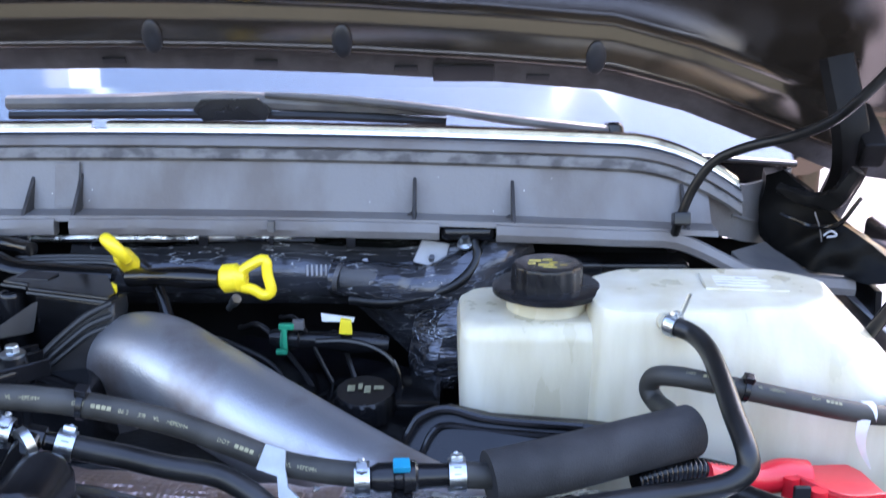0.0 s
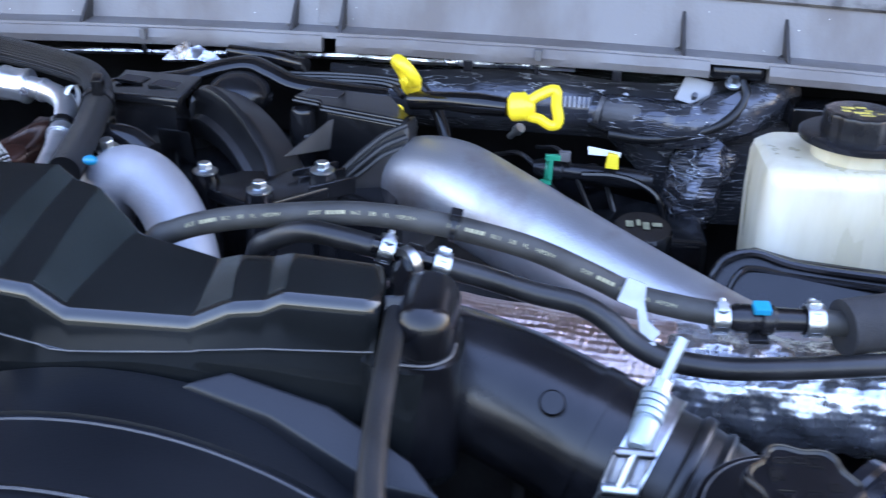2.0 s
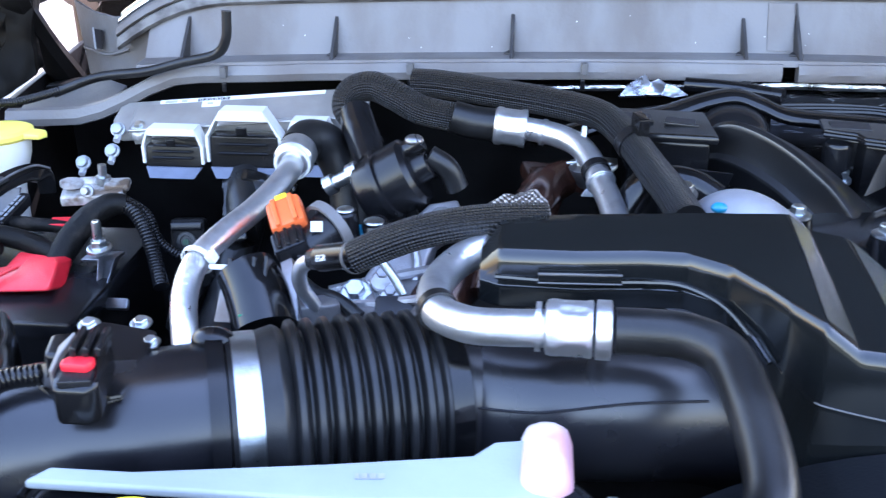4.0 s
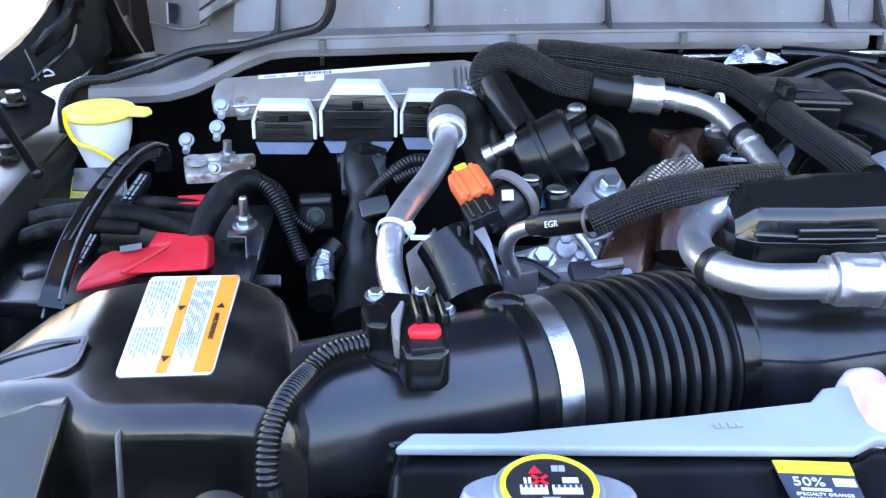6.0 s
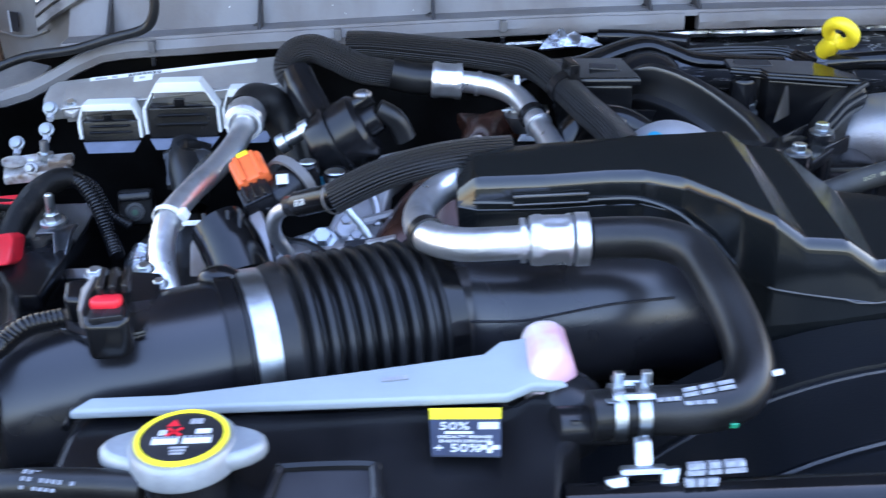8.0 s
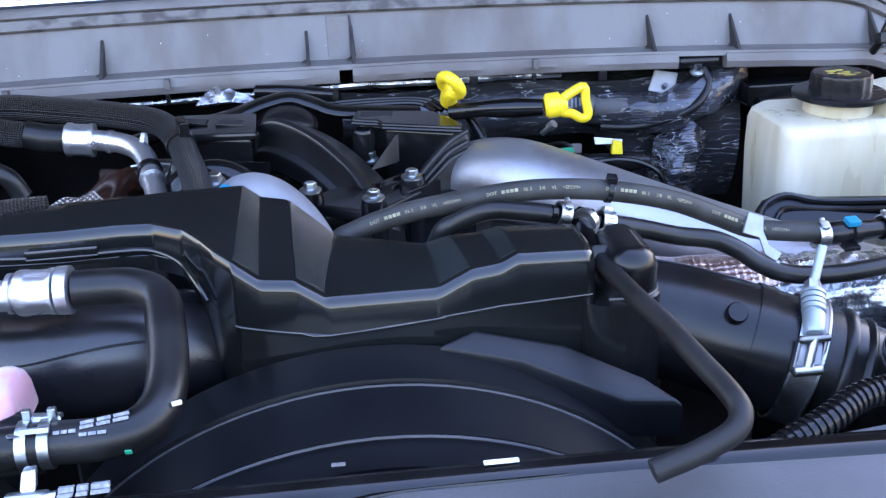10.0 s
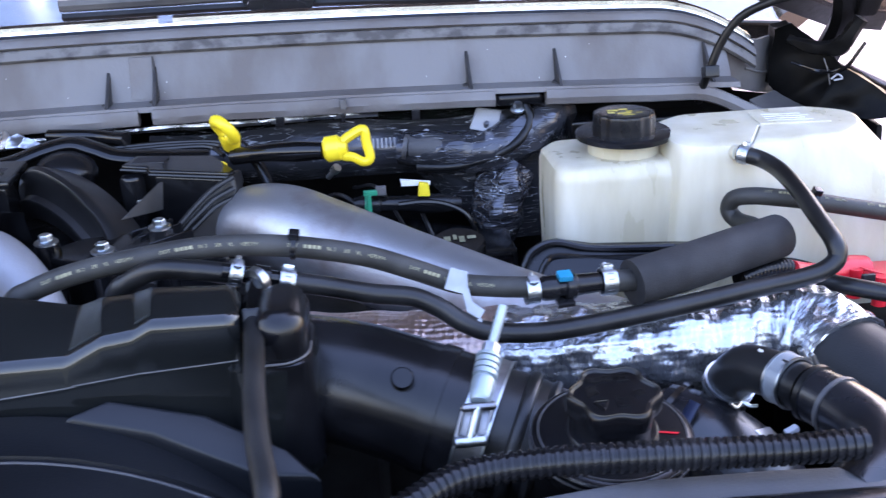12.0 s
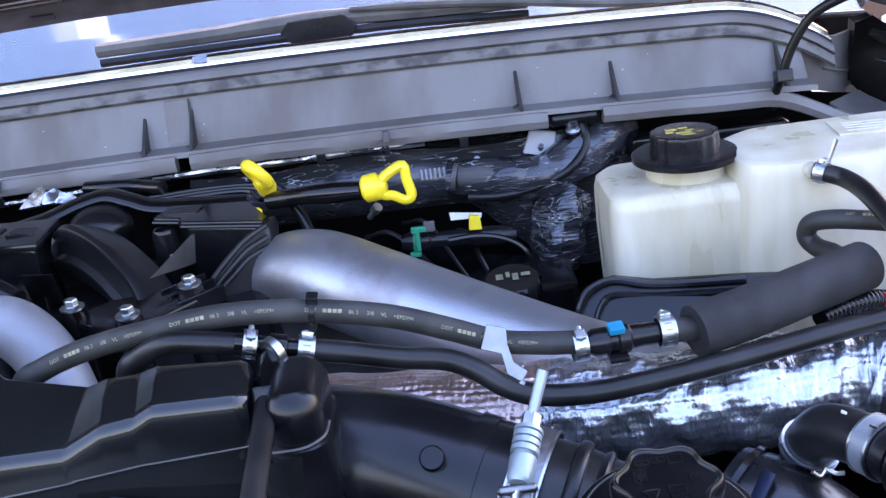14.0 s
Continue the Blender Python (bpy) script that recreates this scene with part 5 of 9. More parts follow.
cap = part("cap", loft(rows), BLACK, oil, "black lobed cap with a raised rim")
part("cap_edge", tube([q + up * 0.0004 for q in rows[6][::2]] + [rows[6][0] + up * 0.0004], 0.0007, 6, 2), DUSTY, cap, "thin edge line of the cap")
for x, y, w, h in ((-0.016, 0.0135, 0.008, 0.0045), (-0.006, 0.0145, 0.008, 0.005), (0.004, 0.0125, 0.0085, 0.0075), (-0.019, -0.002, 0.0035, 0.0095), (-0.0145, 0.0, 0.003, 0.0085), (-0.001, -0.0165, 0.009, 0.0085), (0.0135, -0.006, 0.0065, 0.006)):
    m = facing(O + up * 0.0485 + Vector((0.86 * x, 0.84 * y, 0.10 * y)), (1, 0, 0), (0, 1, 0.12))
    part("raised_sign", bars([(0, 0, w, 0.0010), (0, h - 0.0010, w, 0.0010), (0, 0, 0.0010, h), (w - 0.0010, 0, 0.0010, h), (w * 0.4, h * 0.3, 0.0012, h * 0.4)], m, 0.0012), DUSTY, cap, "raised moulded sign")
tq = [O + up * 0.0488 + Vector((0.86 * x, 0.84 * y, 0.10 * y)) for x, y in ((-0.0165, -0.0085), (-0.0065, -0.0085), (-0.0115, -0.0175))]
part("raised_triangle", tube(tq + tq[:1], 0.0006, 6, straight=True), DUSTY, cap, "raised warning triangle")
part("red_mark", box((0.012, 0.0015, 0.0005), facing(O + up * 0.0206 + Vector((0.033, -0.008, -0.001)), (1, -0.3, 0), (0.3, 1, 0)), 0), RED, oil)
elbow = thing("coolant_elbow", (0.09, 0.40, 1.2), "black radiator hose elbow with a wide grey spring clamp", "hose elbow")
ELB = [(0.079, 0.510, 1.205), (0.0795, 0.502, 1.228), (0.085, 0.487, 1.247), (0.094, 0.462, 1.255), (0.105, 0.435, 1.257), (0.116, 0.407, 1.257), (0.121, 0.377, 1.256), (0.112, 0.350, 1.254), (0.090, 0.335, 1.245)]
part("hose", tube(ELB[:5], [0.0165, 0.0170, 0.0170, 0.0165, 0.0165], 28, 8), RUBBER, elbow)
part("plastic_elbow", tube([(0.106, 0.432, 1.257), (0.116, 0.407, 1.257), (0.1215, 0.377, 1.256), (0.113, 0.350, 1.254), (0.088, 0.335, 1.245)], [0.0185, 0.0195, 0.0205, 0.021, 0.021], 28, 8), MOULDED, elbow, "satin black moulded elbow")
a, t = along(ELB, 0.40)
part("spring_clamp", ring(a, t, 0.0172, 0.0115, 0.0012, 40), CAPGREY, elbow, "wide grey spring clamp band")
for q in (-0.0058, 0.0058):
    part("clamp_edge", ring(a + t * q, t, 0.0173, 0.0016, 0.0016, 40), ZINC, elbow)
part("clamp_slot", box((0.0020, 0.0016, 0.012), facing(a + Vector((-0.004, -0.006, 0.0172)), t, (0.5, 0.2, 0.8)), 0.0004), INK_AND_SHADE, elbow, "slot in the clamp, its shade drawn in black")
for q in (-0.005, 0.004):
    part("clamp_ear", box((0.004, 0.003, 0.014), facing(a + t * q + Vector((0.0165, 0.006, 0.012)), t, (0.8, 0.2, 0.5)), 0.0008), ZINC, elbow)
part("white_dot", box((0.004, 0.003, 0.0006), facing(Vector((0.0865, 0.470, 1.2695)), t, (0.2, 0.3, 1)), 0), PAPER, elbow)
a, t = along(ELB, 0.50)
part("cuff_ring", ring(a, t, 0.0178, 0.004, 0.0020, 36), RUBBER, elbow)
a, t = along(ELB, 0.585)
part("cuff_ring", ring(a, t, 0.0192, 0.003, 0.0012, 36), FADED_DARK, elbow)
a, t = along(ELB, 0.105)
for q in (-0.003, 0.003):
    part("wire_clamp", ring(a + t * q, t, 0.0172, 0.0018, 0.0018, 36), ZINC, elbow, "bright wire spring clamp")
for q in (-1, 1):
    part("wire_ear", tube([a + Vector((0.002, -0.019, -0.004)), a + Vector((0.002 + 0.005 * q, -0.023, -0.006)), a + Vector((0.002 + 0.010 * q, -0.024, -0.004 - 0.002 * q))], 0.0014, 6), ZINC, elbow)
part("bracket_ear", box((0.016, 0.008, 0.002), pose(0.068, 0.412, 1.2425, 20, 14, 30), 0.001), ZINC, elbow, "bright bent bracket")
part("bracket_ear", box((0.009, 0.005, 0.004), pose(0.084, 0.410, 1.244, 0, -20, 12), 0.001), LEDGE, elbow)
front = thing("front_cover", (0.05, 0.46, 1.0), "dark alloy engine front cover beside the oil filler", "engine cover")
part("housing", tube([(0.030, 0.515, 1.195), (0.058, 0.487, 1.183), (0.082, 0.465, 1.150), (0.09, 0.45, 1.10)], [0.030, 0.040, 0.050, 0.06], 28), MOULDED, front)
part("flange_ring", ring((0.036, 0.509, 1.193), (0.6, -0.6, -0.25), 0.0325, 0.004, 0.003, 36), DUSTY, front, "dull alloy flange")
part("belt", tube([(0.010, 0.470, 1.175), (0.028, 0.470, 1.205), (0.046, 0.480, 1.228)], 0.007, 10, flat=0.4), BLUE_DARK, front, "dark blue ribbed belt")
CONV = [(-0.206, 0.325, 1.258), (-0.166, 0.338, 1.269), (-0.141, 0.350, 1.274), (-0.117, 0.355, 1.275), (-0.082, 0.352, 1.278), (-0.041, 0.348, 1.279), (0.003, 0.344, 1.279), (0.046, 0.340, 1.279), (0.091, 0.336, 1.281)]
conduit = thing("ribbed_loom", CONV[3], "black corrugated wiring conduit behind the front shield", "conduit")
part("conduit", tube(CONV, 0.0078, 16, 8), BLACK, conduit)
LC = sum((Vector(CONV[k + 1]) - Vector(CONV[k])).length for k in range(len(CONV) - 1))
for k in range(int(LC / 0.005)):
    a, t = along(CONV, (k + 0.5) * 0.005 / LC)
    part("rib", turned(a - t * 0.0017, a, [(0, 0.0078), (0.0006, 0.0092), (0.0028, 0.0092), (0.0034, 0.0078)], 16), BLACK, conduit)

# ---- engine: castings, manifold, pipes ----
block = thing("engine_block", (-0.42, 0.8, 0.8), "grimy dark engine castings deep in the bay", "engine")
part("block", box((0.50, 0.46, 0.40), pose(-0.42, 0.80, 0.98), 0.03), DIRT, block)
part("cylinder_head", box((0.16, 0.30, 0.30), pose(-0.10, 0.84, 1.0), 0.03), DIRT, block)
part("cylinder_head", box((0.20, 0.34, 0.28), pose(-0.74, 0.78, 1.0), 0.03), DIRT, block)
valve = thing("valve_cover", (-0.13, 0.97, 1.10), "black valve cover low behind the charge pipe", "valve cover")
part("cover", box((0.22, 0.20, 0.07), pose(-0.13, 0.97, 1.140, 0, 12, 0), 0.012), GLOSSY, valve)
part("raised_housing", box((0.12, 0.08, 0.05), pose(-0.06, 0.95, 1.155), 0.01), GLOSSY, valve)
charge = thing("charge_pipe", (-0.15, 0.75, 1.15), "dull grey cast aluminium charge pipe with a broad elbow", "pipe")
CH = [(-0.318, 0.885, 1.12), (-0.315, 0.882, 1.19), (-0.295, 0.868, 1.238), (-0.255, 0.835, 1.254), (-0.20, 0.79, 1.246), (-0.12, 0.73, 1.229), (-0.04, 0.672, 1.215), (0.03, 0.622, 1.207)]
part("pipe", tube(CH, [0.040, 0.042, 0.044, 0.044, 0.043, 0.041, 0.038, 0.036], 40, 10), CAST, charge)
second = thing("throttle_pipe", (-0.48, 0.70, 1.2), "pale grey cast aluminium pipe arching down behind the cover", "pipe")
part("pipe", tube([(-0.552, 0.745, 1.22), (-0.540, 0.738, 1.262), (-0.521, 0.735, 1.286), (-0.498, 0.732, 1.282), (-0.474, 0.718, 1.260), (-0.457, 0.698, 1.225), (-0.45, 0.685, 1.17)], 0.0255, 28, 8), CAST_PALE, second)
part("blue_tip", dome((-0.534, 0.705, 1.3105), (0.006, 0.005, 0.004)), BLUE, second, "small bright blue plug")

man = thing("intake_manifold", (-0.45, 0.88, 1.15), "glossy black moulded intake manifold with ribs and an arched runner", "intake manifold")
part("base", box((0.31, 0.20, 0.13), pose(-0.455, 0.885, 1.185), 0.012), GLOSSY, man)
RUN = [(-0.5125, 0.892, 1.302), (-0.5100, 0.898, 1.3125), (-0.4945, 0.886, 1.3210), (-0.474, 0.869, 1.3185), (-0.453, 0.849, 1.3105), (-0.434, 0.828, 1.2985), (-0.418, 0.808, 1.285), (-0.404, 0.782, 1.264), (-0.396, 0.766, 1.240)]
rings = []
ridge = spline(RUN, 6)
for k, q in enumerate(ridge):
    s = k / (len(ridge) - 1)
    upper = ((0.004, 0.004, -0.0012), (0.011, 0.011, -0.0048), (0.018, 0.018, -0.0085), (0.023, 0.023, -0.0125), (0.025, 0.027, -0.045))
    lower = ((0.005, 0.003, -0.0020), (0.013, 0.008, -0.0069), (0.021, 0.0128, -0.0118), (0.028, 0.0165, -0.0163), (0.031, 0.0145, -0.052))
    f = min(1.0, s * 2.2)
    far = [Vector(a).lerp(Vector(b), f) for a, b in zip(upper, lower)]
    near = [Vector(a) for a in ((-0.012, 0.004, -0.056), (-0.0150, -0.0060, -0.0350), (-0.0135, -0.0065, -0.0320), (-0.0090, -0.0020, -0.0285), (-0.0048, -0.0020, -0.0150), (-0.0046, -0.0044, -0.0060), (-0.0030, -0.0038, -0.0018), (0.0, 0.0, 0.0004))]
    rings.append([q + v for v in near + far])
part("runner", loft(rings), RUNNER, man, "arched runner with a shining ridge")
part("low_arch", tube([(-0.594, 0.790, 1.262), (-0.578, 0.800, 1.288), (-0.560, 0.803, 1.293), (-0.540, 0.800, 1.292), (-0.520, 0.792, 1.283)], [0.014, 0.015, 0.014, 0.014, 0.013], 16, 6), GLOSSY, man)
hexbolt("bolt", (-0.5488, 0.770, 1.296), (0, -0.2, 1), 0.0065, 0.009, ZINC, man)
hexbolt("bolt", (-0.3978, 0.880, 1.272), (0, -0.2, 1), 0.0055, 0.010, ZINC, man)
part("spine", tube([(-0.66, 0.90, 1.296), (-0.60, 0.93, 1.303), (-0.545, 0.955, 1.307), (-0.508, 0.968, 1.316), (-0.479, 0.972, 1.320), (-0.455, 0.968, 1.313), (-0.43, 0.965, 1.304), (-0.38, 0.970, 1.298), (-0.335, 0.972, 1.295)], 0.013, 14, 8, flat=0.55), GLOSSY, man)
part("hump", dome((-0.484, 0.945, 1.294), (0.034, 0.035, 0.024)), BLACK, man)
LID = [(-0.594, 0.866, 1.315), (-0.512, 0.848, 1.318), (-0.514, 0.925, 1.318), (-0.602, 0.945, 1.315)]
lid = part("lid", slab(LID, 0.008, 0.003), GLOSSY, man)
part("lid_box", slab([(-0.588, 0.870, 1.308), (-0.517, 0.854, 1.311), (-0.519, 0.922, 1.311), (-0.596, 0.940, 1.308)], 0.085, 0.006), GLOSSY, man)
# the lid openings are black plates in place of shaded hollows
for x, y in ((-0.578, 0.905), (-0.540, 0.893)):
    part("lid_opening", box((0.026, 0.020, 0.002), pose(x, y, 1.3172, 0, 2, -10), 0.006), INK_AND_SHADE, lid)
    part("opening_rim", box((0.030, 0.003, 0.003), pose(x, y - 0.011, 1.3176, 0, 2, -10), 0.001), GLOSSY, lid)
part("side_wing", slab([(-0.535, 0.845, 1.29), (-0.50, 0.835, 1.29), (-0.505, 0.86, 1.25), (-0.535, 0.86, 1.25)], (0, 0.004, 0), 0.001), GLOSSY, man)
RL = [(-0.415, 0.896, 1.313), (-0.388, 0.888, 1.312), (-0.384, 0.878, 1.311), (-0.303, 0.858, 1.308), (-0.300, 0.872, 1.308), (-0.325, 0.925, 1.309), (-0.408, 0.940, 1.310)]
rlid = part("side_lid", slab(RL, 0.007, 0.0022), GLOSSY, man, "glossy resonator lid")
part("lid_rim", tube([Vector(q) + Vector((0, -0.001, -0.0045)) for q in (RL[0], RL[1], RL[2], RL[3], RL[4])], 0.0022, 8, straight=True), GLOSSY, rlid)
part("side_box", slab([(-0.408, 0.902, 1.305), (-0.385, 0.894, 1.304), (-0.380, 0.884, 1.303), (-0.308, 0.864, 1.300), (-0.306, 0.872, 1.300), (-0.330, 0.920, 1.300), (-0.402, 0.932, 1.300)], 0.12, 0.004), GLOSSY, man, "black resonator box")
part("lid_opening", box((0.034, 0.022, 0.002), pose(-0.388, 0.912, 1.3115, 0, 0, -8), 0.007), INK_AND_SHADE, rlid)
part("pillar", turned((-0.404, 0.886, 1.20), (-0.404, 0.886, 1.31), [(0, 0.014), (0.10, 0.0125), (0.104, 0.010), (0.104, 0.0)], 20), GLOSSY, man)
part("boot", slab([(-0.300, 0.858, 1.306), (-0.297, 0.850, 1.294), (-0.303, 0.838, 1.25), (-0.306, 0.830, 1.19), (-0.366, 0.812, 1.19), (-0.364, 0.820, 1.256), (-0.349, 0.829, 1.273), (-0.328, 0.842, 1.291)], (0.006, 0.03, 0), 0.005, 3), RUBBER, man, "folded rubber boot")
for q in (0.0, 0.010, 0.018):
    part("boot_fold", tube([(-0.299, 0.853 - q * 0.2, 1.305 - q * 1.1), (-0.318, 0.845 - q * 0.2, 1.297 - q), (-0.332, 0.837 - q * 0.2, 1.287 - q), (-0.349 - 0.1 * q, 0.827 - q * 0.2, 1.272 - q), (-0.362, 0.818, 1.257 - q)], 0.0028, 8), RUBBER, man)
part("fin", slab([(-0.373, 0.860, 1.303), (-0.374, 0.845, 1.278), (-0.404, 0.800, 1.286)], (0.004, 0.004, 0), 0.001, 1), DIRT, man)
for k in range(3):
    part("rail", tube([(-0.445, 0.984 + 0.008 * k, 1.302 + 0.001 * k), (-0.38, 0.986 + 0.008 * k, 1.303 + 0.001 * k), (-0.336 + 0.006 * k, 0.980 + 0.008 * k, 1.303), (-0.318 + 0.007 * k, 0.955 + 0.004 * k, 1.299)], 0.0028, 8, 6), GLOSSY, man)
    part("rail", tube([(-0.52, 0.975 + 0.007 * k, 1.306), (-0.57, 0.958 + 0.007 * k, 1.304), (-0.63, 0.925 + 0.007 * k, 1.298), (-0.67, 0.90 + 0.006 * k, 1.29)], 0.0025, 8, 6), GLOSSY, man)
BOLTS = [Vector(q) for q in ((-0.462, 0.766, 1.288), (-0.405, 0.733, 1.288), (-0.364, 0.788, 1.287))]
for q in BOLTS:
    part("boss", turned(q - Vector((0, 0, 0.11)), q, [(0, 0.013), (0.095, 0.0125), (0.103, 0.011), (0.104, 0.0)], 18), GLOSSY, man)
    hexbolt("bolt", q - Vector((0, 0, 0.006)), (0, 0, 1), 0.0062, 0.0085, ZINC, man)
    part("bolt_flange", turned(q - Vector((0, 0, 0.006)), q, [(0, 0.0105), (0.0015, 0.0105), (0.0030, 0.0082), (0.0030, 0.0)], 22), ZINC, man)
part("flange", slab([(-0.475, 0.765, 1.272), (-0.405, 0.722, 1.272), (-0.355, 0.775, 1.272), (-0.372, 0.81, 1.272), (-0.44, 0.80, 1.272)], 0.012, 0.003), GLOSSY, man)
for k, (x, y) in enumerate(((-0.395, 0.80), (-0.385, 0.785), (-0.372, 0.765))):
    part("web", slab([(x, y, 1.275), (x + 0.035, y + 0.03, 1.275), (x + 0.035, y + 0.03, 1.26), (x, y, 1.26)], (0.002, -0.002, 0), 0.0005, 1), GLOSSY, man)
scrap = thing("foil_scrap", (-0.552, 1.006, 1.310), "crumpled scrap of silver foil by the cowl", "foil")
for outline in ([(-0.586, 1.004, 1.309), (-0.574, 1.012, 1.320), (-0.561, 1.015, 1.328), (-0.556, 1.006, 1.322), (-0.562, 1.000, 1.312)], [(-0.562, 1.002, 1.312), (-0.557, 1.008, 1.323), (-0.548, 1.014, 1.327), (-0.538, 1.010, 1.321), (-0.546, 1.000, 1.313)], [(-0.547, 1.001, 1.312), (-0.540, 1.009, 1.321), (-0.528, 1.008, 1.317), (-0.519, 1.003, 1.312), (-0.534, 0.998, 1.310)]):
    part("fold", crumpled(outline, (0.001, 0.003, -0.002), 0.004, 3, outline[0][0] * 50), FOIL_EDGE, scrap)
solid("vacuum_pipe", tube([(-0.518, 1.030, 1.315), (-0.493, 1.020, 1.316), (-0.462, 1.020, 1.313), (-0.428, 1.000, 1.313)], 0.008, 12), GLOSSY, "black pipe along the back of the manifold", "pipe")

# dipsticks and the small things behind the charge pipe
d1 = thing("dipstick", (-0.30, 0.905, 1.3), "bright yellow ring-handled dipstick", "dipstick", "dipsticks")
c = Vector((-0.3075, 0.905, 1.340))
e2 = Vector((-0.03, -0.80, 0.60)).normalized()
nrm = Vector((0.66, 0.34, 0.67))
nrm = (nrm - e2 * nrm.dot(e2)).normalized()
e1 = nrm.cross(e2)
part("handle", tube([c + e1 * math.cos(k * math.pi / 8) * 0.0125 + e2 * math.sin(k * math.pi / 8) * 0.0165 for k in range(17)], 0.0062, 12, 2), YELLOW, d1)
part("collar", turned(c - e2 * 0.016, c - e2 * 0.06, [(-0.003, 0.0065), (0.002, 0.0095), (0.024, 0.0098), (0.028, 0.0085), (0.030, 0.0055)], 18), YELLOW, d1)
part("base_collar", turned((-0.317, 0.900, 1.299), (-0.317, 0.900, 1.309), [(0, 0.008), (0.006, 0.008), (0.008, 0.006)], 16), YELLOW, d1)
part("tube", tube([c - e2 * 0.042, (-0.298, 0.945, 1.312), (-0.280, 0.935, 1.292), (-0.266, 0.915, 1.262)], 0.0062, 12), BLACK, d1)
d2 = thing("dipstick", (-0.19, 0.89, 1.29), "bright yellow dipstick with a D-shaped pull handle", "dipstick", "dipsticks")
A, B = Vector((-0.208, 0.895, 1.314)), Vector((-0.186, 0.893, 1.317))
part("collar", turned(A, B, [(0, 0.010), (0.003, 0.0135), (0.016, 0.0135), (0.019, 0.010), (0.024, 0.008)], 24), YELLOW, d2)
DL = [(-0.188, 0.892, 1.323), (-0.179, 0.892, 1.329), (-0.166, 0.892, 1.334), (-0.164, 0.891, 1.320), (-0.161, 0.890, 1.304), (-0.168, 0.890, 1.300), (-0.179, 0.890, 1.306), (-0.189, 0.892, 1.308)]
part("handle", tube(DL + [DL[0]], 0.0060, 10, 4, flat=0.85), YELLOW, d2)
part("tube", tube([(-0.209, 0.897, 1.313), (-0.238, 0.905, 1.312), (-0.273, 0.915, 1.310), (-0.305, 0.930, 1.304)], [0.009, 0.011, 0.009, 0.009], 14), GLOSSY, d2)
sens = thing("sensor_plug", (-0.166, 0.985, 1.221), "black wiring plug with a green lock and yellow tag", "connector")
S1, S2 = Vector((-0.182, 0.985, 1.221)), Vector((-0.050, 0.985, 1.213))
part("body", turned(S1, S2, [(0, 0.008), (0.01, 0.011), (0.03, 0.0115), (0.032, 0.009), (0.05, 0.0095), (0.075, 0.010), (0.076, 0.012), (0.105, 0.0115), (0.125, 0.008)], 18), BLACK, sens)
part("lock", joined(ring((-0.166, 0.985, 1.221), S2 - S1, 0.0118, 0.007, 0.002), box((0.016, 0.006, 0.006), pose(*(-0.162, 0.972, 1.238)), 0.001), box((0.012, 0.006, 0.005), pose(*(-0.168, 0.972, 1.210)), 0.001), box((0.005, 0.004, 0.022), pose(*(-0.164, 0.970, 1.225)), 0.001)), GREEN, sens, "green lock clip")
part("tag", slab([(-0.106, 0.972, 1.246), (-0.095, 0.972, 1.244), (-0.094, 0.970, 1.229), (-0.108, 0.970, 1.230)], (0, 0.006, 0), 0.001), YELLOW, sens, "yellow tag")
part("paper_tag", slab([(-0.127, 0.980, 1.249), (-0.092, 0.980, 1.244), (-0.093, 0.978, 1.240), (-0.126, 0.978, 1.241)], (0, 0.003, 0), 0.0005), PAPER, sens, "white paper tag")
part("clip", box((0.012, 0.008, 0.010), pose(*(-0.150, 0.975, 1.239)), 0.001), FADED, sens)
part("wire", tube([(-0.131, 0.965, 1.224), (-0.101, 0.962, 1.226), (-0.075, 0.960, 1.221), (-0.054, 0.955, 1.209), (-0.045, 0.950, 1.189), (-0.043, 0.945, 1.166)], 0.0032, 8), GLOSSY, sens)
fill = thing("fluid_cap", (-0.076, 0.862, 1.216), "black screw cap with worn yellow print", "cap")
FC = Vector((-0.074, 0.872, 1.186))
part("cap", turned(FC, FC + Vector((0, -0.15, 1)), [(0, 0.027), (0.004, 0.029), (0.024, 0.0285), (0.027, 0.026), (0.027, 0.0)], 48, (16, 0.02, 0, 2)), BLACK, fill)
part("print", bars([(-0.016, -0.003, 0.007, 0.010), (-0.006, 0.0, 0.004, 0.010), (0.0, -0.006, 0.006, 0.012), (0.009, 0.0, 0.009, 0.006)], facing(FC + Vector((0, -0.004, 0.0278)), (1, 0, 0), (0, 1, 0.15))), OCHRE, fill)
solid("clip_bolt", turned((-0.196, 0.900, 1.293), (-0.206, 0.910, 1.280), [(0, 0.005), (0.008, 0.005), (0.009, 0.003), (0.02, 0.003)], 10), ZINC, "small bright bolt below the dipstick", "bolt")
solid("rubber_bush", turned((-0.017, 0.980, 1.163), (-0.018, 0.930, 1.204), [(0, 0.014), (0.012, 0.014), (0.014, 0.008), (0.018, 0.008)], 18), RUBBER, "black rubber bush in the dark behind the tank", "bush")
loom = thing("wiring_loom", (-0.18, 0.95, 1.2), "tangle of thin black wires and dull clips", "wiring")
for k in range(4):
    part("wire", tube([(-0.27 + 0.045 * k, 1.04, 1.20 + 0.012 * (k % 3)), (-0.23 + 0.04 * k, 0.99 + 0.012 * (k % 2), 1.215 + 0.01 * (k % 3)), (-0.17 + 0.03 * k, 0.965, 1.19 - 0.01 * k), (-0.16 + 0.05 * k, 0.93, 1.14)], 0.0022 + 0.0006 * (k % 2), 6), RUBBER, loom)

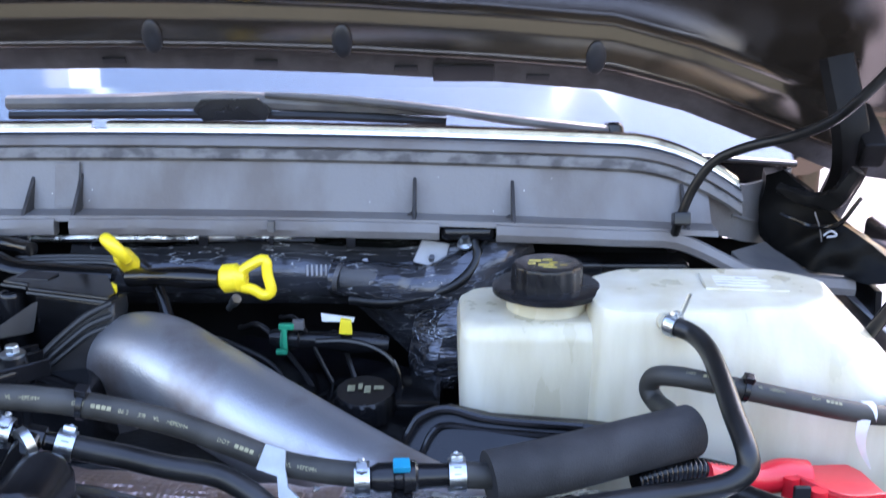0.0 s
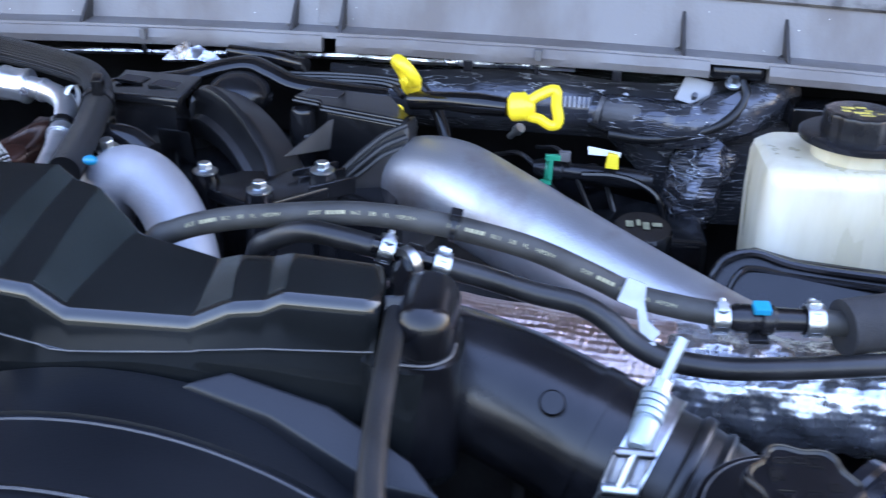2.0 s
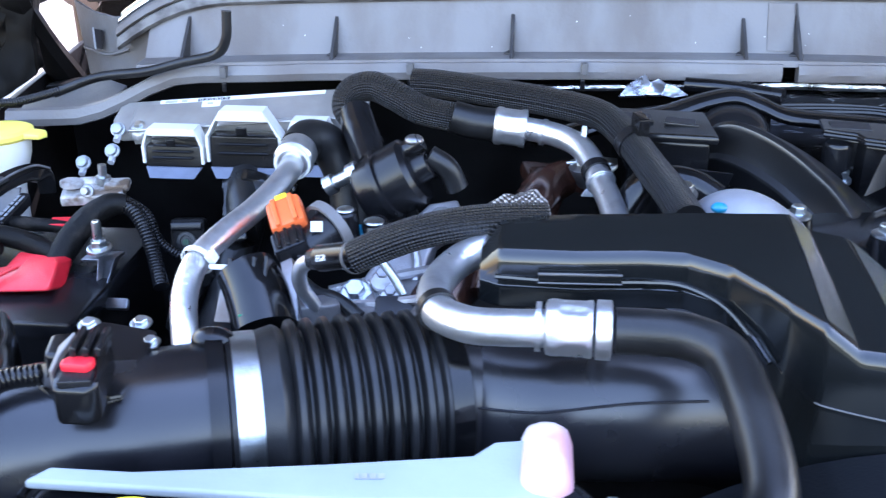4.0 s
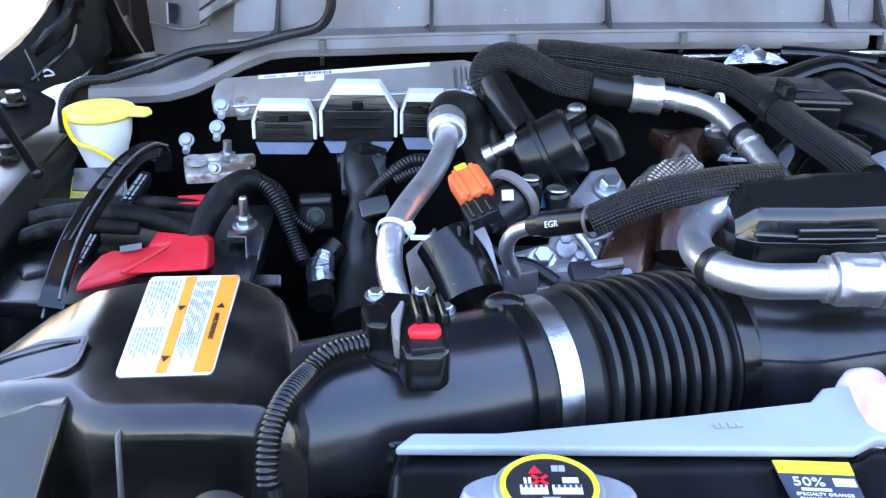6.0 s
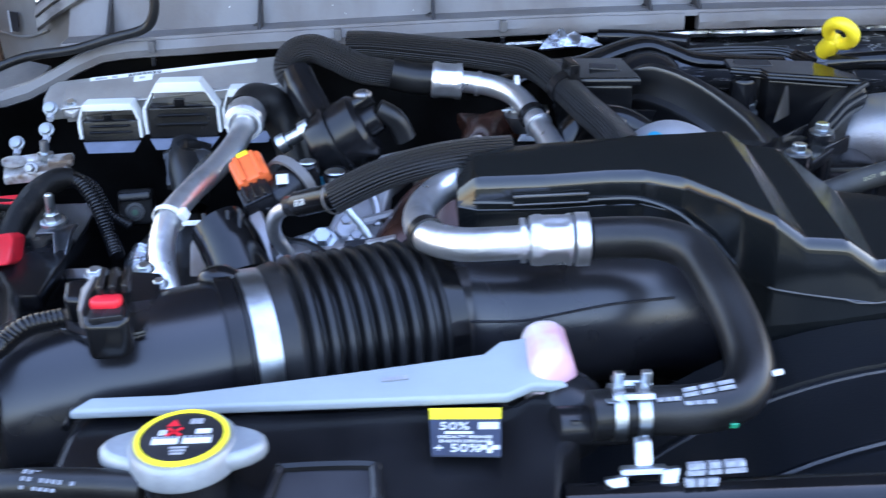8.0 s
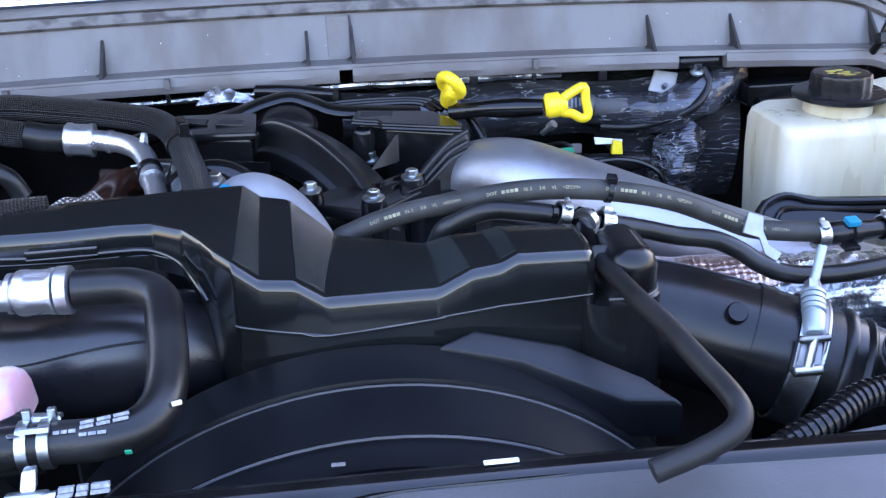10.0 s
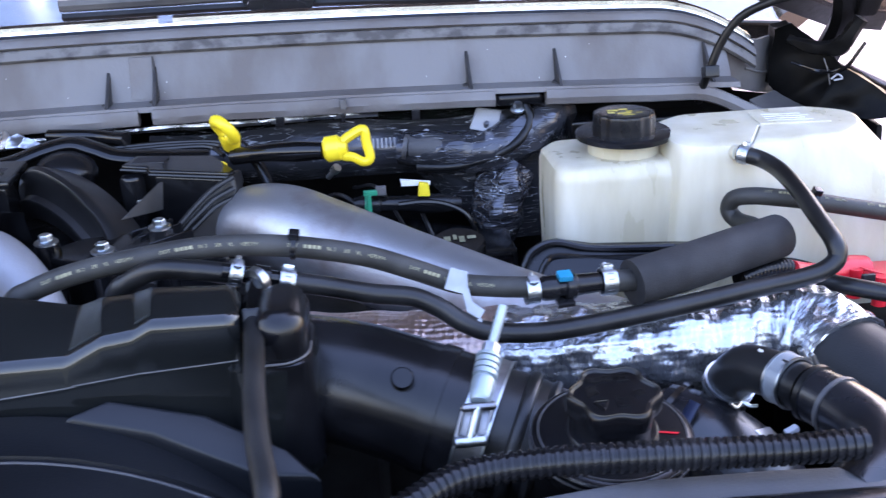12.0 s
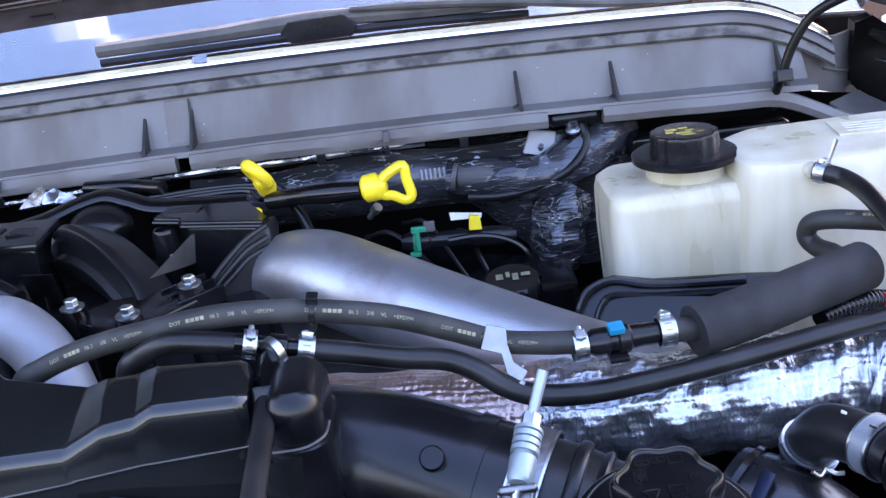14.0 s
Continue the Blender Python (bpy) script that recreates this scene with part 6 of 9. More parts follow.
# ---- cover over the fan side, intake elbow, clamp ----
cover = thing("engine_cover", (-0.48, 0.53, 1.22), "satin black moulded plastic cover with stepped top and thin seam", "engine cover")
# front and back edge of its top, station by station: flat, bend, two drops, low floor, two rises
CF = [(-0.6975, 0.567, 1.3215), (-0.6855, 0.5605, 1.334), (-0.640, 0.5605, 1.334), (-0.600, 0.566, 1.3335), (-0.576, 0.566, 1.333), (-0.553, 0.550, 1.333), (-0.539, 0.528, 1.3325), (-0.5285, 0.508, 1.332), (-0.5140, 0.4875, 1.3305), (-0.4965, 0.4838, 1.3177), (-0.4733, 0.481, 1.3168), (-0.4535, 0.481, 1.3026), (-0.3764, 0.485, 1.301), (-0.353, 0.4865, 1.3124), (-0.3326, 0.488, 1.3145), (-0.3204, 0.488, 1.3210), (-0.2690, 0.490, 1.319), (-0.2645, 0.494, 1.315)]
CB = [(-0.6975, 0.600, 1.3265), (-0.6865, 0.609, 1.339), (-0.640, 0.612, 1.342), (-0.600, 0.6135, 1.343), (-0.576, 0.614, 1.344), (-0.557, 0.614, 1.345), (-0.542, 0.614, 1.345), (-0.530, 0.6138, 1.3455), (-0.5112, 0.6135, 1.346), (-0.4985, 0.611, 1.3368), (-0.4774, 0.602, 1.3362), (-0.4435, 0.583, 1.3120), (-0.378, 0.557, 1.3105), (-0.360, 0.549, 1.3190), (-0.338, 0.546, 1.321), (-0.325, 0.544, 1.3255), (-0.270, 0.539, 1.3245), (-0.2655, 0.535, 1.319)]


def eased(a, b):
    """Two edge lines with each corner turned into a tight round, in step with one another."""
    out = [(Vector(a[0]), Vector(b[0]))]
    for k in range(1, len(a) - 1):
        for e in (-1, 0, 1):
            row = []
            for line in (a, b):
                c, n = Vector(line[k]), Vector(line[k + (e or 1)])
                f = min(0.20, 0.0026 / (Vector(a[k + (e or 1)]) - Vector(a[k])).length)
                if e:
                    row.append(c.lerp(n, f))
                else:
                    row.append(c * 0.5 + c.lerp(Vector(line[k - 1]), f) * 0.25 + c.lerp(n, f) * 0.25)
            out.append(tuple(row))
    return out + [(Vector(a[-1]), Vector(b[-1]))]


SEAM = ((-0.70, -0.556, -0.54, -0.5285, -0.5162, -0.47, -0.43, -0.40, -0.374, -0.33, -0.25), (1.3145, 1.3115, 1.304, 1.2925, 1.2875, 1.2815, 1.274, 1.2775, 1.2834, 1.2868, 1.2895))
rings, seam_line = [], []
for F, B in eased(CF, CB):
    low = float(np.interp(F.x, (-0.556, -0.54, -0.529, -0.52), (1.300, 1.285, 1.235, 1.205)))
    seam = float(np.interp(F.x, *SEAM))
    mid = F.lerp(B, 0.5) + Vector((0, 0, 0.0025))
    rings.append([(B.x, B.y, low), (B.x, B.y, B.z - 0.007), (B.x, B.y - 0.0018, B.z - 0.002), (B.x, B.y - 0.006, B.z), tuple(mid), (F.x, F.y + 0.0125, F.z + 0.0030), (F.x, F.y + 0.0075, F.z + 0.0024), (F.x, F.y + 0.0036, F.z + 0.0008), (F.x, F.y + 0.0010, F.z - 0.0024), (F.x, F.y - 0.0006, F.z - 0.0070), (F.x, F.y - 0.0022, seam + 0.0006), (F.x, F.y - 0.0028, seam), (F.x, F.y - 0.0028, seam - 0.002), (F.x, F.y - 0.0022, seam - 0.003), (F.x, F.y - 0.0016, low), (F.x, F.y + 0.012, low)])
    if F.x > -0.518:
        seam_line.append((F.x, F.y - 0.0027, seam + 0.0002))
shell = part("shell", loft(rings), COVER, cover)
# thin paler skins paint the reflected stripes on the four slopes
for k in (8, 10, 12, 14):
    rings = []
    for f in (0.04, 0.5, 0.96):
        F, B = Vector(CF[k]).lerp(Vector(CF[k + 1]), f), Vector(CB[k]).lerp(Vector(CB[k + 1]), f)
        over = [F + Vector((0, 0.0085, 0.0025)), F + Vector((0, 0.0125, 0.0030)), F.lerp(B, 0.5) + Vector((0, 0, 0.0025)), B + Vector((0, -0.006, 0)), B + Vector((0, -0.0025, -0.0016))]
        rings.append([q + Vector((0, 0, 0.0005)) for q in over] + [q - Vector((0, 0, 0.0012)) for q in reversed(over)])
    part("sheen_facet", loft(rings), FACET_SHEEN, cover, "slope with a pale reflection put in its colour")
part("seam_lip", tube(seam_line[::2], 0.0005, 6, 3), FADED_DARK, cover, "thin pale seam")
part("lower_rim", tube([(-0.688, 0.559, 1.3195), (-0.640, 0.557, 1.3185), (-0.600, 0.5625, 1.3175), (-0.577, 0.5625, 1.316), (-0.557, 0.5475, 1.3125), (-0.545, 0.528, 1.306), (-0.535, 0.511, 1.296)], 0.0018, 8, 6), COVER, cover)
slot = part("clip_slot", box((0.049, 0.005, 0.0062), pose(-0.638, 0.5565, 1.3215, 0, 0, 2), 0.0012), COVER, cover)
for z in (1.3248, 1.3190):
    part("slot_edge", tube([(-0.6625, 0.5535, z), (-0.6135, 0.5552, z)], 0.0007, 6), FADED_DARK, slot)
for x, y in ((-0.470, 0.4985), (-0.362, 0.4985)):
    part("gate_mark", turned((x, y, 1.3175 if x < -0.4 else 1.3105), (x, y, 1.33), [(0, 0.0016), (0.0008, 0.0012)], 10), DUSTY, cover)
part("end_boss", loft([rounded(-0.256 - w, -0.219 + w, 0.478 - w, 0.548 + w, z, 0.017 + min(0.0, w)) for z, w in ((1.21, 0.004), (1.287, 0.002), (1.289, 0.0), (1.308, 0.0), (1.316, -0.004), (1.3205, -0.010), (1.321, -0.014))]), BLACK, cover)
part("boss_seam", tube([(-0.258, 0.478, 1.2885), (-0.248, 0.4765, 1.2890), (-0.232, 0.4770, 1.2895), (-0.221, 0.486, 1.2905), (-0.2185, 0.500, 1.2920)], 0.0009, 6), FADED_DARK, cover)
part("lower_wall", loft([rounded(-0.280, -0.214, 0.474, 0.545, z, 0.03) for z in (1.20, 1.280, 1.284)]), COVER, cover)

inlet = thing("intake_elbow", (-0.16, 0.51, 1.16), "satin black turbo intake elbow with a moulded button", "intake elbow")
IN = [(-0.285, 0.562, 1.240), (-0.235, 0.549, 1.243), (-0.185, 0.532, 1.236), (-0.135, 0.512, 1.223), (-0.095, 0.496, 1.212), (-0.055, 0.482, 1.203)]
part("elbow", tube(IN[:5], [0.042, 0.044, 0.046, 0.0465, 0.047], 40, 10), BLACK, inlet)
part("button", turned((-0.1589, 0.4885, 1.2625), (-0.1597, 0.465, 1.286), [(0, 0.0080), (0.0045, 0.0080), (0.0058, 0.0070), (0.0060, 0.0)], 28), BLACK, inlet)
ax = (Vector(IN[4]) - Vector(IN[3])).normalized()
part("lip_ring", ring(Vector(IN[3]), ax, 0.046, 0.012, 0.002, 44), BLACK, inlet)
tb = thing("tee_bolt_clamp", IN[4], "bright steel spring-loaded tee-bolt clamp", "clamp")
C = Vector(IN[3]).lerp(Vector(IN[4]), 0.77)
part("band", ring(C, ax, 0.0485, 0.0195, 0.0012, 48), STEEL, tb)
for q in (-0.0098, 0.0098):
    part("band_edge", ring(C + ax * q, ax, 0.0490, 0.0016, 0.0014, 48), ZINC, tb, "bright rolled edge")
TB = [(-0.084, 0.514, 1.300), (-0.096, 0.499, 1.2743), (-0.1105, 0.461, 1.2524), (-0.1180, 0.452, 1.2321)]
part("rod", tube(TB[:2], 0.0036, 12), PALE_ZINC, tb)
part("nut", turned(TB[1], TB[2], [(-0.004, 0.0062), (0.005, 0.0062)], 6), ZINC, tb)
td = (Vector(TB[2]) - Vector(TB[1])).normalized()
part("spring_seat", turned(TB[1], TB[2], [(0.005, 0.0060), (0.006, 0.0090), (0.0085, 0.0092), (0.009, 0.0070)], 20), PALE_ZINC, tb)
for k in range(3):
    part("spring_coil", ring(Vector(TB[1]) + td * (0.0115 + 0.0048 * k), td, 0.0068, 0.0034, 0.0020, 20), PALE_ZINC, tb)
part("sleeve", turned(TB[1], TB[2], [(0.006, 0.0066), (0.024, 0.0066), (0.0255, 0.0082), (0.028, 0.0084), (0.040, 0.0078), (0.0425, 0.0060)], 20), PALE_ZINC, tb)
part("trunnion", turned(Vector(TB[2]) - Vector((0.0120, 0, 0)), Vector(TB[2]) + Vector((0.0120, 0, 0)), [(0, 0.0015), (0.0015, 0.0030), (0.0225, 0.0030), (0.024, 0.0015)], 14), STEEL, tb)
for e in (-1, 1):
    part("bridge_rail", slab([Vector(q) + Vector((e * dx, 0, 0)) for q, dx in ((TB[2], 0.0085), (TB[2], 0.0118), (TB[3], 0.0118), (TB[3], 0.0088))], (0, 0.005, -0.003), 0.001), STEEL, tb)
part("bridge_floor", slab([Vector(q) + Vector((dx, 0.005, -0.004)) for q, dx in ((TB[2], -0.0100), (TB[2], 0.0100), (TB[3], 0.0100), (TB[3], -0.0100))], (0, 0.002, -0.001), 0.0005), STEEL, tb)
part("tee_head", turned(Vector(TB[3]) - Vector((0.0115, 0, 0)), Vector(TB[3]) + Vector((0.0115, 0, 0)), [(0, 0.0020), (0.0015, 0.0040), (0.0215, 0.0040), (0.023, 0.0020)], 14), ZINC, tb)
part("stem", tube([TB[2], TB[3]], 0.0034, 10), ZINC, tb)
part("orange_mark", box((0.004, 0.002, 0.004), pose(-0.1006, 0.472, 1.2581), 0.0005), ORANGE, tb)
coup = thing("rubber_coupling", IN[5], "ribbed black rubber coupling at the turbo inlet", "coupling")
part("boot", turned(Vector(IN[4]), Vector(IN[4]) + ax, [(-0.004, 0.045), (0.012, 0.0455), (0.026, 0.0445), (0.038, 0.043), (0.07, 0.040)], 40), RUBBER, coup)
for q, w, r in ((0.0125, 0.0105, 0.0490), (0.0300, 0.0075, 0.0468)):
    part("bead", turned(Vector(IN[4]) + ax * q, Vector(IN[4]) + ax, [(0, 0.044), (0.002, r - 0.001), (0.004, r), (w - 0.003, r), (w - 0.001, r - 0.0012), (w, 0.044)], 40), RUBBER, coup, "raised rubber bead")

# ---- fan shroud and front edge ----
shroud = thing("fan_shroud", (-0.43, 0.41, 0.9), "round satin black plastic fan shroud with thin rims", "fan shroud")


def arc(section, a0, a1, R0=0.0, n=48, cx=-0.43, cz=1.0):
    rings = []
    for k in range(n + 1):
        a = radians(a0 + (a1 - a0) * k / n)
        rings.append([(cx + (R0 + r) * math.cos(a), y, cz + (R0 + r) * math.sin(a)) for y, r in section])
    return loft(rings)


part("barrel", arc([(0.476, 0.262), (0.476, 0.2695), (0.430, 0.2695), (0.4293, 0.2668), (0.372, 0.2658), (0.3713, 0.2628), (0.345, 0.261), (0.345, 0.24), (0.44, 0.24)], 5, 175), SHROUD, shroud)
part("rim", arc([(0.427, 0.2664), (0.4262, 0.2678), (0.4255, 0.2678), (0.425, 0.2664)], 5, 175), SHIELD, shroud)
part("rim", arc([(0.370, 0.2652), (0.3692, 0.2664), (0.3685, 0.2664), (0.368, 0.2652)], 5, 175), SHIELD, shroud)
part("apron", slab([(-0.382, 0.470, 1.268), (-0.353, 0.482, 1.273), (-0.290, 0.475, 1.259), (-0.238, 0.455, 1.238), (-0.215, 0.430, 1.230), (-0.255, 0.440, 1.228), (-0.324, 0.460, 1.255)], 0.03, 0.004), SHROUD, shroud)
part("wall", slab([(-0.80, 0.345, 1.20), (0.05, 0.345, 1.20), (0.05, 0.345, 0.8), (-0.80, 0.345, 0.8)], (0, 0.015, 0), 0.004), SHROUD, shroud)
beam = thing("upper_support", (-0.3, 0.33, 1.2), "dark painted upper radiator support bar with chipped paint", "support bar")
part("bar", tube([(-0.66, 0.338, 1.249), (-0.45, 0.330, 1.253), (-0.25, 0.322, 1.256), (-0.05, 0.316, 1.254), (0.16, 0.312, 1.25)], 0.014, 16), GLOSSY, beam)
part("chip", box((0.020, 0.004, 0.001), pose(*(-0.363, 0.328, 1.270)), 0.0004), PAPER, beam, "pale paint chip")
part("chip", box((0.008, 0.003, 0.001), pose(*(-0.453, 0.343, 1.268)), 0.0004), FADED, beam)
shield = thing("front_shield", (-0.2, 0.2, 1.2), "matt grey textured plastic shield along the front edge", "plastic shield")
SH = [(-0.469, 0.311, 1.262), (-0.422, 0.319, 1.264), (-0.342, 0.316, 1.266), (-0.262, 0.317, 1.266)] + [(-0.041, 0.348, 1.264), (0.042, 0.345, 1.264), (0.107, 0.339, 1.264), (0.148, 0.336, 1.264), (0.150, 0.331, 1.262)]
part("panel", slab(SH + [(0.16, 0.10, 1.245), (-0.5, 0.10, 1.245)], 0.01, 0.003), SHIELD, shield)
part("edge_lip", tube([Vector(q) + Vector((0, 0.001, -0.002)) for q in SH[:4]], 0.0022, 6, 4), DUSTY, shield, "worn folded edge")
solid("radiator", box((0.90, 0.05, 0.55), pose(-0.42, 0.28, 0.94), 0.006), BLACK, "black radiator core below the front support", "radiator", kind="structure")

# ---- air box, intake tube and bellows ----
air = thing("air_box", (-1.07, 0.45, 1.0), "dusty satin black air filter box with a warning label", "air box")
#     x       front  back   top
AB = [(-1.178, 0.428, 0.436, 1.255), (-1.170, 0.428, 0.444, 1.264), (-1.160, 0.428, 0.452, 1.2705), (-1.145, 0.427, 0.464, 1.2755), (-1.128, 0.424, 0.485, 1.2835), (-1.106, 0.4165, 0.522, 1.2905), (-1.086, 0.4115, 0.543, 1.2950), (-1.0695, 0.4095, 0.547, 1.2965), (-1.056, 0.396, 0.550, 1.297), (-1.044, 0.396, 0.552, 1.297), (-1.004, 0.397, 0.554, 1.297), (-0.986, 0.397, 0.543, 1.2965), (-0.974, 0.398, 0.524, 1.295), (-0.964, 0.399, 0.497, 1.291), (-0.956, 0.401, 0.462, 1.283), (-0.951, 0.405, 0.440, 1.27)]
rings = []
for x, f, b, z in AB:
    r = min(0.017, (b - f) * 0.3)
    prof = [(b, 1.08), (b, z - r), (b - 0.3 * r, z - 0.3 * r), (b - r, z), ((f + b) / 2, z + 0.0008), (f + r, z), (f + 0.55 * r, z - 0.12 * r), (f + 0.12 * r, z - 0.55 * r), (f, z - r), (f - 0.004, 1.08)]
    rings.append([(x, y, q) for y, q in prof])
part("upper_shell", loft(rings), SHELL, air)
part("corner_pod", slab([(-1.0665, 0.4095, 1.2955), (-1.080, 0.4115, 1.2925), (-1.0950, 0.4175, 1.2865), (-1.1160, 0.4225, 1.2785), (-1.150, 0.426, 1.268), (-1.185, 0.330, 1.17), (-1.102, 0.322, 1.17), (-1.0790, 0.371, 1.2540), (-1.0700, 0.3985, 1.2830)], (0, 0.045, -0.006), 0.0035, 3), DUSTED, air)
PN = [(-1.150, 0.436, 1.2800), (-1.1214, 0.4551, 1.2925), (-1.096, 0.4645, 1.2990), (-1.0745, 0.4665, 1.3005), (-1.0725, 0.4640, 1.3005), (-1.0712, 0.4450, 1.3000), (-1.0729, 0.4390, 1.2992), (-1.0785, 0.4345, 1.2980), (-1.0964, 0.4345, 1.2930), (-1.1153, 0.4345, 1.2870), (-1.150, 0.432, 1.2780)]
part("raised_panel", slab(PN, 0.006, 0.0012, 2), SHELL, air)
# the edge's bright line is a pale tube, as is the rib below
part("panel_edge", tube([Vector(q) + Vector((0, 0, -0.0006)) for q in PN[4:10]], 0.0009, 6), EDGE_HIGHLIGHT, air, "painted highlight along the edge of the raised panel")
part("panel_groove", tube([(-1.0755, 0.4600, 1.3003), (-1.096, 0.4585, 1.2988), (-1.1214, 0.4500, 1.2923), (-1.145, 0.437, 1.282)], 0.0016, 6, flat=0.4), INK_AND_SHADE, air, "dark groove in the raised panel")
part("front_rib", slab([(-1.0400, 0.3925, 1.2880), (-1.0385, 0.3925, 1.2880), (-1.0430, 0.3860, 1.20), (-1.0450, 0.3860, 1.20)], (0, 0.02, 0), 0.0005, 1), EDGE_HIGHLIGHT, air)
LB = [Vector(q) for q in [(-1.058, 0.540, 1.298), (-1.004, 0.543, 1.298), (-1.000, 0.432, 1.298), (-1.049, 0.429, 1.298)]]
label = part("warning_label", slab([q for k in range(4) for q in (LB[k].lerp(LB[k - 1], 0.05), LB[k].lerp(LB[k - 1], 0.015).lerp(LB[(k + 1) % 4], 0.015), LB[k].lerp(LB[(k + 1) % 4], 0.05))], 0.001, 0.0003), PAPER, air, "white and orange warning label in small print")


def on_label(u, v):
    return LB[0].lerp(LB[1], u).lerp(LB[3].lerp(LB[2], u), v) + Vector((0, 0, 0.0007))


for u0, u1, m in ((0.79, 0.985, LABEL_ORANGE), (0.41, 0.52, LABEL_ORANGE)):
    part("band", slab([on_label(u0, 0.02), on_label(u1, 0.02), on_label(u1, 0.985), on_label(u0, 0.985)], 0.0008, 0), m, label, "orange band")
for k in range(9):
    for u0, u1, v0, v1 in ((0.045 + 0.038 * k, 0.058 + 0.038 * k, 0.06, 0.34 + 0.05 * (k % 4)), (0.045 + 0.038 * k, 0.058 + 0.038 * k, 0.56, 0.80 + 0.03 * (k % 3)), (0.545 + 0.025 * k, 0.555 + 0.025 * k, 0.07, 0.55 + 0.04 * (k % 5)), (0.545 + 0.025 * k, 0.555 + 0.025 * k, 0.62, 0.78 + 0.03 * (k % 4))):
        for w in range(5):
            w0, w1 = v0 + (v1 - v0) * 0.2 * w, v0 + (v1 - v0) * (0.2 * w + 0.11 + 0.02 * ((k + w) % 4))
            part("print_bar", slab([on_label(u0, w0), on_label(u0 + 0.6 * (u1 - u0), w0), on_label(u0 + 0.6 * (u1 - u0), w1), on_label(u0, w1)], 0.0008, 0), GREY_INK, label)
ldown = (on_label(0.88, 1) - on_label(0.88, 0)).normalized()
part("print", lettering("AVERTISSEMENT", 0.0040, facing(on_label(0.845, 0.44) + Vector((0, 0, 0.0003)), ldown, on_label(1, 0.5) - on_label(0, 0.5)), 0.0002), INK_AND_SHADE, label, "printed heading")
for v in (0.38, 0.87):
    q = on_label(0.46, v)
    part("sign", slab([q + Vector((-0.0022, 0.0025, 0.0004)), q + Vector((0.0022, 0.0025, 0.0004)), q + Vector((0, -0.003, 0.0004))], 0.0005, 0), INK_AND_SHADE, label)
q = on_label(0.885, 0.36)
part("sign", slab([q + Vector((-0.0022, -0.0025, 0.0004)), q + Vector((0.0022, -0.0025, 0.0004)), q + Vector((0, 0.003, 0.0004))], 0.0005, 0), INK_AND_SHADE, label)

intake = thing("intake_tube", (-0.85, 0.49, 1.19), "smooth black air intake tube with a bright band clamp", "intake tube")
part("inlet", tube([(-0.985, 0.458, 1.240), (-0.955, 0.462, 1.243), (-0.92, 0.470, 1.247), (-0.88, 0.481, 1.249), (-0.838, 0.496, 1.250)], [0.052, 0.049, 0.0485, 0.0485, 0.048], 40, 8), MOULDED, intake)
BD = (Vector((-0.76, 0.525, 1.246)) - Vector((-0.84, 0.495, 1.250))).normalized()
K0 = Vector((-0.838, 0.496, 1.250))
part("shoulder", ring(K0 - BD * 0.006, BD, 0.047, 0.010, 0.005, 44), BLACK, intake)
part("band_clamp", ring(K0 + BD * 0.010, BD, 0.0505, 0.014, 0.0012, 48), ZINC, intake, "bright steel band clamp")
part("clamp_lug", dome(K0 - BD * 0.004 + Vector((-0.004, 0.012, 0.047)), (0.013, 0.010, 0.008)), BLACK, intake)
BP = [(0, 0.050), (0.016, 0.0505), (0.020, 0.052), (0.028, 0.054), (0.030, 0.053)]
for k in range(8):
    s = 0.034 + 0.0101 * k
    BP += [(s, 0.0500), (s + 0.0022, 0.0558), (s + 0.0052, 0.0565), (s + 0.0074, 0.0535), (s + 0.0090, 0.0496)]
BP += [(0.117, 0.050), (0.119, 0.054), (0.127, 0.054), (0.129, 0.049), (0.136, 0.049)]
bel = thing("bellows", K0, "black rubber intake bellows with deep ribs", "bellows")
part("cuff", turned(K0, K0 + BD, BP[:5] + [(0.034, 0.0500)], 48), RUBBER, bel)
part("core", turned(K0 + BD * 0.030, K0 + BD, [(0, 0.0495), (0.088, 0.0495)], 48), RUBBER, bel)
for k in range(8):
    part("rib", turned(K0, K0 + BD, BP[5 + 5 * k:10 + 5 * k], 48), RUBBER, bel)
part("cuff", turned(K0, K0 + BD, BP[45:], 48), RUBBER, bel)
K1 = K0 + BD * 0.133
TP = [K1, K1 + BD * 0.02, Vector((-0.66, 0.541, 1.243)), Vector((-0.605, 0.541, 1.246)), Vector((-0.560, 0.552, 1.238)), Vector((-0.52, 0.57, 1.215))]
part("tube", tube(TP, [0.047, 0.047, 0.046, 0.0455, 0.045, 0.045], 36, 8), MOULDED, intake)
SL = []
for k in range(9):
    a, t = along(TP, 0.06 + 0.075 * k)
    d = Vector((0, -0.9, 0.32 + 0.045 * k))
    d = (d - t * d.dot(t)).normalized()
    SL.append(a + d * 0.0468)
part("seam_line", tube(SL, 0.0009, 6), INK_AND_SHADE, intake)
part("collar", ring(K1 - BD * 0.006, BD, 0.047, 0.012, 0.0085, 44), GLOSSY, intake)
part("latch", box((0.014, 0.012, 0.03), pose(K1.x - 0.003, K1.y - 0.044, K1.z - 0.018, -35, 0, 20), 0.002), GLOSSY, intake)
maf = thing("air_flow_sensor", (-0.900, 0.470, 1.301), "black air flow sensor with a red locked plug", "sensor")
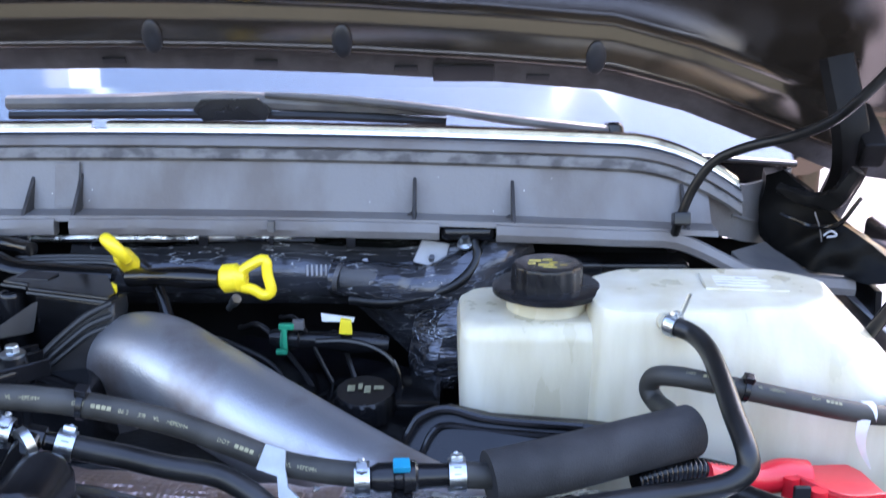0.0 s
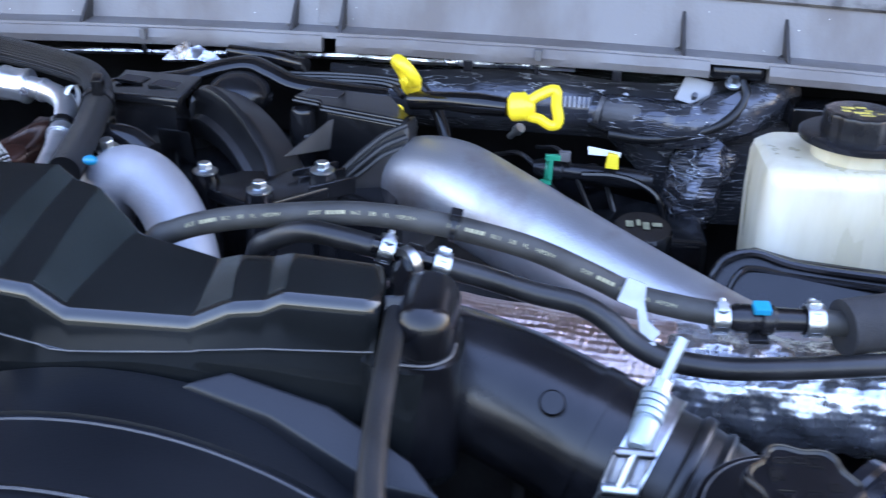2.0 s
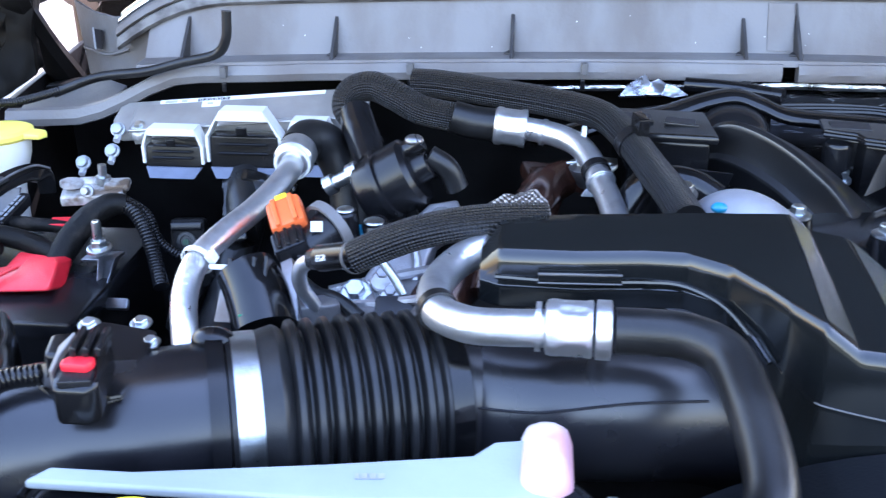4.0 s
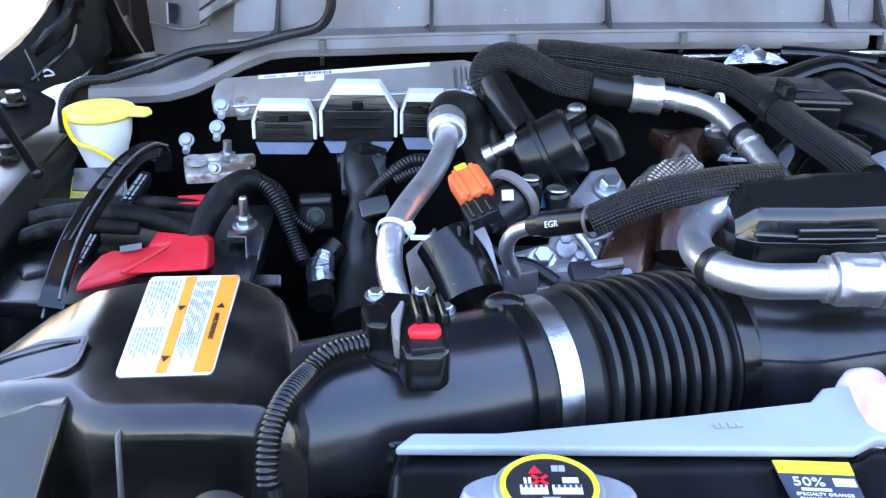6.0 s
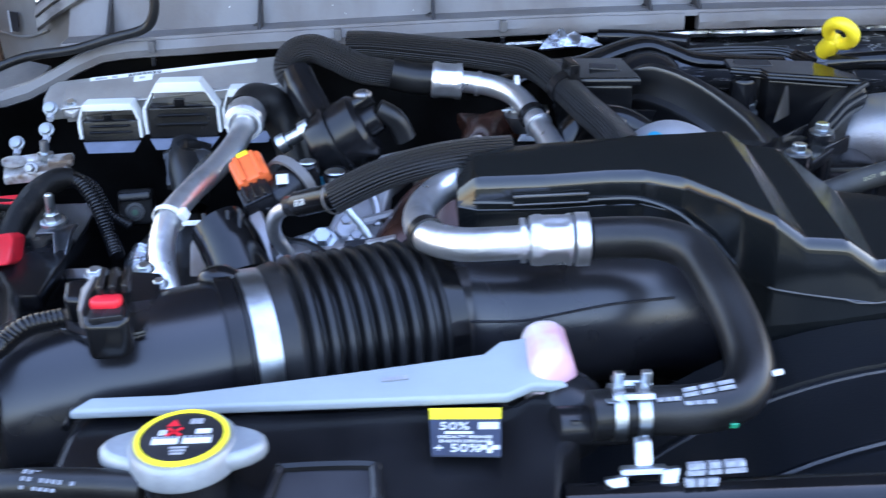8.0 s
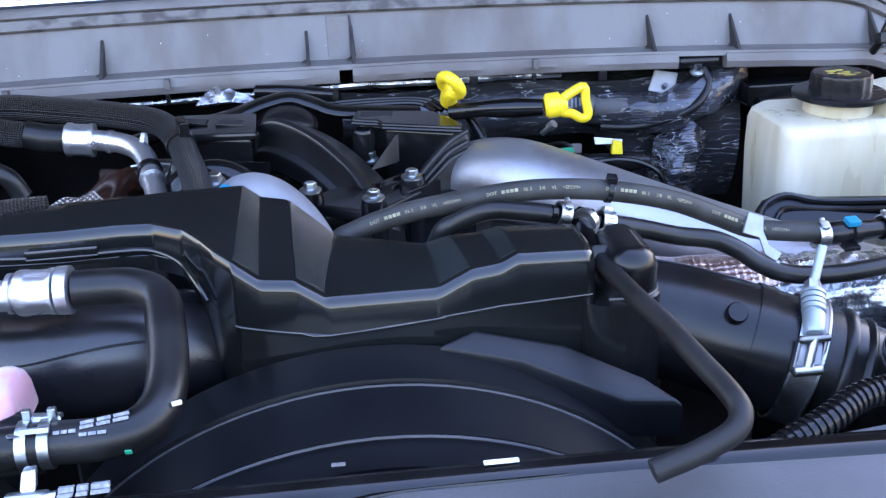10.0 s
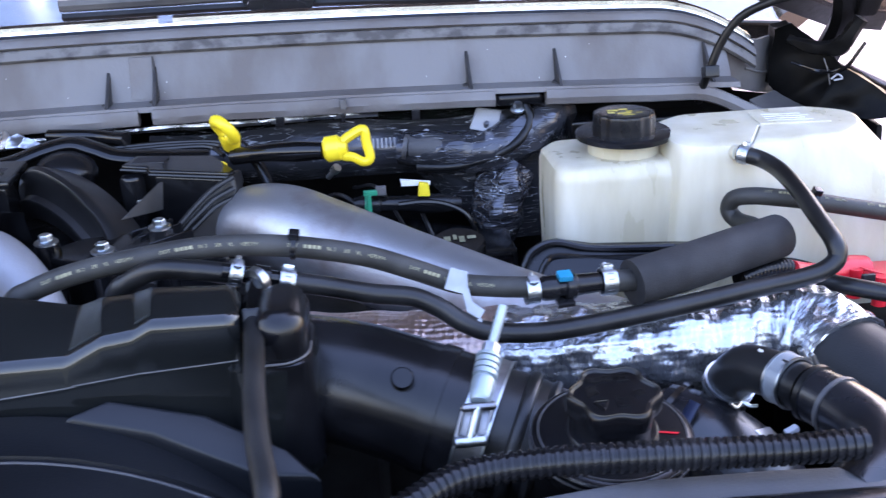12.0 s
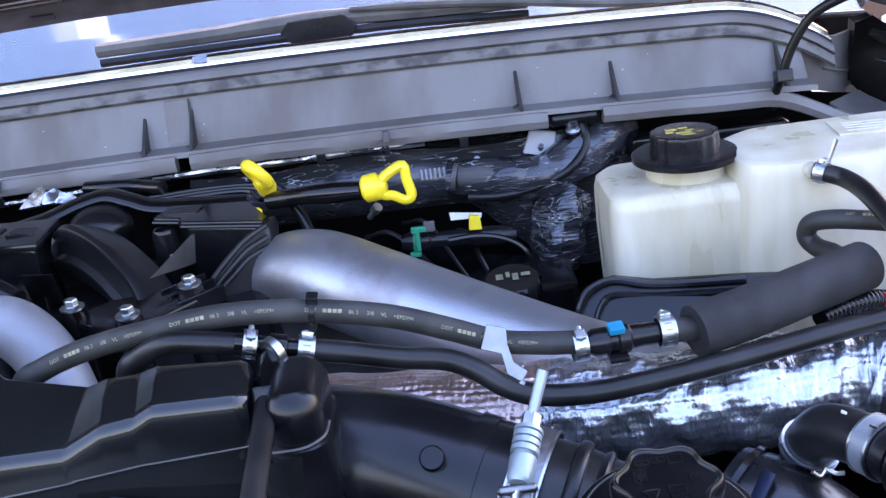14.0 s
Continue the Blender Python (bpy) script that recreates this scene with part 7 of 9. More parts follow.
part("base", slab([(-0.926, 0.470, 1.297), (-0.927, 0.460, 1.292), (-0.915, 0.450, 1.291), (-0.899, 0.443, 1.290), (-0.879, 0.454, 1.292), (-0.876, 0.468, 1.297), (-0.879, 0.509, 1.302), (-0.916, 0.517, 1.302), (-0.926, 0.497, 1.301)], 0.014, 0.003), BLACK, maf)
part("lug", slab([(-0.928, 0.482, 1.312), (-0.915, 0.483, 1.313), (-0.912, 0.467, 1.312), (-0.911, 0.460, 1.310), (-0.924, 0.462, 1.310)], 0.016, 0.003), BLACK, maf)
part("plug", slab([(-0.910, 0.456, 1.318), (-0.901, 0.469, 1.322), (-0.886, 0.467, 1.322), (-0.882, 0.446, 1.320), (-0.879, 0.430, 1.314), (-0.885, 0.426, 1.312), (-0.902, 0.426, 1.312), (-0.907, 0.440, 1.315)], 0.022, 0.003), GLOSSY, maf)
part("metal_clip", slab([(-0.910, 0.455, 1.320), (-0.905, 0.464, 1.324), (-0.903, 0.462, 1.324), (-0.905, 0.446, 1.320), (-0.905, 0.435, 1.316), (-0.908, 0.438, 1.316)], 0.012, 0.001), FADED, maf, "dull metal plug clip")
for k in range(3):
    part("plug_rib", box((0.0035, 0.024, 0.006), facing(Vector((-0.897, 0.452, 1.325)) + Vector((0.0065 * k, 0.0004 * k, 0)), (1, 0.15, 0), (-0.15, 1, 0)), 0.001, 1), BLACK, maf)
part("lock", slab([(-0.901, 0.439, 1.322), (-0.898, 0.444, 1.322), (-0.885, 0.444, 1.322), (-0.884, 0.438, 1.322), (-0.886, 0.434, 1.322), (-0.900, 0.434, 1.322)], 0.006, 0.002), RED, maf, "red locking slide")
part("plug_mouth", slab([(-0.900, 0.438, 1.318), (-0.884, 0.439, 1.318), (-0.882, 0.429, 1.316), (-0.899, 0.426, 1.316)], 0.004, 0.001), BLACK, maf)
part("front_lip", tube([(-0.926, 0.458, 1.293), (-0.914, 0.449, 1.293), (-0.900, 0.443, 1.293), (-0.879, 0.452, 1.293)], 0.0016, 8), GLOSSY, maf)
hexbolt("screw", (-0.921, 0.512, 1.301), (0, -0.2, 1), 0.0042, 0.0035, ZINC, maf)
hexbolt("screw", (-0.894, 0.522, 1.298), (0, -0.2, 1), 0.0042, 0.0035, ZINC, maf)
hexbolt("screw", (-0.880, 0.500, 1.298), (0, -0.2, 1), 0.0036, 0.0035, ZINC, maf)
part("loom", tube([(-0.922, 0.455, 1.302), (-0.9411, 0.4475, 1.301), (-0.9529, 0.435, 1.2955), (-0.960, 0.408, 1.299), (-0.965, 0.390, 1.293), (-0.966, 0.378, 1.282), (-0.965, 0.373, 1.272)], 0.0052, 14, 8, ribs=(0.0029, 0.0009)), GLOSSY, maf, "black corrugated conduit")
part("loom_sleeve", tube([(-0.965, 0.373, 1.274), (-0.964, 0.370, 1.265), (-0.964, 0.366, 1.252)], 0.0076, 14), BLACK, maf)

# ---- radiator end tank ----
rad = thing("radiator_tank", (-0.79, 0.33, 1.1), "black moulded radiator end tank with a pressure cap", "radiator tank")
TO = [(-0.910, 0.387, 1.270), (-0.907, 0.403, 1.272), (-0.897, 0.411, 1.272), (-0.796, 0.406, 1.272), (-0.680, 0.401, 1.272), (-0.665, 0.413, 1.272), (-0.648, 0.414, 1.272), (-0.642, 0.398, 1.272), (-0.648, 0.371, 1.270), (-0.657, 0.360, 1.268), (-0.664, 0.321, 1.262), (-0.913, 0.320, 1.262)]
part("shell", slab(TO, 0.15, 0.008, 3), BLACK, rad)
part("rim", tube([(-0.909, 0.393, 1.271), (-0.907, 0.403, 1.272), (-0.898, 0.407, 1.273), (-0.797, 0.402, 1.273), (-0.684, 0.398, 1.273)], 0.0022, 8), GLOSSY, rad)
# a thin black plate paints the pocket's inner shade
part("pocket", slab([(-0.794, 0.347, 1.274), (-0.751, 0.346, 1.274), (-0.749, 0.324, 1.268), (-0.801, 0.325, 1.268)], 0.002, 0.0005), INK_AND_SHADE, rad, "pocket, its deep shade drawn as a black plate")
part("pocket_rim", tube([(-0.800, 0.327, 1.270), (-0.795, 0.345, 1.274), (-0.790, 0.348, 1.275), (-0.753, 0.347, 1.275), (-0.750, 0.342, 1.274), (-0.749, 0.326, 1.270)], 0.003, 8), BLACK, rad)
part("spout_bulge", dome((-0.648, 0.410, 1.255), (0.022, 0.026, 0.024)), BLACK, rad)
part("spout", tube([(-0.660, 0.378, 1.270), (-0.639, 0.382, 1.267), (-0.621, 0.386, 1.264)], 0.0105, 18), BLACK, rad)
for q in (-0.006, 0.006):
    part("spout_rib", tube([Vector(v) + Vector((0, -0.006, q)) for v in [(-0.653, 0.378, 1.270), (-0.627, 0.384, 1.265)]], 0.0016, 6), BLACK, rad)
strip = thing("shroud_trim", (-0.79, 0.41, 1.26), "white plastic trim with a stained rounded knob behind the radiator tank", "plastic trim")
part("ledge", slab([(-0.907, 0.395, 1.280), (-0.898, 0.406, 1.281), (-0.856, 0.406, 1.281), (-0.764, 0.419, 1.282), (-0.692, 0.431, 1.283), (-0.682, 0.442, 1.284), (-0.663, 0.446, 1.284), (-0.660, 0.427, 1.281), (-0.649, 0.402, 1.279), (-0.668, 0.403, 1.280), (-0.682, 0.394, 1.280)], 0.006, 0.002, 3), TRIM, strip)
part("knob", loft([rounded(-0.6690 + 0.7 * w, -0.6425 - 0.7 * w, 0.405 + 1.6 * w, 0.462 - w, z, 0.0112 - 0.6 * w) for z, w in ((1.262, -0.002), (1.278, 0.0), (1.285, 0.003), (1.289, 0.008), (1.290, 0.012))]), PINKISH, strip, "white knob with a pink stain")
part("stamp", bars([(0.0, 0, 0.002, 0.004), (0.003, 0, 0.003, 0.004), (0.007, 0, 0.003, 0.004), (0.011, 0, 0.003, 0.004)], facing((-0.747, 0.408, 1.282), (1, 0.1, 0), (0, 1, 0))), GREY_INK, strip)
rc = thing("pressure_cap", (-0.838, 0.347, 1.27), "pale grey pressure cap with two ears and a yellow-ringed warning label", "cap")
R = Vector((-0.838, 0.347, 1.2945))
part("neck", turned(R - Vector((0, 0, 0.04)), R, [(0, 0.020), (0.026, 0.020), (0.028, 0.023), (0.033, 0.023)], 28), BLACK, rc)
cap = part("cap", joined(turned(R - Vector((0, 0, 0.012)), R, [(0, 0.0255), (0.002, 0.0265), (0.009, 0.0255), (0.0115, 0.0235), (0.012, 0.0)], 44), slab([(R.x + math.cos(a) * (0.0225 + 0.0165 * abs(math.cos(a)) ** 9), R.y + math.sin(a) * (0.0225 + 0.0165 * abs(math.cos(a)) ** 9), R.z - 0.002) for a in (k * math.pi / 24 for k in range(48))], 0.010, 0.004, 3)), CAPGREY, rc)
part("yellow_ring", ring(R + Vector((0, 0, 0.0004)), (0, 0, 1), 0.0192, 0.0014, 0.0024, 48), LABEL_YELLOW, cap, "yellow ring")
part("disc", turned(R - Vector((0, 0, 0.001)), R, [(0, 0.0195), (0.0016, 0.0195), (0.0016, 0.0)], 44), INK_AND_SHADE, cap, "dark warning disc")
LT = pose(R.x, R.y, R.z + 0.0010)
part("triangle", slab([LT @ Vector(v) for v in ((-0.0085, 0.0085, 0), (-0.0025, 0.0085, 0), (-0.0055, 0.0138, 0))], 0.0004, 0), RED, cap)
part("book", bars([(0.002, 0.0095, 0.0028, 0.004), (0.0052, 0.0095, 0.0028, 0.004)], LT), GREY_INK, cap)
part("picture", bars([(-0.013, -0.006, 0.012, 0.006), (0.001, -0.006, 0.013, 0.006), (-0.011, 0.001, 0.0012, 0.004), (-0.009, 0.001, 0.0012, 0.004), (0.006, 0.0015, 0.007, 0.0035)], LT), PAPER, cap)
part("picture_teeth", bars([(-0.012 + 0.0022 * k, -0.002, 0.0012, 0.002) for k in range(5)] + [(0.002 + 0.0025 * k, -0.002, 0.0016, 0.0018) for k in range(5)], LT @ Matrix.Translation((0, 0, 0.0003))), NAVY, cap)
for s in (1, -1):
    part("cross", bars([(-0.0045, -0.0008, 0.009, 0.0016)], LT @ Matrix.Translation((-0.004, 0.003, 0.0004)) @ pose(0, 0, 0, 0, 0, 42 * s)), RED, cap)
part("small_print", bars([(-0.004, -0.0095, 0.008, 0.0013), (-0.0035, -0.0118, 0.007, 0.0013), (-0.003, -0.014, 0.006, 0.0013)], LT), GREY_INK, cap)
mixl = thing("coolant_label", (-0.710, 0.371, 1.273), "dark coolant mixture label with a yellow header", "label")
ML = [Vector(v) for v in [(-0.723, 0.392, 1.274), (-0.686, 0.390, 1.274), (-0.690, 0.350, 1.274), (-0.723, 0.353, 1.274)]]


def on_mix(u, v, lift=0.0004):
    return ML[0].lerp(ML[1], u).lerp(ML[3].lerp(ML[2], u), v) + Vector((0, 0, lift))


part("sheet", slab([on_mix(0, 0.02), on_mix(1, 0.02), on_mix(1, 1), on_mix(0, 1)], 0.001, 0), NAVY, mixl)
part("header", slab([on_mix(0, 0, 0.0008), on_mix(1, 0, 0.0008), on_mix(1, 0.24, 0.0008), on_mix(0, 0.24, 0.0008)], 0.001, 0), LABEL_YELLOW, mixl, "yellow header band")
mr, mu = on_mix(1, 0.5) - on_mix(0, 0.5), on_mix(0.5, 0) - on_mix(0.5, 1)
part("print", lettering("50%", 0.0092, facing(on_mix(0.12, 0.48, 0.0008), mr, mu), 0.0002), PAPER, mixl)
part("print", lettering("+ 50%", 0.0092, facing(on_mix(0.02, 0.95, 0.0008), mr, mu), 0.0002), PAPER, mixl)
part("print_rows", joined(lettering("SPECIALTY ORANGE", 0.0029, facing(on_mix(0.1, 0.66, 0.0008), mr, mu), 0.0002), lettering("ENGINE COOLANT", 0.0029, facing(on_mix(0.12, 0.75, 0.0008), mr, mu), 0.0002)), PAPER, mixl)
part("print_bar", bars([(0, 0, 0.014, 0.0018)], facing(on_mix(0.2, 0.57, 0.0008), mr, mu)), PAPER, mixl)
part("jug", slab([on_mix(0.68, 0.32, 0.0008), on_mix(0.97, 0.32, 0.0008), on_mix(0.97, 0.46, 0.0008), on_mix(0.68, 0.46, 0.0008)], 0.0005, 0), PAPER, mixl)
part("tap", joined(slab([on_mix(0.70, 0.80, 0.0008), on_mix(0.98, 0.80, 0.0008), on_mix(0.98, 0.88, 0.0008), on_mix(0.70, 0.88, 0.0008)], 0.0005, 0), slab([on_mix(0.80, 0.72, 0.0008), on_mix(0.88, 0.72, 0.0008), on_mix(0.88, 0.95, 0.0008), on_mix(0.80, 0.95, 0.0008)], 0.0005, 0)), PAPER, mixl)
overflow = thing("overflow_hose", (-0.898, 0.329, 1.285), "black overflow hose with white print at the radiator cap", "hose")
part("hose", tube([(-0.855, 0.331, 1.280), (-0.877, 0.332, 1.282), (-0.908, 0.334, 1.282), (-0.929, 0.335, 1.280), (-0.941, 0.337, 1.272), (-0.950, 0.351, 1.240)], 0.0072, 14), RUBBER, overflow)
for row, (y, z) in enumerate(((0.3335, 1.2893), (0.3295, 1.2885), (0.3262, 1.2862))):
    for k in range(9 if row < 2 else 6):
        if (k + row) % 5 != 3:
            part("print_bar", box((0.0017, 0.0024 - 0.0004 * row, 0.0005), facing((-0.9060 + 0.0028 * k, y - 0.0004 * k, z - 0.0002 * k), (1, -0.15, 0), (0, 1, 0.15 + 0.35 * row)), 0), MARK, overflow, "pale printed bar")
solid("loop_hose", tube([(-0.996, 0.335, 1.251), (-0.993, 0.342, 1.269), (-0.988, 0.348, 1.278), (-0.980, 0.348, 1.279), (-0.971, 0.342, 1.275), (-0.963, 0.335, 1.264), (-0.960, 0.330, 1.248)], 0.0095, 16), HOSE, "grey-black hose loop in front of the air box", "hose")

# ---- upper coolant pipe, elbow hose with spring clamps ----
U = [(-0.677, 0.600, 1.321), (-0.695, 0.600, 1.319), (-0.712, 0.590, 1.314), (-0.723, 0.565, 1.310), (-0.720, 0.530, 1.311), (-0.702, 0.512, 1.312), (-0.680, 0.508, 1.313), (-0.657, 0.507, 1.314)]
pipe = thing("coolant_pipe", U[4], "shining bent aluminium coolant pipe with a crimped sleeve", "pipe")
part("pipe", tube(U + [(-0.635, 0.506, 1.3135)], 0.0105, 22, 8), ALU, pipe)
c0, c1 = Vector((-0.657, 0.508, 1.3145)), Vector((-0.620, 0.506, 1.3150))
part("crimp", turned(c0, c1, [(-0.001, 0.0125), (0.0, 0.0150), (0.0025, 0.0158), (0.006, 0.0158), (0.008, 0.0154), (0.021, 0.0154), (0.0225, 0.0160), (0.0245, 0.0160), (0.0252, 0.0145)], 48, (8, 0.035, 4, 5)), ALU, pipe, "crimped aluminium sleeve")
part("pipe_flare", ring(c0 - (c1 - c0).normalized() * 0.0045, c1 - c0, 0.0106, 0.0030, 0.0032, 28), ALU, pipe)
part("crimp_ring", turned(c0 + (c1 - c0).normalized() * 0.0262, c1, [(0, 0.0135), (0.0006, 0.0165), (0.0085, 0.0165), (0.0092, 0.0130)], 40), ALU, pipe)
part("bend_band", ring((-0.7195, 0.530, 1.311), Vector(U[5]) - Vector(U[3]), 0.0107, 0.007, 0.0014, 28), RUBBER, pipe, "black band on the bend")
EH = [tuple(c1), (-0.60, 0.505, 1.3155), (-0.580, 0.501, 1.3155), (-0.563, 0.487, 1.3125), (-0.556, 0.457, 1.304), (-0.5525, 0.426, 1.2935), (-0.5545, 0.400, 1.284), (-0.566, 0.385, 1.278), (-0.587, 0.380, 1.276), (-0.615, 0.380, 1.276), (-0.642, 0.378, 1.276)]
elbow = thing("elbow_hose", EH[4], "satin black moulded elbow hose with spring clamps", "hose")
part("hose", tube(EH, 0.0128, 22, 8), RUBBER, elbow)
part("bead", box((0.006, 0.005, 0.003), pose(-0.5445, 0.391, 1.2885, -30, 0, 20), 0.0006), PAPER, elbow)
for x in (-0.6285, -0.6165):
    part("spring_clamp", ring((x, 0.380, 1.276), (1, 0, 0), 0.0130, 0.0062, 0.0016), ZINC, elbow, "zinc spring clamp")
ear = part("clamp_ear", slab([(-0.629, 0.388, 1.290), (-0.610, 0.388, 1.289), (-0.609, 0.386, 1.287), (-0.629, 0.386, 1.287)], (0, 0.008, -0.002), 0.0008), ZINC, elbow)
part("ear_leg", box((0.005, 0.004, 0.010), pose(-0.627, 0.386, 1.291), 0.0008), ZINC, ear)
part("ear_leg", box((0.005, 0.004, 0.010), pose(-0.613, 0.386, 1.291), 0.0008), ZINC, ear)
part("clamp_ear", slab([(-0.636, 0.372, 1.289), (-0.629, 0.374, 1.288), (-0.628, 0.370, 1.288), (-0.635, 0.370, 1.288)], (0, 0.005, -0.002), 0.0006), ZINC, elbow)
part("clamp_bridge", slab([(-0.628, 0.372, 1.292), (-0.612, 0.372, 1.292), (-0.612, 0.369, 1.290), (-0.626, 0.369, 1.290)], (0, 0.004, -0.002), 0.0006), ZINC, elbow)
MARKS = (((-0.5965, 0.3772, 1.2892), (-0.5698, 0.3815, 1.2909)), ((-0.5964, 0.3742, 1.2882), (-0.5698, 0.3780, 1.2899)), ((-0.6105, 0.3722, 1.2875), (-0.5985, 0.3728, 1.2875)), ((-0.5965, 0.3708, 1.2858), (-0.5815, 0.3709, 1.2862)))
for q0, q1 in MARKS:
    q0, q1 = Vector(q0), Vector(q1)
    for u0, u1 in ((0.0, 0.28), (0.34, 0.62), (0.68, 1.0)):
        part("print_bar", ribbon([q0.lerp(q1, u0), q0.lerp(q1, u1)], 0.0022, 0.0006, (0, -0.5, 0.85), 2), MARK, elbow, "pale printed bar")
part("paint_mark", box((0.004, 0.0008, 0.003), pose(-0.571, 0.3698, 1.2719, 20, 0, 0), 0), GREEN, elbow, "green paint dot")
lowc = thing("lower_hose", (-0.62, 0.335, 1.22), "black lower hose with zinc spring clamp and printed bars", "hose")
part("hose", tube([(-0.66, 0.345, 1.238), (-0.62, 0.338, 1.238), (-0.56, 0.332, 1.236), (-0.50, 0.335, 1.22)], 0.012, 16), RUBBER, lowc)
for x in (-0.622, -0.611):
    part("spring_clamp", ring((x, 0.338, 1.238), (1, 0, 0), 0.0125, 0.006, 0.0015), ZINC, lowc)
part("clamp_post", slab([(-0.625, 0.352, 1.277), (-0.617, 0.352, 1.278), (-0.617, 0.345, 1.268), (-0.626, 0.345, 1.268)], (0, 0.006, 0), 0.0015), ZINC, lowc)
part("clamp_ear", slab([(-0.633, 0.343, 1.269), (-0.611, 0.343, 1.269), (-0.609, 0.340, 1.267), (-0.634, 0.340, 1.267)], (0, 0.006, -0.002), 0.001), ZINC, lowc)
part("clamp_ear", slab([(-0.642, 0.338, 1.267), (-0.631, 0.340, 1.267), (-0.631, 0.336, 1.264), (-0.634, 0.336, 1.260), (-0.641, 0.336, 1.265)], (0, 0.005, -0.002), 0.001), ZINC, lowc)
part("clamp_ear", slab([(-0.614, 0.341, 1.269), (-0.605, 0.341, 1.270), (-0.607, 0.337, 1.263), (-0.615, 0.337, 1.263)], (0, 0.005, -0.002), 0.001), ZINC, lowc)
for outline in ([(-0.603, 0.338, 1.274), (-0.576, 0.338, 1.275), (-0.576, 0.336, 1.273), (-0.603, 0.336, 1.272)], [(-0.603, 0.335, 1.272), (-0.576, 0.335, 1.273), (-0.576, 0.334, 1.271), (-0.604, 0.334, 1.270)], [(-0.605, 0.333, 1.269), (-0.589, 0.333, 1.269), (-0.590, 0.331, 1.266), (-0.605, 0.331, 1.266)]):
    e = [Vector(q) for q in outline]
    for u0, u1 in ((0.0, 0.30), (0.36, 0.58), (0.64, 1.0)):
        part("print_bar", slab([e[0].lerp(e[1], u0), e[0].lerp(e[1], u1), e[3].lerp(e[2], u1), e[3].lerp(e[2], u0)], (0, 0.003, -0.001), 0), MARK, lowc, "pale printed bar")

# ---- heat-side: exhaust recirculation pipes, valve, sensors ----
fix = thing("recirculation_hose", (-0.76, 0.60, 1.29), "braided black hose with a printed fitting leading under the cover", "hose")
part("sleeve", tube([(-0.782, 0.605, 1.307), (-0.763, 0.605, 1.3165), (-0.741, 0.605, 1.3255), (-0.715, 0.607, 1.3315), (-0.687, 0.610, 1.3345), (-0.658, 0.615, 1.334)], 0.0112, 24, 8), BRAID, fix, "woven black sleeve")
G0, G1 = Vector((-0.819, 0.640, 1.288)), Vector((-0.777, 0.605, 1.310))
fit_ = part("fitting", turned(G0, G1, [(0, 0.005), (0.003, 0.0075), (0.012, 0.0080), (0.014, 0.0095), (0.05, 0.0090), (0.062, 0.0088)], 20), BLACK, fix)
gd = (G1 - G0).normalized()
go = Vector((-0.15, -0.88, 0.45))
go = (go - gd * go.dot(gd)).normalized()
part("print", lettering("EGR", 0.0062, facing(G0 + gd * 0.021 + go * 0.0099 - go.cross(gd) * 0.003, gd, go.cross(gd)), 0.0002), PAPER, fit_, "white printed letters")
part("sleeve_end", ring((-0.781, 0.605, 1.3075), gd, 0.0108, 0.0025, 0.0006), FADED_DARK, fix, "frayed sleeve end")
part("pipe", tube([(-0.817, 0.642, 1.287), (-0.827, 0.650, 1.279), (-0.832, 0.655, 1.269), (-0.832, 0.660, 1.256), (-0.826, 0.665, 1.241), (-0.821, 0.670, 1.224)], 0.0056, 14), ALU, fix)
part("foot", box((0.03, 0.02, 0.02), pose(*(-0.823, 0.672, 1.230), 0, 0, 20), 0.003), CAST, fix)
val = thing("pump_canister", (-0.78, 0.79, 1.27), "black two-part plastic pump canister", "canister")
V0, V1 = Vector((-0.797, 0.800, 1.280)), Vector((-0.758, 0.800, 1.302))
part("body", turned(V0, V1, [(-0.014, 0.010), (-0.013, 0.024), (-0.008, 0.028), (0.006, 0.0295), (0.007, 0.033), (0.011, 0.033), (0.012, 0.029), (0.034, 0.030), (0.038, 0.026), (0.039, 0.014), (0.050, 0.013), (0.052, 0.010)], 36), BLACK, val)
part("port", tube([(-0.781, 0.800, 1.311), (-0.767, 0.800, 1.318), (-0.760, 0.800, 1.323)], 0.008, 12), GLOSSY, val)
part("cap", dome((-0.766, 0.800, 1.324), (0.008, 0.008, 0.005)), STEEL, val)
part("inlet", tube([(-0.830, 0.885, 1.321), (-0.824, 0.870, 1.312), (-0.815, 0.850, 1.302), (-0.804, 0.820, 1.294)], [0.015, 0.0155, 0.0155, 0.014], 20), BLACK, val)
part("outlet", tube([(-0.754, 0.800, 1.311), (-0.739, 0.800, 1.301), (-0.730, 0.800, 1.283)], 0.0095, 14), RUBBER, val)
SL1 = [(-0.830, 0.885, 1.313), (-0.839, 0.890, 1.325), (-0.833, 0.895, 1.338), (-0.815, 0.895, 1.343), (-0.794, 0.890, 1.336), (-0.770, 0.888, 1.324), (-0.739, 0.887, 1.318)]
s1 = thing("braided_hose", SL1[3], "thick woven black braided hose bent over the pump canister", "hose", "braided hoses")
part("sleeve", tube(SL1, [0.0130, 0.0132, 0.0135, 0.0135, 0.0135, 0.0135, 0.0132], 28, 10), BRAID, s1)
part("cuff", tube([(-0.742, 0.887, 1.319), (-0.722, 0.887, 1.314), (-0.701, 0.887, 1.312)], 0.0148, 24), RUBBER, s1, "smooth rubber cuff")
CP = Vector((-0.704, 0.887, 1.312))
CQ = Vector((-0.672, 0.886, 1.309))
cr = (CQ - CP).normalized()
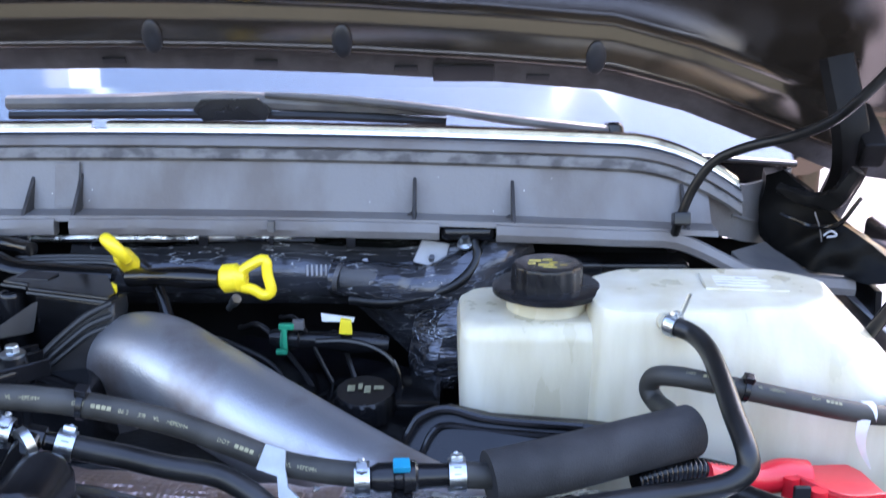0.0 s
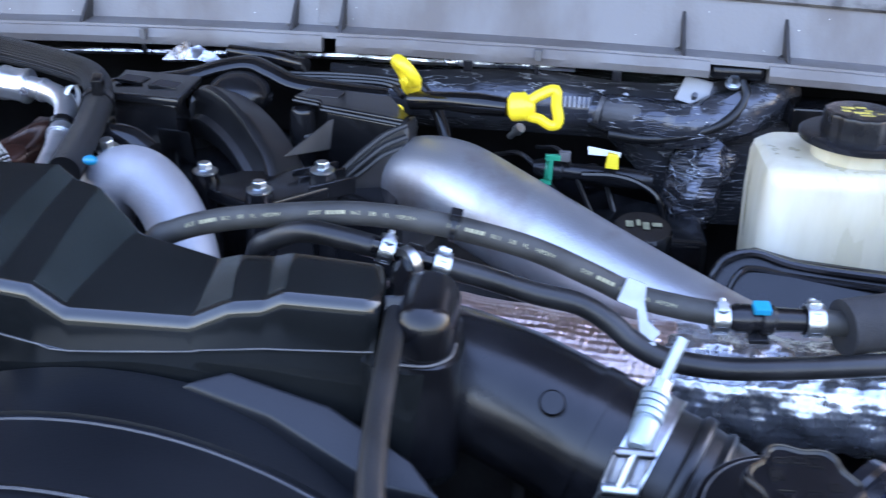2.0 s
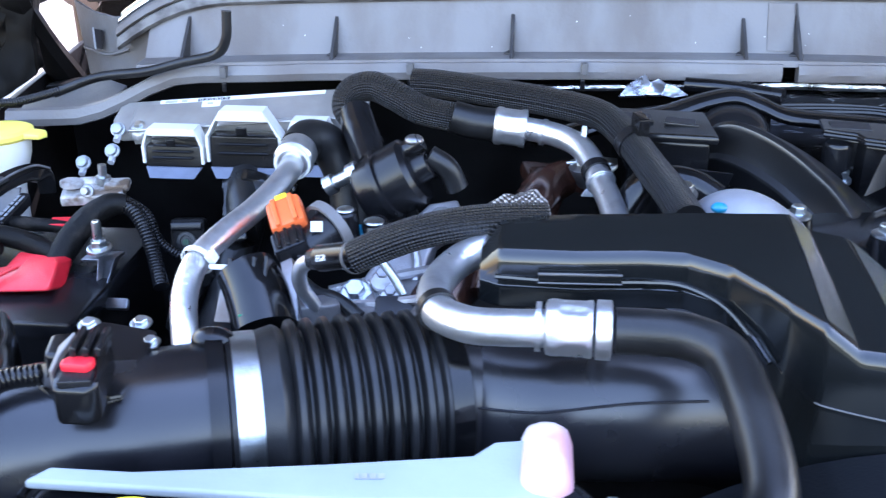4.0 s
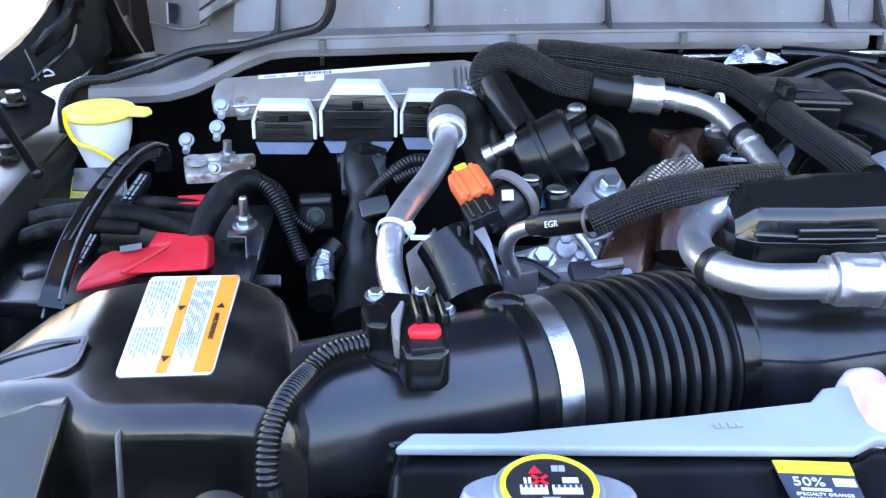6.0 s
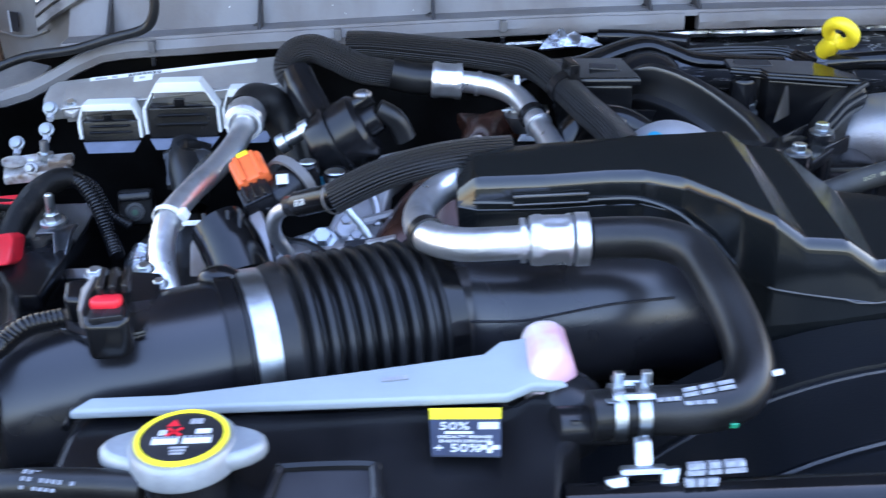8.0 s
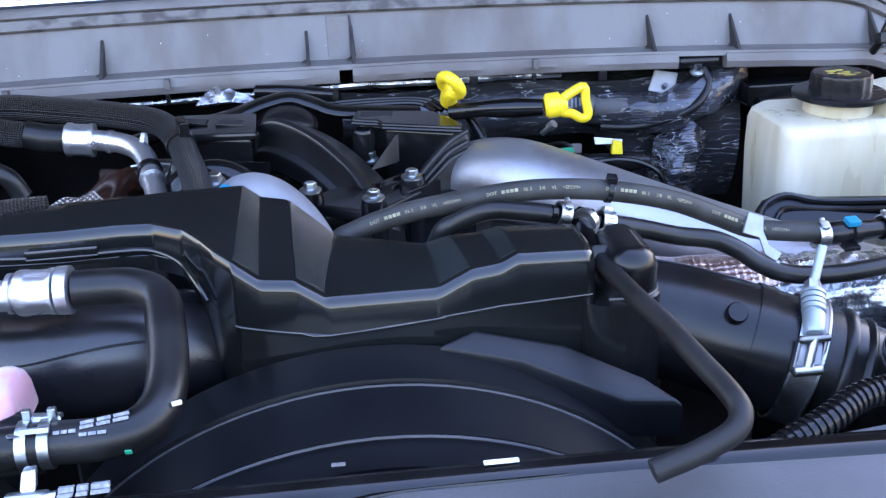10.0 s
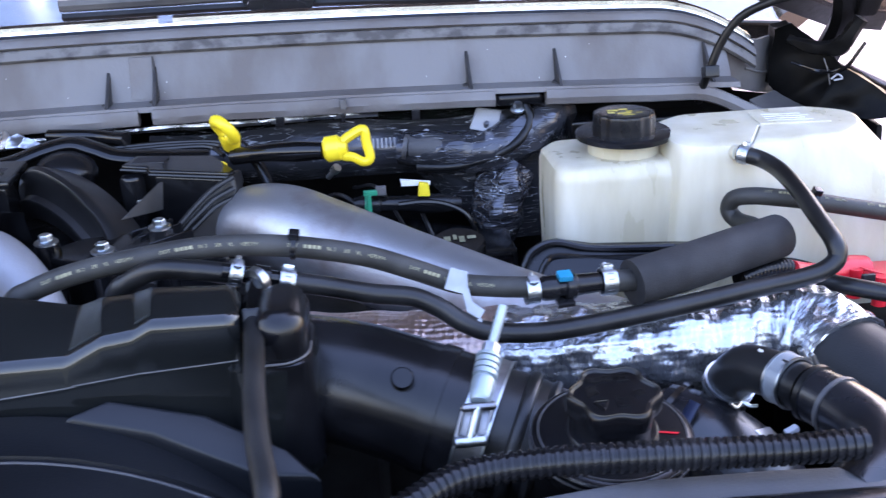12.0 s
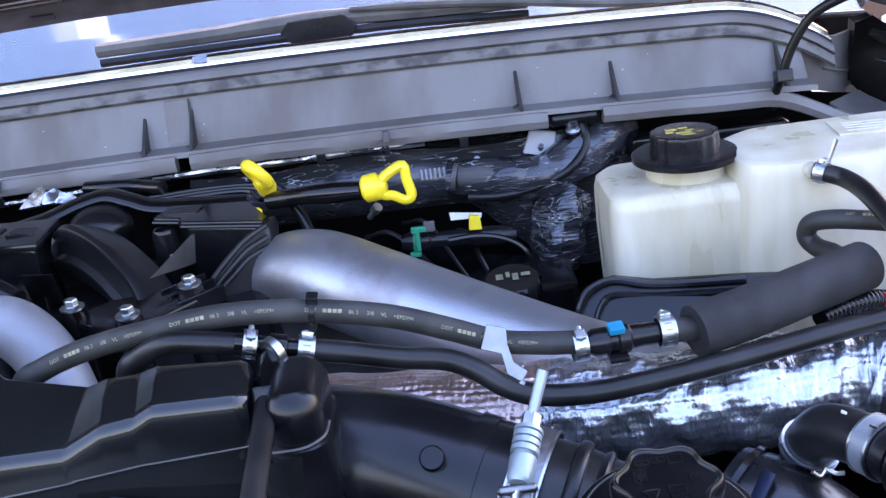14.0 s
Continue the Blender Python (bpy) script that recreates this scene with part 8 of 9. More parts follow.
part("crimp", turned(CP, CQ, [(0, 0.0155), (0.002, 0.0172), (0.006, 0.0172), (0.008, 0.0162), (0.022, 0.0162), (0.024, 0.0172), (0.028, 0.0172), (0.029, 0.0125)], 48, (8, 0.03, 3, 4)), ALU, s1, "crimped aluminium sleeve")
part("pipe", tube([(-0.678, 0.886, 1.310), (-0.652, 0.879, 1.3075), (-0.632, 0.864, 1.304), (-0.620, 0.842, 1.298), (-0.613, 0.814, 1.290), (-0.606, 0.785, 1.283), (-0.600, 0.750, 1.275)], 0.0104, 22), ALU, s1, "bright aluminium pipe")
part("pipe_bead", ring((-0.660, 0.882, 1.308), (1, -0.3, -0.1), 0.0105, 0.003, 0.0014), ALU, s1)
part("pipe_ring", ring((-0.6155, 0.824, 1.293), (0.25, -0.92, -0.28), 0.0106, 0.008, 0.0016), BLACK, s1)
part("clamp_ring", ring((-0.612, 0.810, 1.289), (0.25, -0.92, -0.28), 0.0108, 0.003, 0.0016), ALU, s1)
SL2 = [(-0.784, 0.945, 1.334), (-0.756, 0.940, 1.334), (-0.704, 0.925, 1.331), (-0.654, 0.905, 1.329), (-0.611, 0.885, 1.324), (-0.589, 0.850, 1.315), (-0.573, 0.790, 1.308), (-0.562, 0.740, 1.305), (-0.555, 0.700, 1.301)]
s2 = thing("braided_hose", SL2[4], "thick woven black braided hose lying over the bright pipe", "hose", "braided hoses")
part("sleeve", tube(SL2, 0.0133, 28, 10), BRAID, s2)
a, t = along(SL2, 0.63)
part("strap", ring(a, t, 0.0136, 0.012, 0.0015), BLACK, s2)
part("strap_head", box((0.02, 0.016, 0.01), facing(a + Vector((0.004, -0.004, 0.019)), t, (0, 0, 1)), 0.002), GLOSSY, s2)
br = thing("pipe_bracket", (-0.62, 0.87, 1.25), "folded zinc bracket with a white cable tie", "bracket")
part("plate", slab([(-0.636, 0.870, 1.287), (-0.620, 0.890, 1.285), (-0.593, 0.890, 1.283), (-0.594, 0.870, 1.284), (-0.610, 0.860, 1.271), (-0.629, 0.860, 1.270)], 0.004, 0.001), ZINC, br)
part("leg", slab([(-0.606, 0.865, 1.285), (-0.597, 0.865, 1.284), (-0.613, 0.855, 1.263), (-0.589, 0.855, 1.261), (-0.591, 0.850, 1.259), (-0.626, 0.850, 1.260)], (0, 0.004, 0), 0.001), ZINC, br)
part("rim", tube([(-0.6393, 0.858, 1.2880), (-0.620, 0.860, 1.2900), (-0.6012, 0.858, 1.2882), (-0.6045, 0.855, 1.2790), (-0.6181, 0.848, 1.2667), (-0.598, 0.848, 1.2650), (-0.5792, 0.848, 1.2625)], 0.0012, 8, straight=True), ZINC, br, "bright folded edge")
part("cup", turned((-0.616, 0.865, 1.266), (-0.619, 0.865, 1.288), [(0, 0.012), (0.018, 0.019), (0.019, 0.017)], 20), STEEL, br)
part("tie", ring((-0.626, 0.870, 1.304), cr, 0.0126, 0.004, 0.0014), WHITE, br, "white cable tie")
part("tie_foot", box((0.008, 0.008, 0.02), pose(*(-0.626, 0.868, 1.292)), 0.001), WHITE, br)

ap = thing("coolant_pipe", (-0.916, 0.690, 1.262), "dull bright aluminium pipe bending down beside the filter", "pipe")
AP = [(-0.873, 0.818, 1.296), (-0.876, 0.795, 1.289), (-0.889, 0.755, 1.279), (-0.905, 0.715, 1.272), (-0.916, 0.683, 1.264), (-0.918, 0.655, 1.250), (-0.911, 0.628, 1.232), (-0.902, 0.605, 1.205)]
part("pipe", tube(AP, 0.0099, 22, 8), ALU, ap)
part("crimp", turned(Vector(AP[0]) + Vector((0.0, 0.022, 0.004)), AP[0], [(0, 0.016), (0.004, 0.0175), (0.008, 0.0165), (0.016, 0.0165), (0.020, 0.0175), (0.024, 0.0155), (0.025, 0.011)], 28), ALU, ap)
part("collar", ring(Vector(AP[0]) + Vector((0, -0.002, 0)), (0.05, -1, -0.2), 0.0135, 0.006, 0.0022), PAPER, ap)
part("rubber_end", tube([(-0.874, 0.842, 1.300), (-0.868, 0.860, 1.303), (-0.852, 0.872, 1.292), (-0.838, 0.868, 1.262), (-0.83, 0.855, 1.22)], [0.0165, 0.018, 0.0185, 0.018, 0.018], 22), RUBBER, ap)
cable_tie(AP[4], Vector(AP[5]) - Vector(AP[3]), 0.0118, ap, WHITE, (0.8, -0.3, 0.3))
part("tie_tail", box((0.02, 0.004, 0.003), pose(-0.893, 0.67, 1.265), 0.0006), WHITE, ap)
oc = thing("orange_connector", (-0.859, 0.720, 1.283), "orange plastic connector with a black plug body", "connector")
ocm = facing((-0.856, 0.725, 1.283), (1, 0.30, 0.36), (-0.45, 0.9, 0.32))
part("shell", box((0.028, 0.032, 0.018), ocm, 0.004), ORANGE, oc)
for k in (-1, 1):
    part("rib", box((0.004, 0.030, 0.004), ocm @ Matrix.Translation((0.007 * k, 0, 0.009)), 0.001), ORANGE, oc)
part("tongue", box((0.010, 0.006, 0.004), ocm @ Matrix.Translation((0.0, 0.018, 0.006)), 0.001), YELLOW, oc)
part("plug", box((0.026, 0.022, 0.022), ocm @ Matrix.Translation((-0.004, -0.026, -0.006)), 0.003), BLACK, oc)
for k in range(3):
    part("plug_rib", box((0.003, 0.018, 0.003), ocm @ Matrix.Translation((-0.011 + 0.007 * k, -0.026, 0.006)), 0.0006, 1), GLOSSY, oc)
sv_ = thing("solenoid", (-0.833, 0.720, 1.269), "black solenoid with a grey collar and small white sticker", "solenoid")
part("body", turned((-0.846, 0.700, 1.260), (-0.819, 0.730, 1.274), [(0, 0.008), (0.006, 0.009), (0.010, 0.014), (0.034, 0.018), (0.046, 0.020), (0.047, 0.012)], 28), BLACK, sv_)
part("collar", ring((-0.824, 0.728, 1.273), Vector((-0.819, 0.730, 1.274)) - Vector((-0.846, 0.700, 1.260)), 0.0215, 0.008, 0.003), FADED, sv_)
part("sticker", box((0.009, 0.008, 0.0006), facing((-0.829, 0.705, 1.285), (1, 0.1, 0), (0, 0.5, 0.9)), 0), PAPER, sv_)
part("lever", slab([(-0.857, 0.695, 1.262), (-0.847, 0.695, 1.265), (-0.842, 0.680, 1.257), (-0.834, 0.655, 1.231), (-0.839, 0.655, 1.229), (-0.848, 0.668, 1.249)], (0, 0.008, -0.003), 0.002), CAST, sv_, "dull cast lever")
can = thing("oil_separator", (-0.867, 0.660, 1.248), "black finned housing with a green dot", "housing")
part("housing", tube([(-0.879, 0.680, 1.259), (-0.867, 0.665, 1.245), (-0.857, 0.645, 1.227)], [0.022, 0.024, 0.024], 24), GLOSSY, can)
for k in range(4):
    part("fin", box((0.003, 0.022, 0.014), facing(Vector((-0.885, 0.665, 1.262)) + Vector((0.009 * k, 0, 0.001 * k)), (1, 0, 0), (0, 0.5, 0.8)), 0.0006, 1), BLACK, can)
part("dot", box((0.003, 0.0006, 0.003), pose(*(-0.871, 0.634, 1.244)), 0), GREEN, can)
part("side_plate", slab([(-0.907, 0.700, 1.233), (-0.885, 0.720, 1.246), (-0.876, 0.700, 1.243), (-0.884, 0.660, 1.224), (-0.901, 0.660, 1.224)], (0, 0.008, 0), 0.002), CAST, can, "pale cast plate")
hous = thing("cast_housing", (-0.76, 0.72, 1.2), "pale cast aluminium housing with bolts", "casting")
part("upper_plate", slab([(-0.771, 0.760, 1.265), (-0.753, 0.790, 1.274), (-0.729, 0.800, 1.275), (-0.725, 0.780, 1.270), (-0.743, 0.760, 1.262), (-0.752, 0.720, 1.234), (-0.800, 0.700, 1.238), (-0.785, 0.740, 1.255)], 0.02, 0.004), CAST, hous)
part("lower_plate", slab([(-0.825, 0.720, 1.229), (-0.731, 0.740, 1.245), (-0.736, 0.660, 1.234), (-0.838, 0.670, 1.221)], 0.02, 0.004), CAST, hous)
hexbolt("bolt", (-0.7395, 0.764, 1.2690), (0, -0.5, 1), 0.0085, 0.009, ZINC, hous)
hexbolt("bolt", (-0.800, 0.700, 1.233), (0, -0.6, 0.8), 0.008, 0.010, ZINC, hous)
for outline in ([(-0.823, 0.712, 1.228), (-0.798, 0.715, 1.234), (-0.774, 0.712, 1.242), (-0.743, 0.722, 1.245)], [(-0.832, 0.690, 1.223), (-0.805, 0.690, 1.227), (-0.775, 0.685, 1.233), (-0.741, 0.680, 1.241)], [(-0.772, 0.752, 1.263), (-0.762, 0.742, 1.259), (-0.756, 0.728, 1.248), (-0.756, 0.715, 1.237)]):
    part("rib", tube(outline, 0.004, 8), CAST, hous)
for at in [(-0.742, 0.710, 1.240), (-0.772, 0.695, 1.236), (-0.739, 0.675, 1.231), (-0.781, 0.715, 1.241)]:
    boss = part("boss", turned(Vector(at) - Vector((0, 0, 0.012)), Vector(at) + Vector((0, -0.3, 0.4)), [(0, 0.0095), (0.014, 0.009), (0.015, 0.0078), (0.015, 0.0)], 18), CAST, hous)
    part("bolt_head", turned(Vector(at), Vector(at) + Vector((0, -0.3, 0.4)), [(0, 0.0052), (0.006, 0.0052), (0.007, 0.0042)], 6), STEEL, boss)
for outline in ([(-0.845, 0.700, 1.243), (-0.828, 0.690, 1.236), (-0.811, 0.680, 1.237), (-0.792, 0.670, 1.228)], [(-0.770, 0.800, 1.262), (-0.762, 0.785, 1.252), (-0.764, 0.770, 1.240), (-0.775, 0.750, 1.231)], [(-0.848, 0.780, 1.269), (-0.837, 0.760, 1.262), (-0.837, 0.730, 1.254)]):
    part("hose", tube(outline, 0.0055, 10), RUBBER, hous, "thin black hose")
# black block standing for the shade of a recess
part("recess_shade", box((0.03, 0.02, 0.012), pose(*(-0.767, 0.680, 1.231), 30, 0, 10), 0.004), INK_AND_SHADE, hous)
part("lug", slab([(-0.813, 0.705, 1.231), (-0.806, 0.710, 1.236), (-0.788, 0.710, 1.236), (-0.783, 0.690, 1.233), (-0.789, 0.680, 1.228), (-0.810, 0.690, 1.223)], 0.01, 0.003), CAST, hous)
A1, A2 = Vector((-0.808, 0.727, 1.268)), Vector((-0.810, 0.722, 1.2925))
part("plug", turned(A1, A2, [(0, 0.0080), (0.018, 0.0090), (0.023, 0.0088), (0.0245, 0.007)], 20), BLACK, hous)
part("plug_tip", dome(A2, (0.0068, 0.0068, 0.0022)), ZINC, hous)
A1, A2 = Vector((-0.785, 0.733, 1.258)), Vector((-0.7885, 0.727, 1.2815))
part("plug", turned(A1, A2, [(0, 0.0095), (0.018, 0.0110), (0.022, 0.0110), (0.0245, 0.009)], 20), BLACK, hous)
part("plug_tip", dome(A2, (0.0085, 0.0085, 0.0024)), ZINC, hous)
part("blue_seal", turned((-0.799, 0.735, 1.262), (-0.799, 0.740, 1.274), [(0, 0.005), (0.012, 0.005)], 14), BLUE, hous)
part("pin", tube([(-0.779, 0.700, 1.260), (-0.770, 0.695, 1.250), (-0.762, 0.690, 1.238)], 0.0036, 10), ZINC, hous)
part("sensor_stub", turned((-0.841, 0.800, 1.281), (-0.821, 0.800, 1.292), [(0, 0.0085), (0.008, 0.0085), (0.009, 0.006), (0.022, 0.006), (0.023, 0.009), (0.032, 0.009)], 14), ZINC, hous)
ex = thing("exhaust_pipe", (-0.70, 0.75, 1.2), "rusty brown exhaust up-pipe with a wire mesh wrap", "exhaust pipe")
EX = [(-0.639, 0.880, 1.267), (-0.656, 0.860, 1.264), (-0.664, 0.830, 1.260), (-0.682, 0.790, 1.252), (-0.715, 0.740, 1.240), (-0.738, 0.700, 1.224), (-0.751, 0.680, 1.204)]
part("pipe", tube(EX, [0.016, 0.019, 0.020, 0.021, 0.022, 0.022, 0.022], 24, wobble=0.05), RUST, ex)
part("mesh_wrap", tube([(-0.668, 0.805, 1.260), (-0.683, 0.785, 1.2565), (-0.697, 0.767, 1.2515), (-0.706, 0.752, 1.247)], [0.0235, 0.0250, 0.0255, 0.0235], 24, 8, wobble=0.3), SCREEN, ex, "woven steel mesh wrap")
part("flange", box((0.06, 0.04, 0.014), pose(*(-0.648, 0.885, 1.265), 0, 8, 10), 0.004), RUST, ex)
hexbolt("bolt", (-0.665, 0.875, 1.269), (0, 0, 1), 0.007, 0.008, RUST, ex)
part("branch", tube([(-0.680, 0.740, 1.271), (-0.689, 0.720, 1.254), (-0.696, 0.700, 1.234)], 0.018, 18), RUST, ex)

# ---- engine control module on the firewall ----
ecu = thing("control_module", (-0.96, 1.0, 1.22), "flat dull metal engine control module with paper labels", "control module")
EM = facing((-0.974, 1.003, 1.2815), (0.226, 0, 0.0197), (0, 0.72, 0.36))


def on_module(x, y, z=0.0):
    return EM @ Vector((x, y, z))


part("case", slab([on_module(*q) for q in ((-0.128, 0.031), (0.124, 0.031), (0.133, 0.026), (0.136, 0.014), (0.136, -0.008), (0.130, -0.016), (-0.126, -0.016), (-0.137, -0.010), (-0.140, 0.006), (-0.137, 0.024))], 0.012, 0.0035, 3), ECU_CASE, ecu)
part("raised_face", slab([on_module(x, y, 0.0045) for x, y in ((-0.110, 0.0195), (0.108, 0.0195), (0.113, 0.015), (0.113, -0.0195), (-0.113, -0.0195), (-0.116, -0.013), (-0.116, 0.013))], 0.012, 0.0025, 3), ECU_CASE, ecu)
part("front_lip", tube([on_module(-0.114, -0.0200, 0.0040), on_module(0.0, -0.0205, 0.0045), on_module(0.113, -0.0200, 0.0040)], 0.0016, 8), ECU_CASE, ecu, "bright lower edge of the case")
part("front_wall", slab([on_module(-0.113, -0.019, 0.002), on_module(0.113, -0.019, 0.002), on_module(0.113, -0.024, -0.012), on_module(-0.113, -0.024, -0.012)], (0, 0.006, 0), 0.001), ECU_CASE, ecu)
for k in range(3):
    part("end_ridge", box((0.0030, 0.034, 0.005), EM @ Matrix.Translation((0.1175 + 0.0050 * k, 0.000 - 0.002 * k, 0.0030)), 0.0010), ECU_CASE, ecu)
for x in (-0.060, 0.040):
    part("face_step", box((0.060, 0.0030, 0.0012), EM @ Matrix.Translation((x, -0.0150, 0.0048)), 0.0005), ECU_CASE, ecu)
part("label", box((0.180, 0.0062, 0.0005), EM @ Matrix.Translation((-0.002, 0.0252, 0.0003)), 0), PAPER, ecu, "narrow white strip label")
part("label", box((0.020, 0.0095, 0.0005), EM @ Matrix.Translation((-0.032, 0.0135, 0.0048)), 0), PAPER, ecu, "small white label")
part("barcode", bars([(-0.050 + 0.0018 * k, 0.0230, 0.0008 if k % 3 else 0.0013, 0.0040) for k in range(20)], EM @ Matrix.Translation((0, 0, 0.0007))), INK_AND_SHADE, ecu)
for x, y, w, z in ((-0.086, 0.0235, 0.013, 0.0007), (-0.068, 0.0235, 0.006, 0.0007), (-0.036, 0.0120, 0.006, 0.0052)):
    part("print_bar", bars([(x, y, w, 0.0030)], EM @ Matrix.Translation((0, 0, z))), GREY_INK, ecu)
for x in (-0.104, 0.128):
    part("lug", slab([on_module(x - 0.010, -0.006, 0.004), on_module(x + 0.008, -0.006, 0.004), on_module(x + 0.008, -0.020, 0.003), on_module(x, -0.025, 0.002), on_module(x - 0.010, -0.020, 0.003)], 0.008, 0.002), ECU_CASE, ecu)
    hexbolt("bolt", on_module(x - 0.001, -0.014, 0.004), (0, -0.5, 0.85), 0.0045, 0.005, ZINC, ecu)


def module_plug(x0, x1, y1, y0, tuck):
    """A black wiring plug in a white locking frame."""
    pl = thing("module_plug", Vector((x0, 0.955, y1)), "black multi-pin plug in a white locking frame under the module", "connector", "module plugs")
    a, b, c, d = Vector((x0, 0.955, y1)), Vector((x1, 0.955, y1)), Vector((x1, 0.955, y0)), Vector((x0, 0.955, y0))
    e, f = d.lerp(c, tuck), c.lerp(d, tuck)
    e2, f2 = d.lerp(a, 0.46), c.lerp(b, 0.46)
    back = Vector((0, 0.02, 0))
    part("block", slab([a.lerp(b, 0.05), a.lerp(b, 0.95), f2.lerp(e2, 0.05) + Vector((0, 0.004, 0)), e2.lerp(f2, 0.05) + Vector((0, 0.004, 0))], back, 0.002), BLACK, pl)
    ei, fi = e.lerp(e2, 0.42).lerp(f, 0.05), f.lerp(f2, 0.42).lerp(e, 0.05)
    part("top_bar", slab([e, f, fi, ei], Vector((0, 0.022, 0)), 0.001), WHITE, pl, "white lock bar")
    for p0, p1, q1, q0 in ((e, e2, e2.lerp(f2, 0.05), ei), (f, f2, f2.lerp(e2, 0.05), fi)):
        part("shoulder_bar", slab([p0, p1, q1, q0], Vector((0, 0.021, 0)), 0.001), WHITE, pl)
    w = (b - a).normalized() * 0.0034
    for p0, p1, s in ((e2, a, 1), (f2, b, -1)):
        part("side_bar", slab([p0, p0 + w * s, p1.lerp(p0, 0.15) + w * s, p1.lerp(p0, 0.15)], Vector((0, 0.020, 0)), 0.001), WHITE, pl)
    for q in (0.26, 0.42, 0.58):
        part("pin_rail", box(((b - a).length * (0.7 - 0.2 * q), 0.003, 0.0022), pose(*(a.lerp(c, q) + Vector(((0.5 - q) * (b - a).length, -0.001, 0)))), 0.0005, 1), DUSTY, pl)
    part("latch", box(((b - a).length * 0.14, 0.004, 0.008), pose(*(a.lerp(c, 0.66) + Vector((-0.16 * (b - a).length, -0.002, 0)))), 0.001), DUSTY, pl)
    part("chin", slab([a.lerp(b, 0.04), a.lerp(b, 0.96), a.lerp(b, 0.86) + Vector((0, -0.010, -0.009)), a.lerp(b, 0.14) + Vector((0, -0.010, -0.009))], Vector((0, 0.004, 0)), 0.001), BLUE_GREY, pl, "blue-grey lower lip")
    return pl



module_plug(-1.0650, -1.0005, 1.2380, 1.2780, 0.12)
module_plug(-0.9975, -0.9195, 1.2395, 1.2985, 0.22)
module_plug(-0.9170, -0.8650, 1.2440, 1.2895, 0.16)
big = thing("taped_loom", (-0.954, 0.930, 1.211), "thick black taped wiring loom dropping from the module", "wiring")
part("trunk", tube([(-0.959, 0.965, 1.222), (-0.955, 0.940, 1.211), (-0.949, 0.910, 1.195), (-0.953, 0.880, 1.172), (-0.952, 0.850, 1.137), (-0.948, 0.800, 1.116)], [0.024, 0.022, 0.018, 0.019, 0.026, 0.028], 18, wobble=0.06), RUBBER, big)
part("collar", tube([(-0.978, 0.950, 1.219), (-0.955, 0.950, 1.2235), (-0.931, 0.950, 1.222)], [0.012, 0.017, 0.012], 18, wobble=0.22), DUSTY, big)
part("tape_fold", crumpled([(-0.9770, 0.936, 1.2270), (-0.9330, 0.936, 1.2300), (-0.9300, 0.922, 1.2180), (-0.9450, 0.915, 1.2060), (-0.9740, 0.918, 1.2030)], 0.006, 0.006, 4, 2.0), DUSTY, big, "folded shiny tape")
part("branch", tube([(-0.944, 0.880, 1.213), (-0.924, 0.860, 1.241), (-0.903, 0.860, 1.255), (-0.882, 0.860, 1.254)], 0.0052, 12, ribs=(0.0032, 0.0009)), BLACK, big, "corrugated conduit")
part("branch", tube([(-0.919, 0.850, 1.239), (-0.901, 0.850, 1.248), (-0.882, 0.850, 1.251)], 0.0046, 12, ribs=(0.0030, 0.0009)), BLACK, big)
part("plug", box((0.03, 0.02, 0.03), facing((-0.935, 0.840, 1.215), (1, 0, 0.3), (0, 0.5, 0.8)), 0.005), GLOSSY, big)
part("tail", tube([(-0.974, 0.860, 1.169), (-0.984, 0.850, 1.161), (-0.988, 0.830, 1.150), (-0.985, 0.800, 1.139)], [0.012, 0.011, 0.012, 0.012], 12, wobble=0.2), RUBBER, big)
part("foil_tape", tube([(-0.984, 0.840, 1.172), (-0.988, 0.830, 1.159), (-0.986, 0.820, 1.149)], [0.008, 0.013, 0.012], 12, wobble=0.3), FOIL, big, "bright foil tape")
sq = thing("small_relay", (-0.996, 0.880, 1.195), "small square black sensor plug with a greenish face", "sensor")
part("body", box((0.034, 0.02, 0.036), pose(*(-0.996, 0.880, 1.195), -20, 0, 8), 0.005), APRON, sq)
face = part("face", turned((-0.995, 0.868, 1.195), (-0.994, 0.860, 1.198), [(0, 0.009), (0.002, 0.009), (0.0022, 0.006), (0.001, 0.0055), (0.001, 0.0)], 20), RUBBER, sq)
part("face_dot", turned((-0.995, 0.866, 1.195), (-0.994, 0.860, 1.197), [(0, 0.0030), (0.001, 0.0030)], 12), DULL_GREEN, face)
part("mouth", box((0.03, 0.006, 0.008), pose(*(-0.995, 0.872, 1.209), -20, 0, 8), 0.002), BLACK, sq)

# ---- washer filler, battery and its cables ----
wash = thing("washer_filler", (-1.218, 0.960, 1.214), "white washer fluid filler neck with a yellow snap cap", "filler neck")
W = Vector((-1.214, 0.955, 1.269))
part("funnel", turned(W - Vector((0, 0, 0.13)), W, [(0, 0.017), (0.05, 0.017), (0.075, 0.0185), (0.092, 0.024), (0.108, 0.029), (0.127, 0.031), (0.129, 0.026)], 28), WHITE, wash)
part("cap", turned(W - Vector((0, 0, 0.004)), W + Vector((0, 0, 0.1)), [(0, 0.032), (0.003, 0.0345), (0.007, 0.0345), (0.0085, 0.031), (0.008, 0.024), (0.006, 0.0)], 36), PALE_YELLOW, wash, "yellow snap cap")
part("tab", slab([W + Vector(v) for v in ((0.026, -0.012, 0.004), (0.048, -0.010, 0.003), (0.052, 0.0, 0.003), (0.048, 0.008, 0.003), (0.026, 0.012, 0.004))], 0.006, 0.002), PALE_YELLOW, wash)
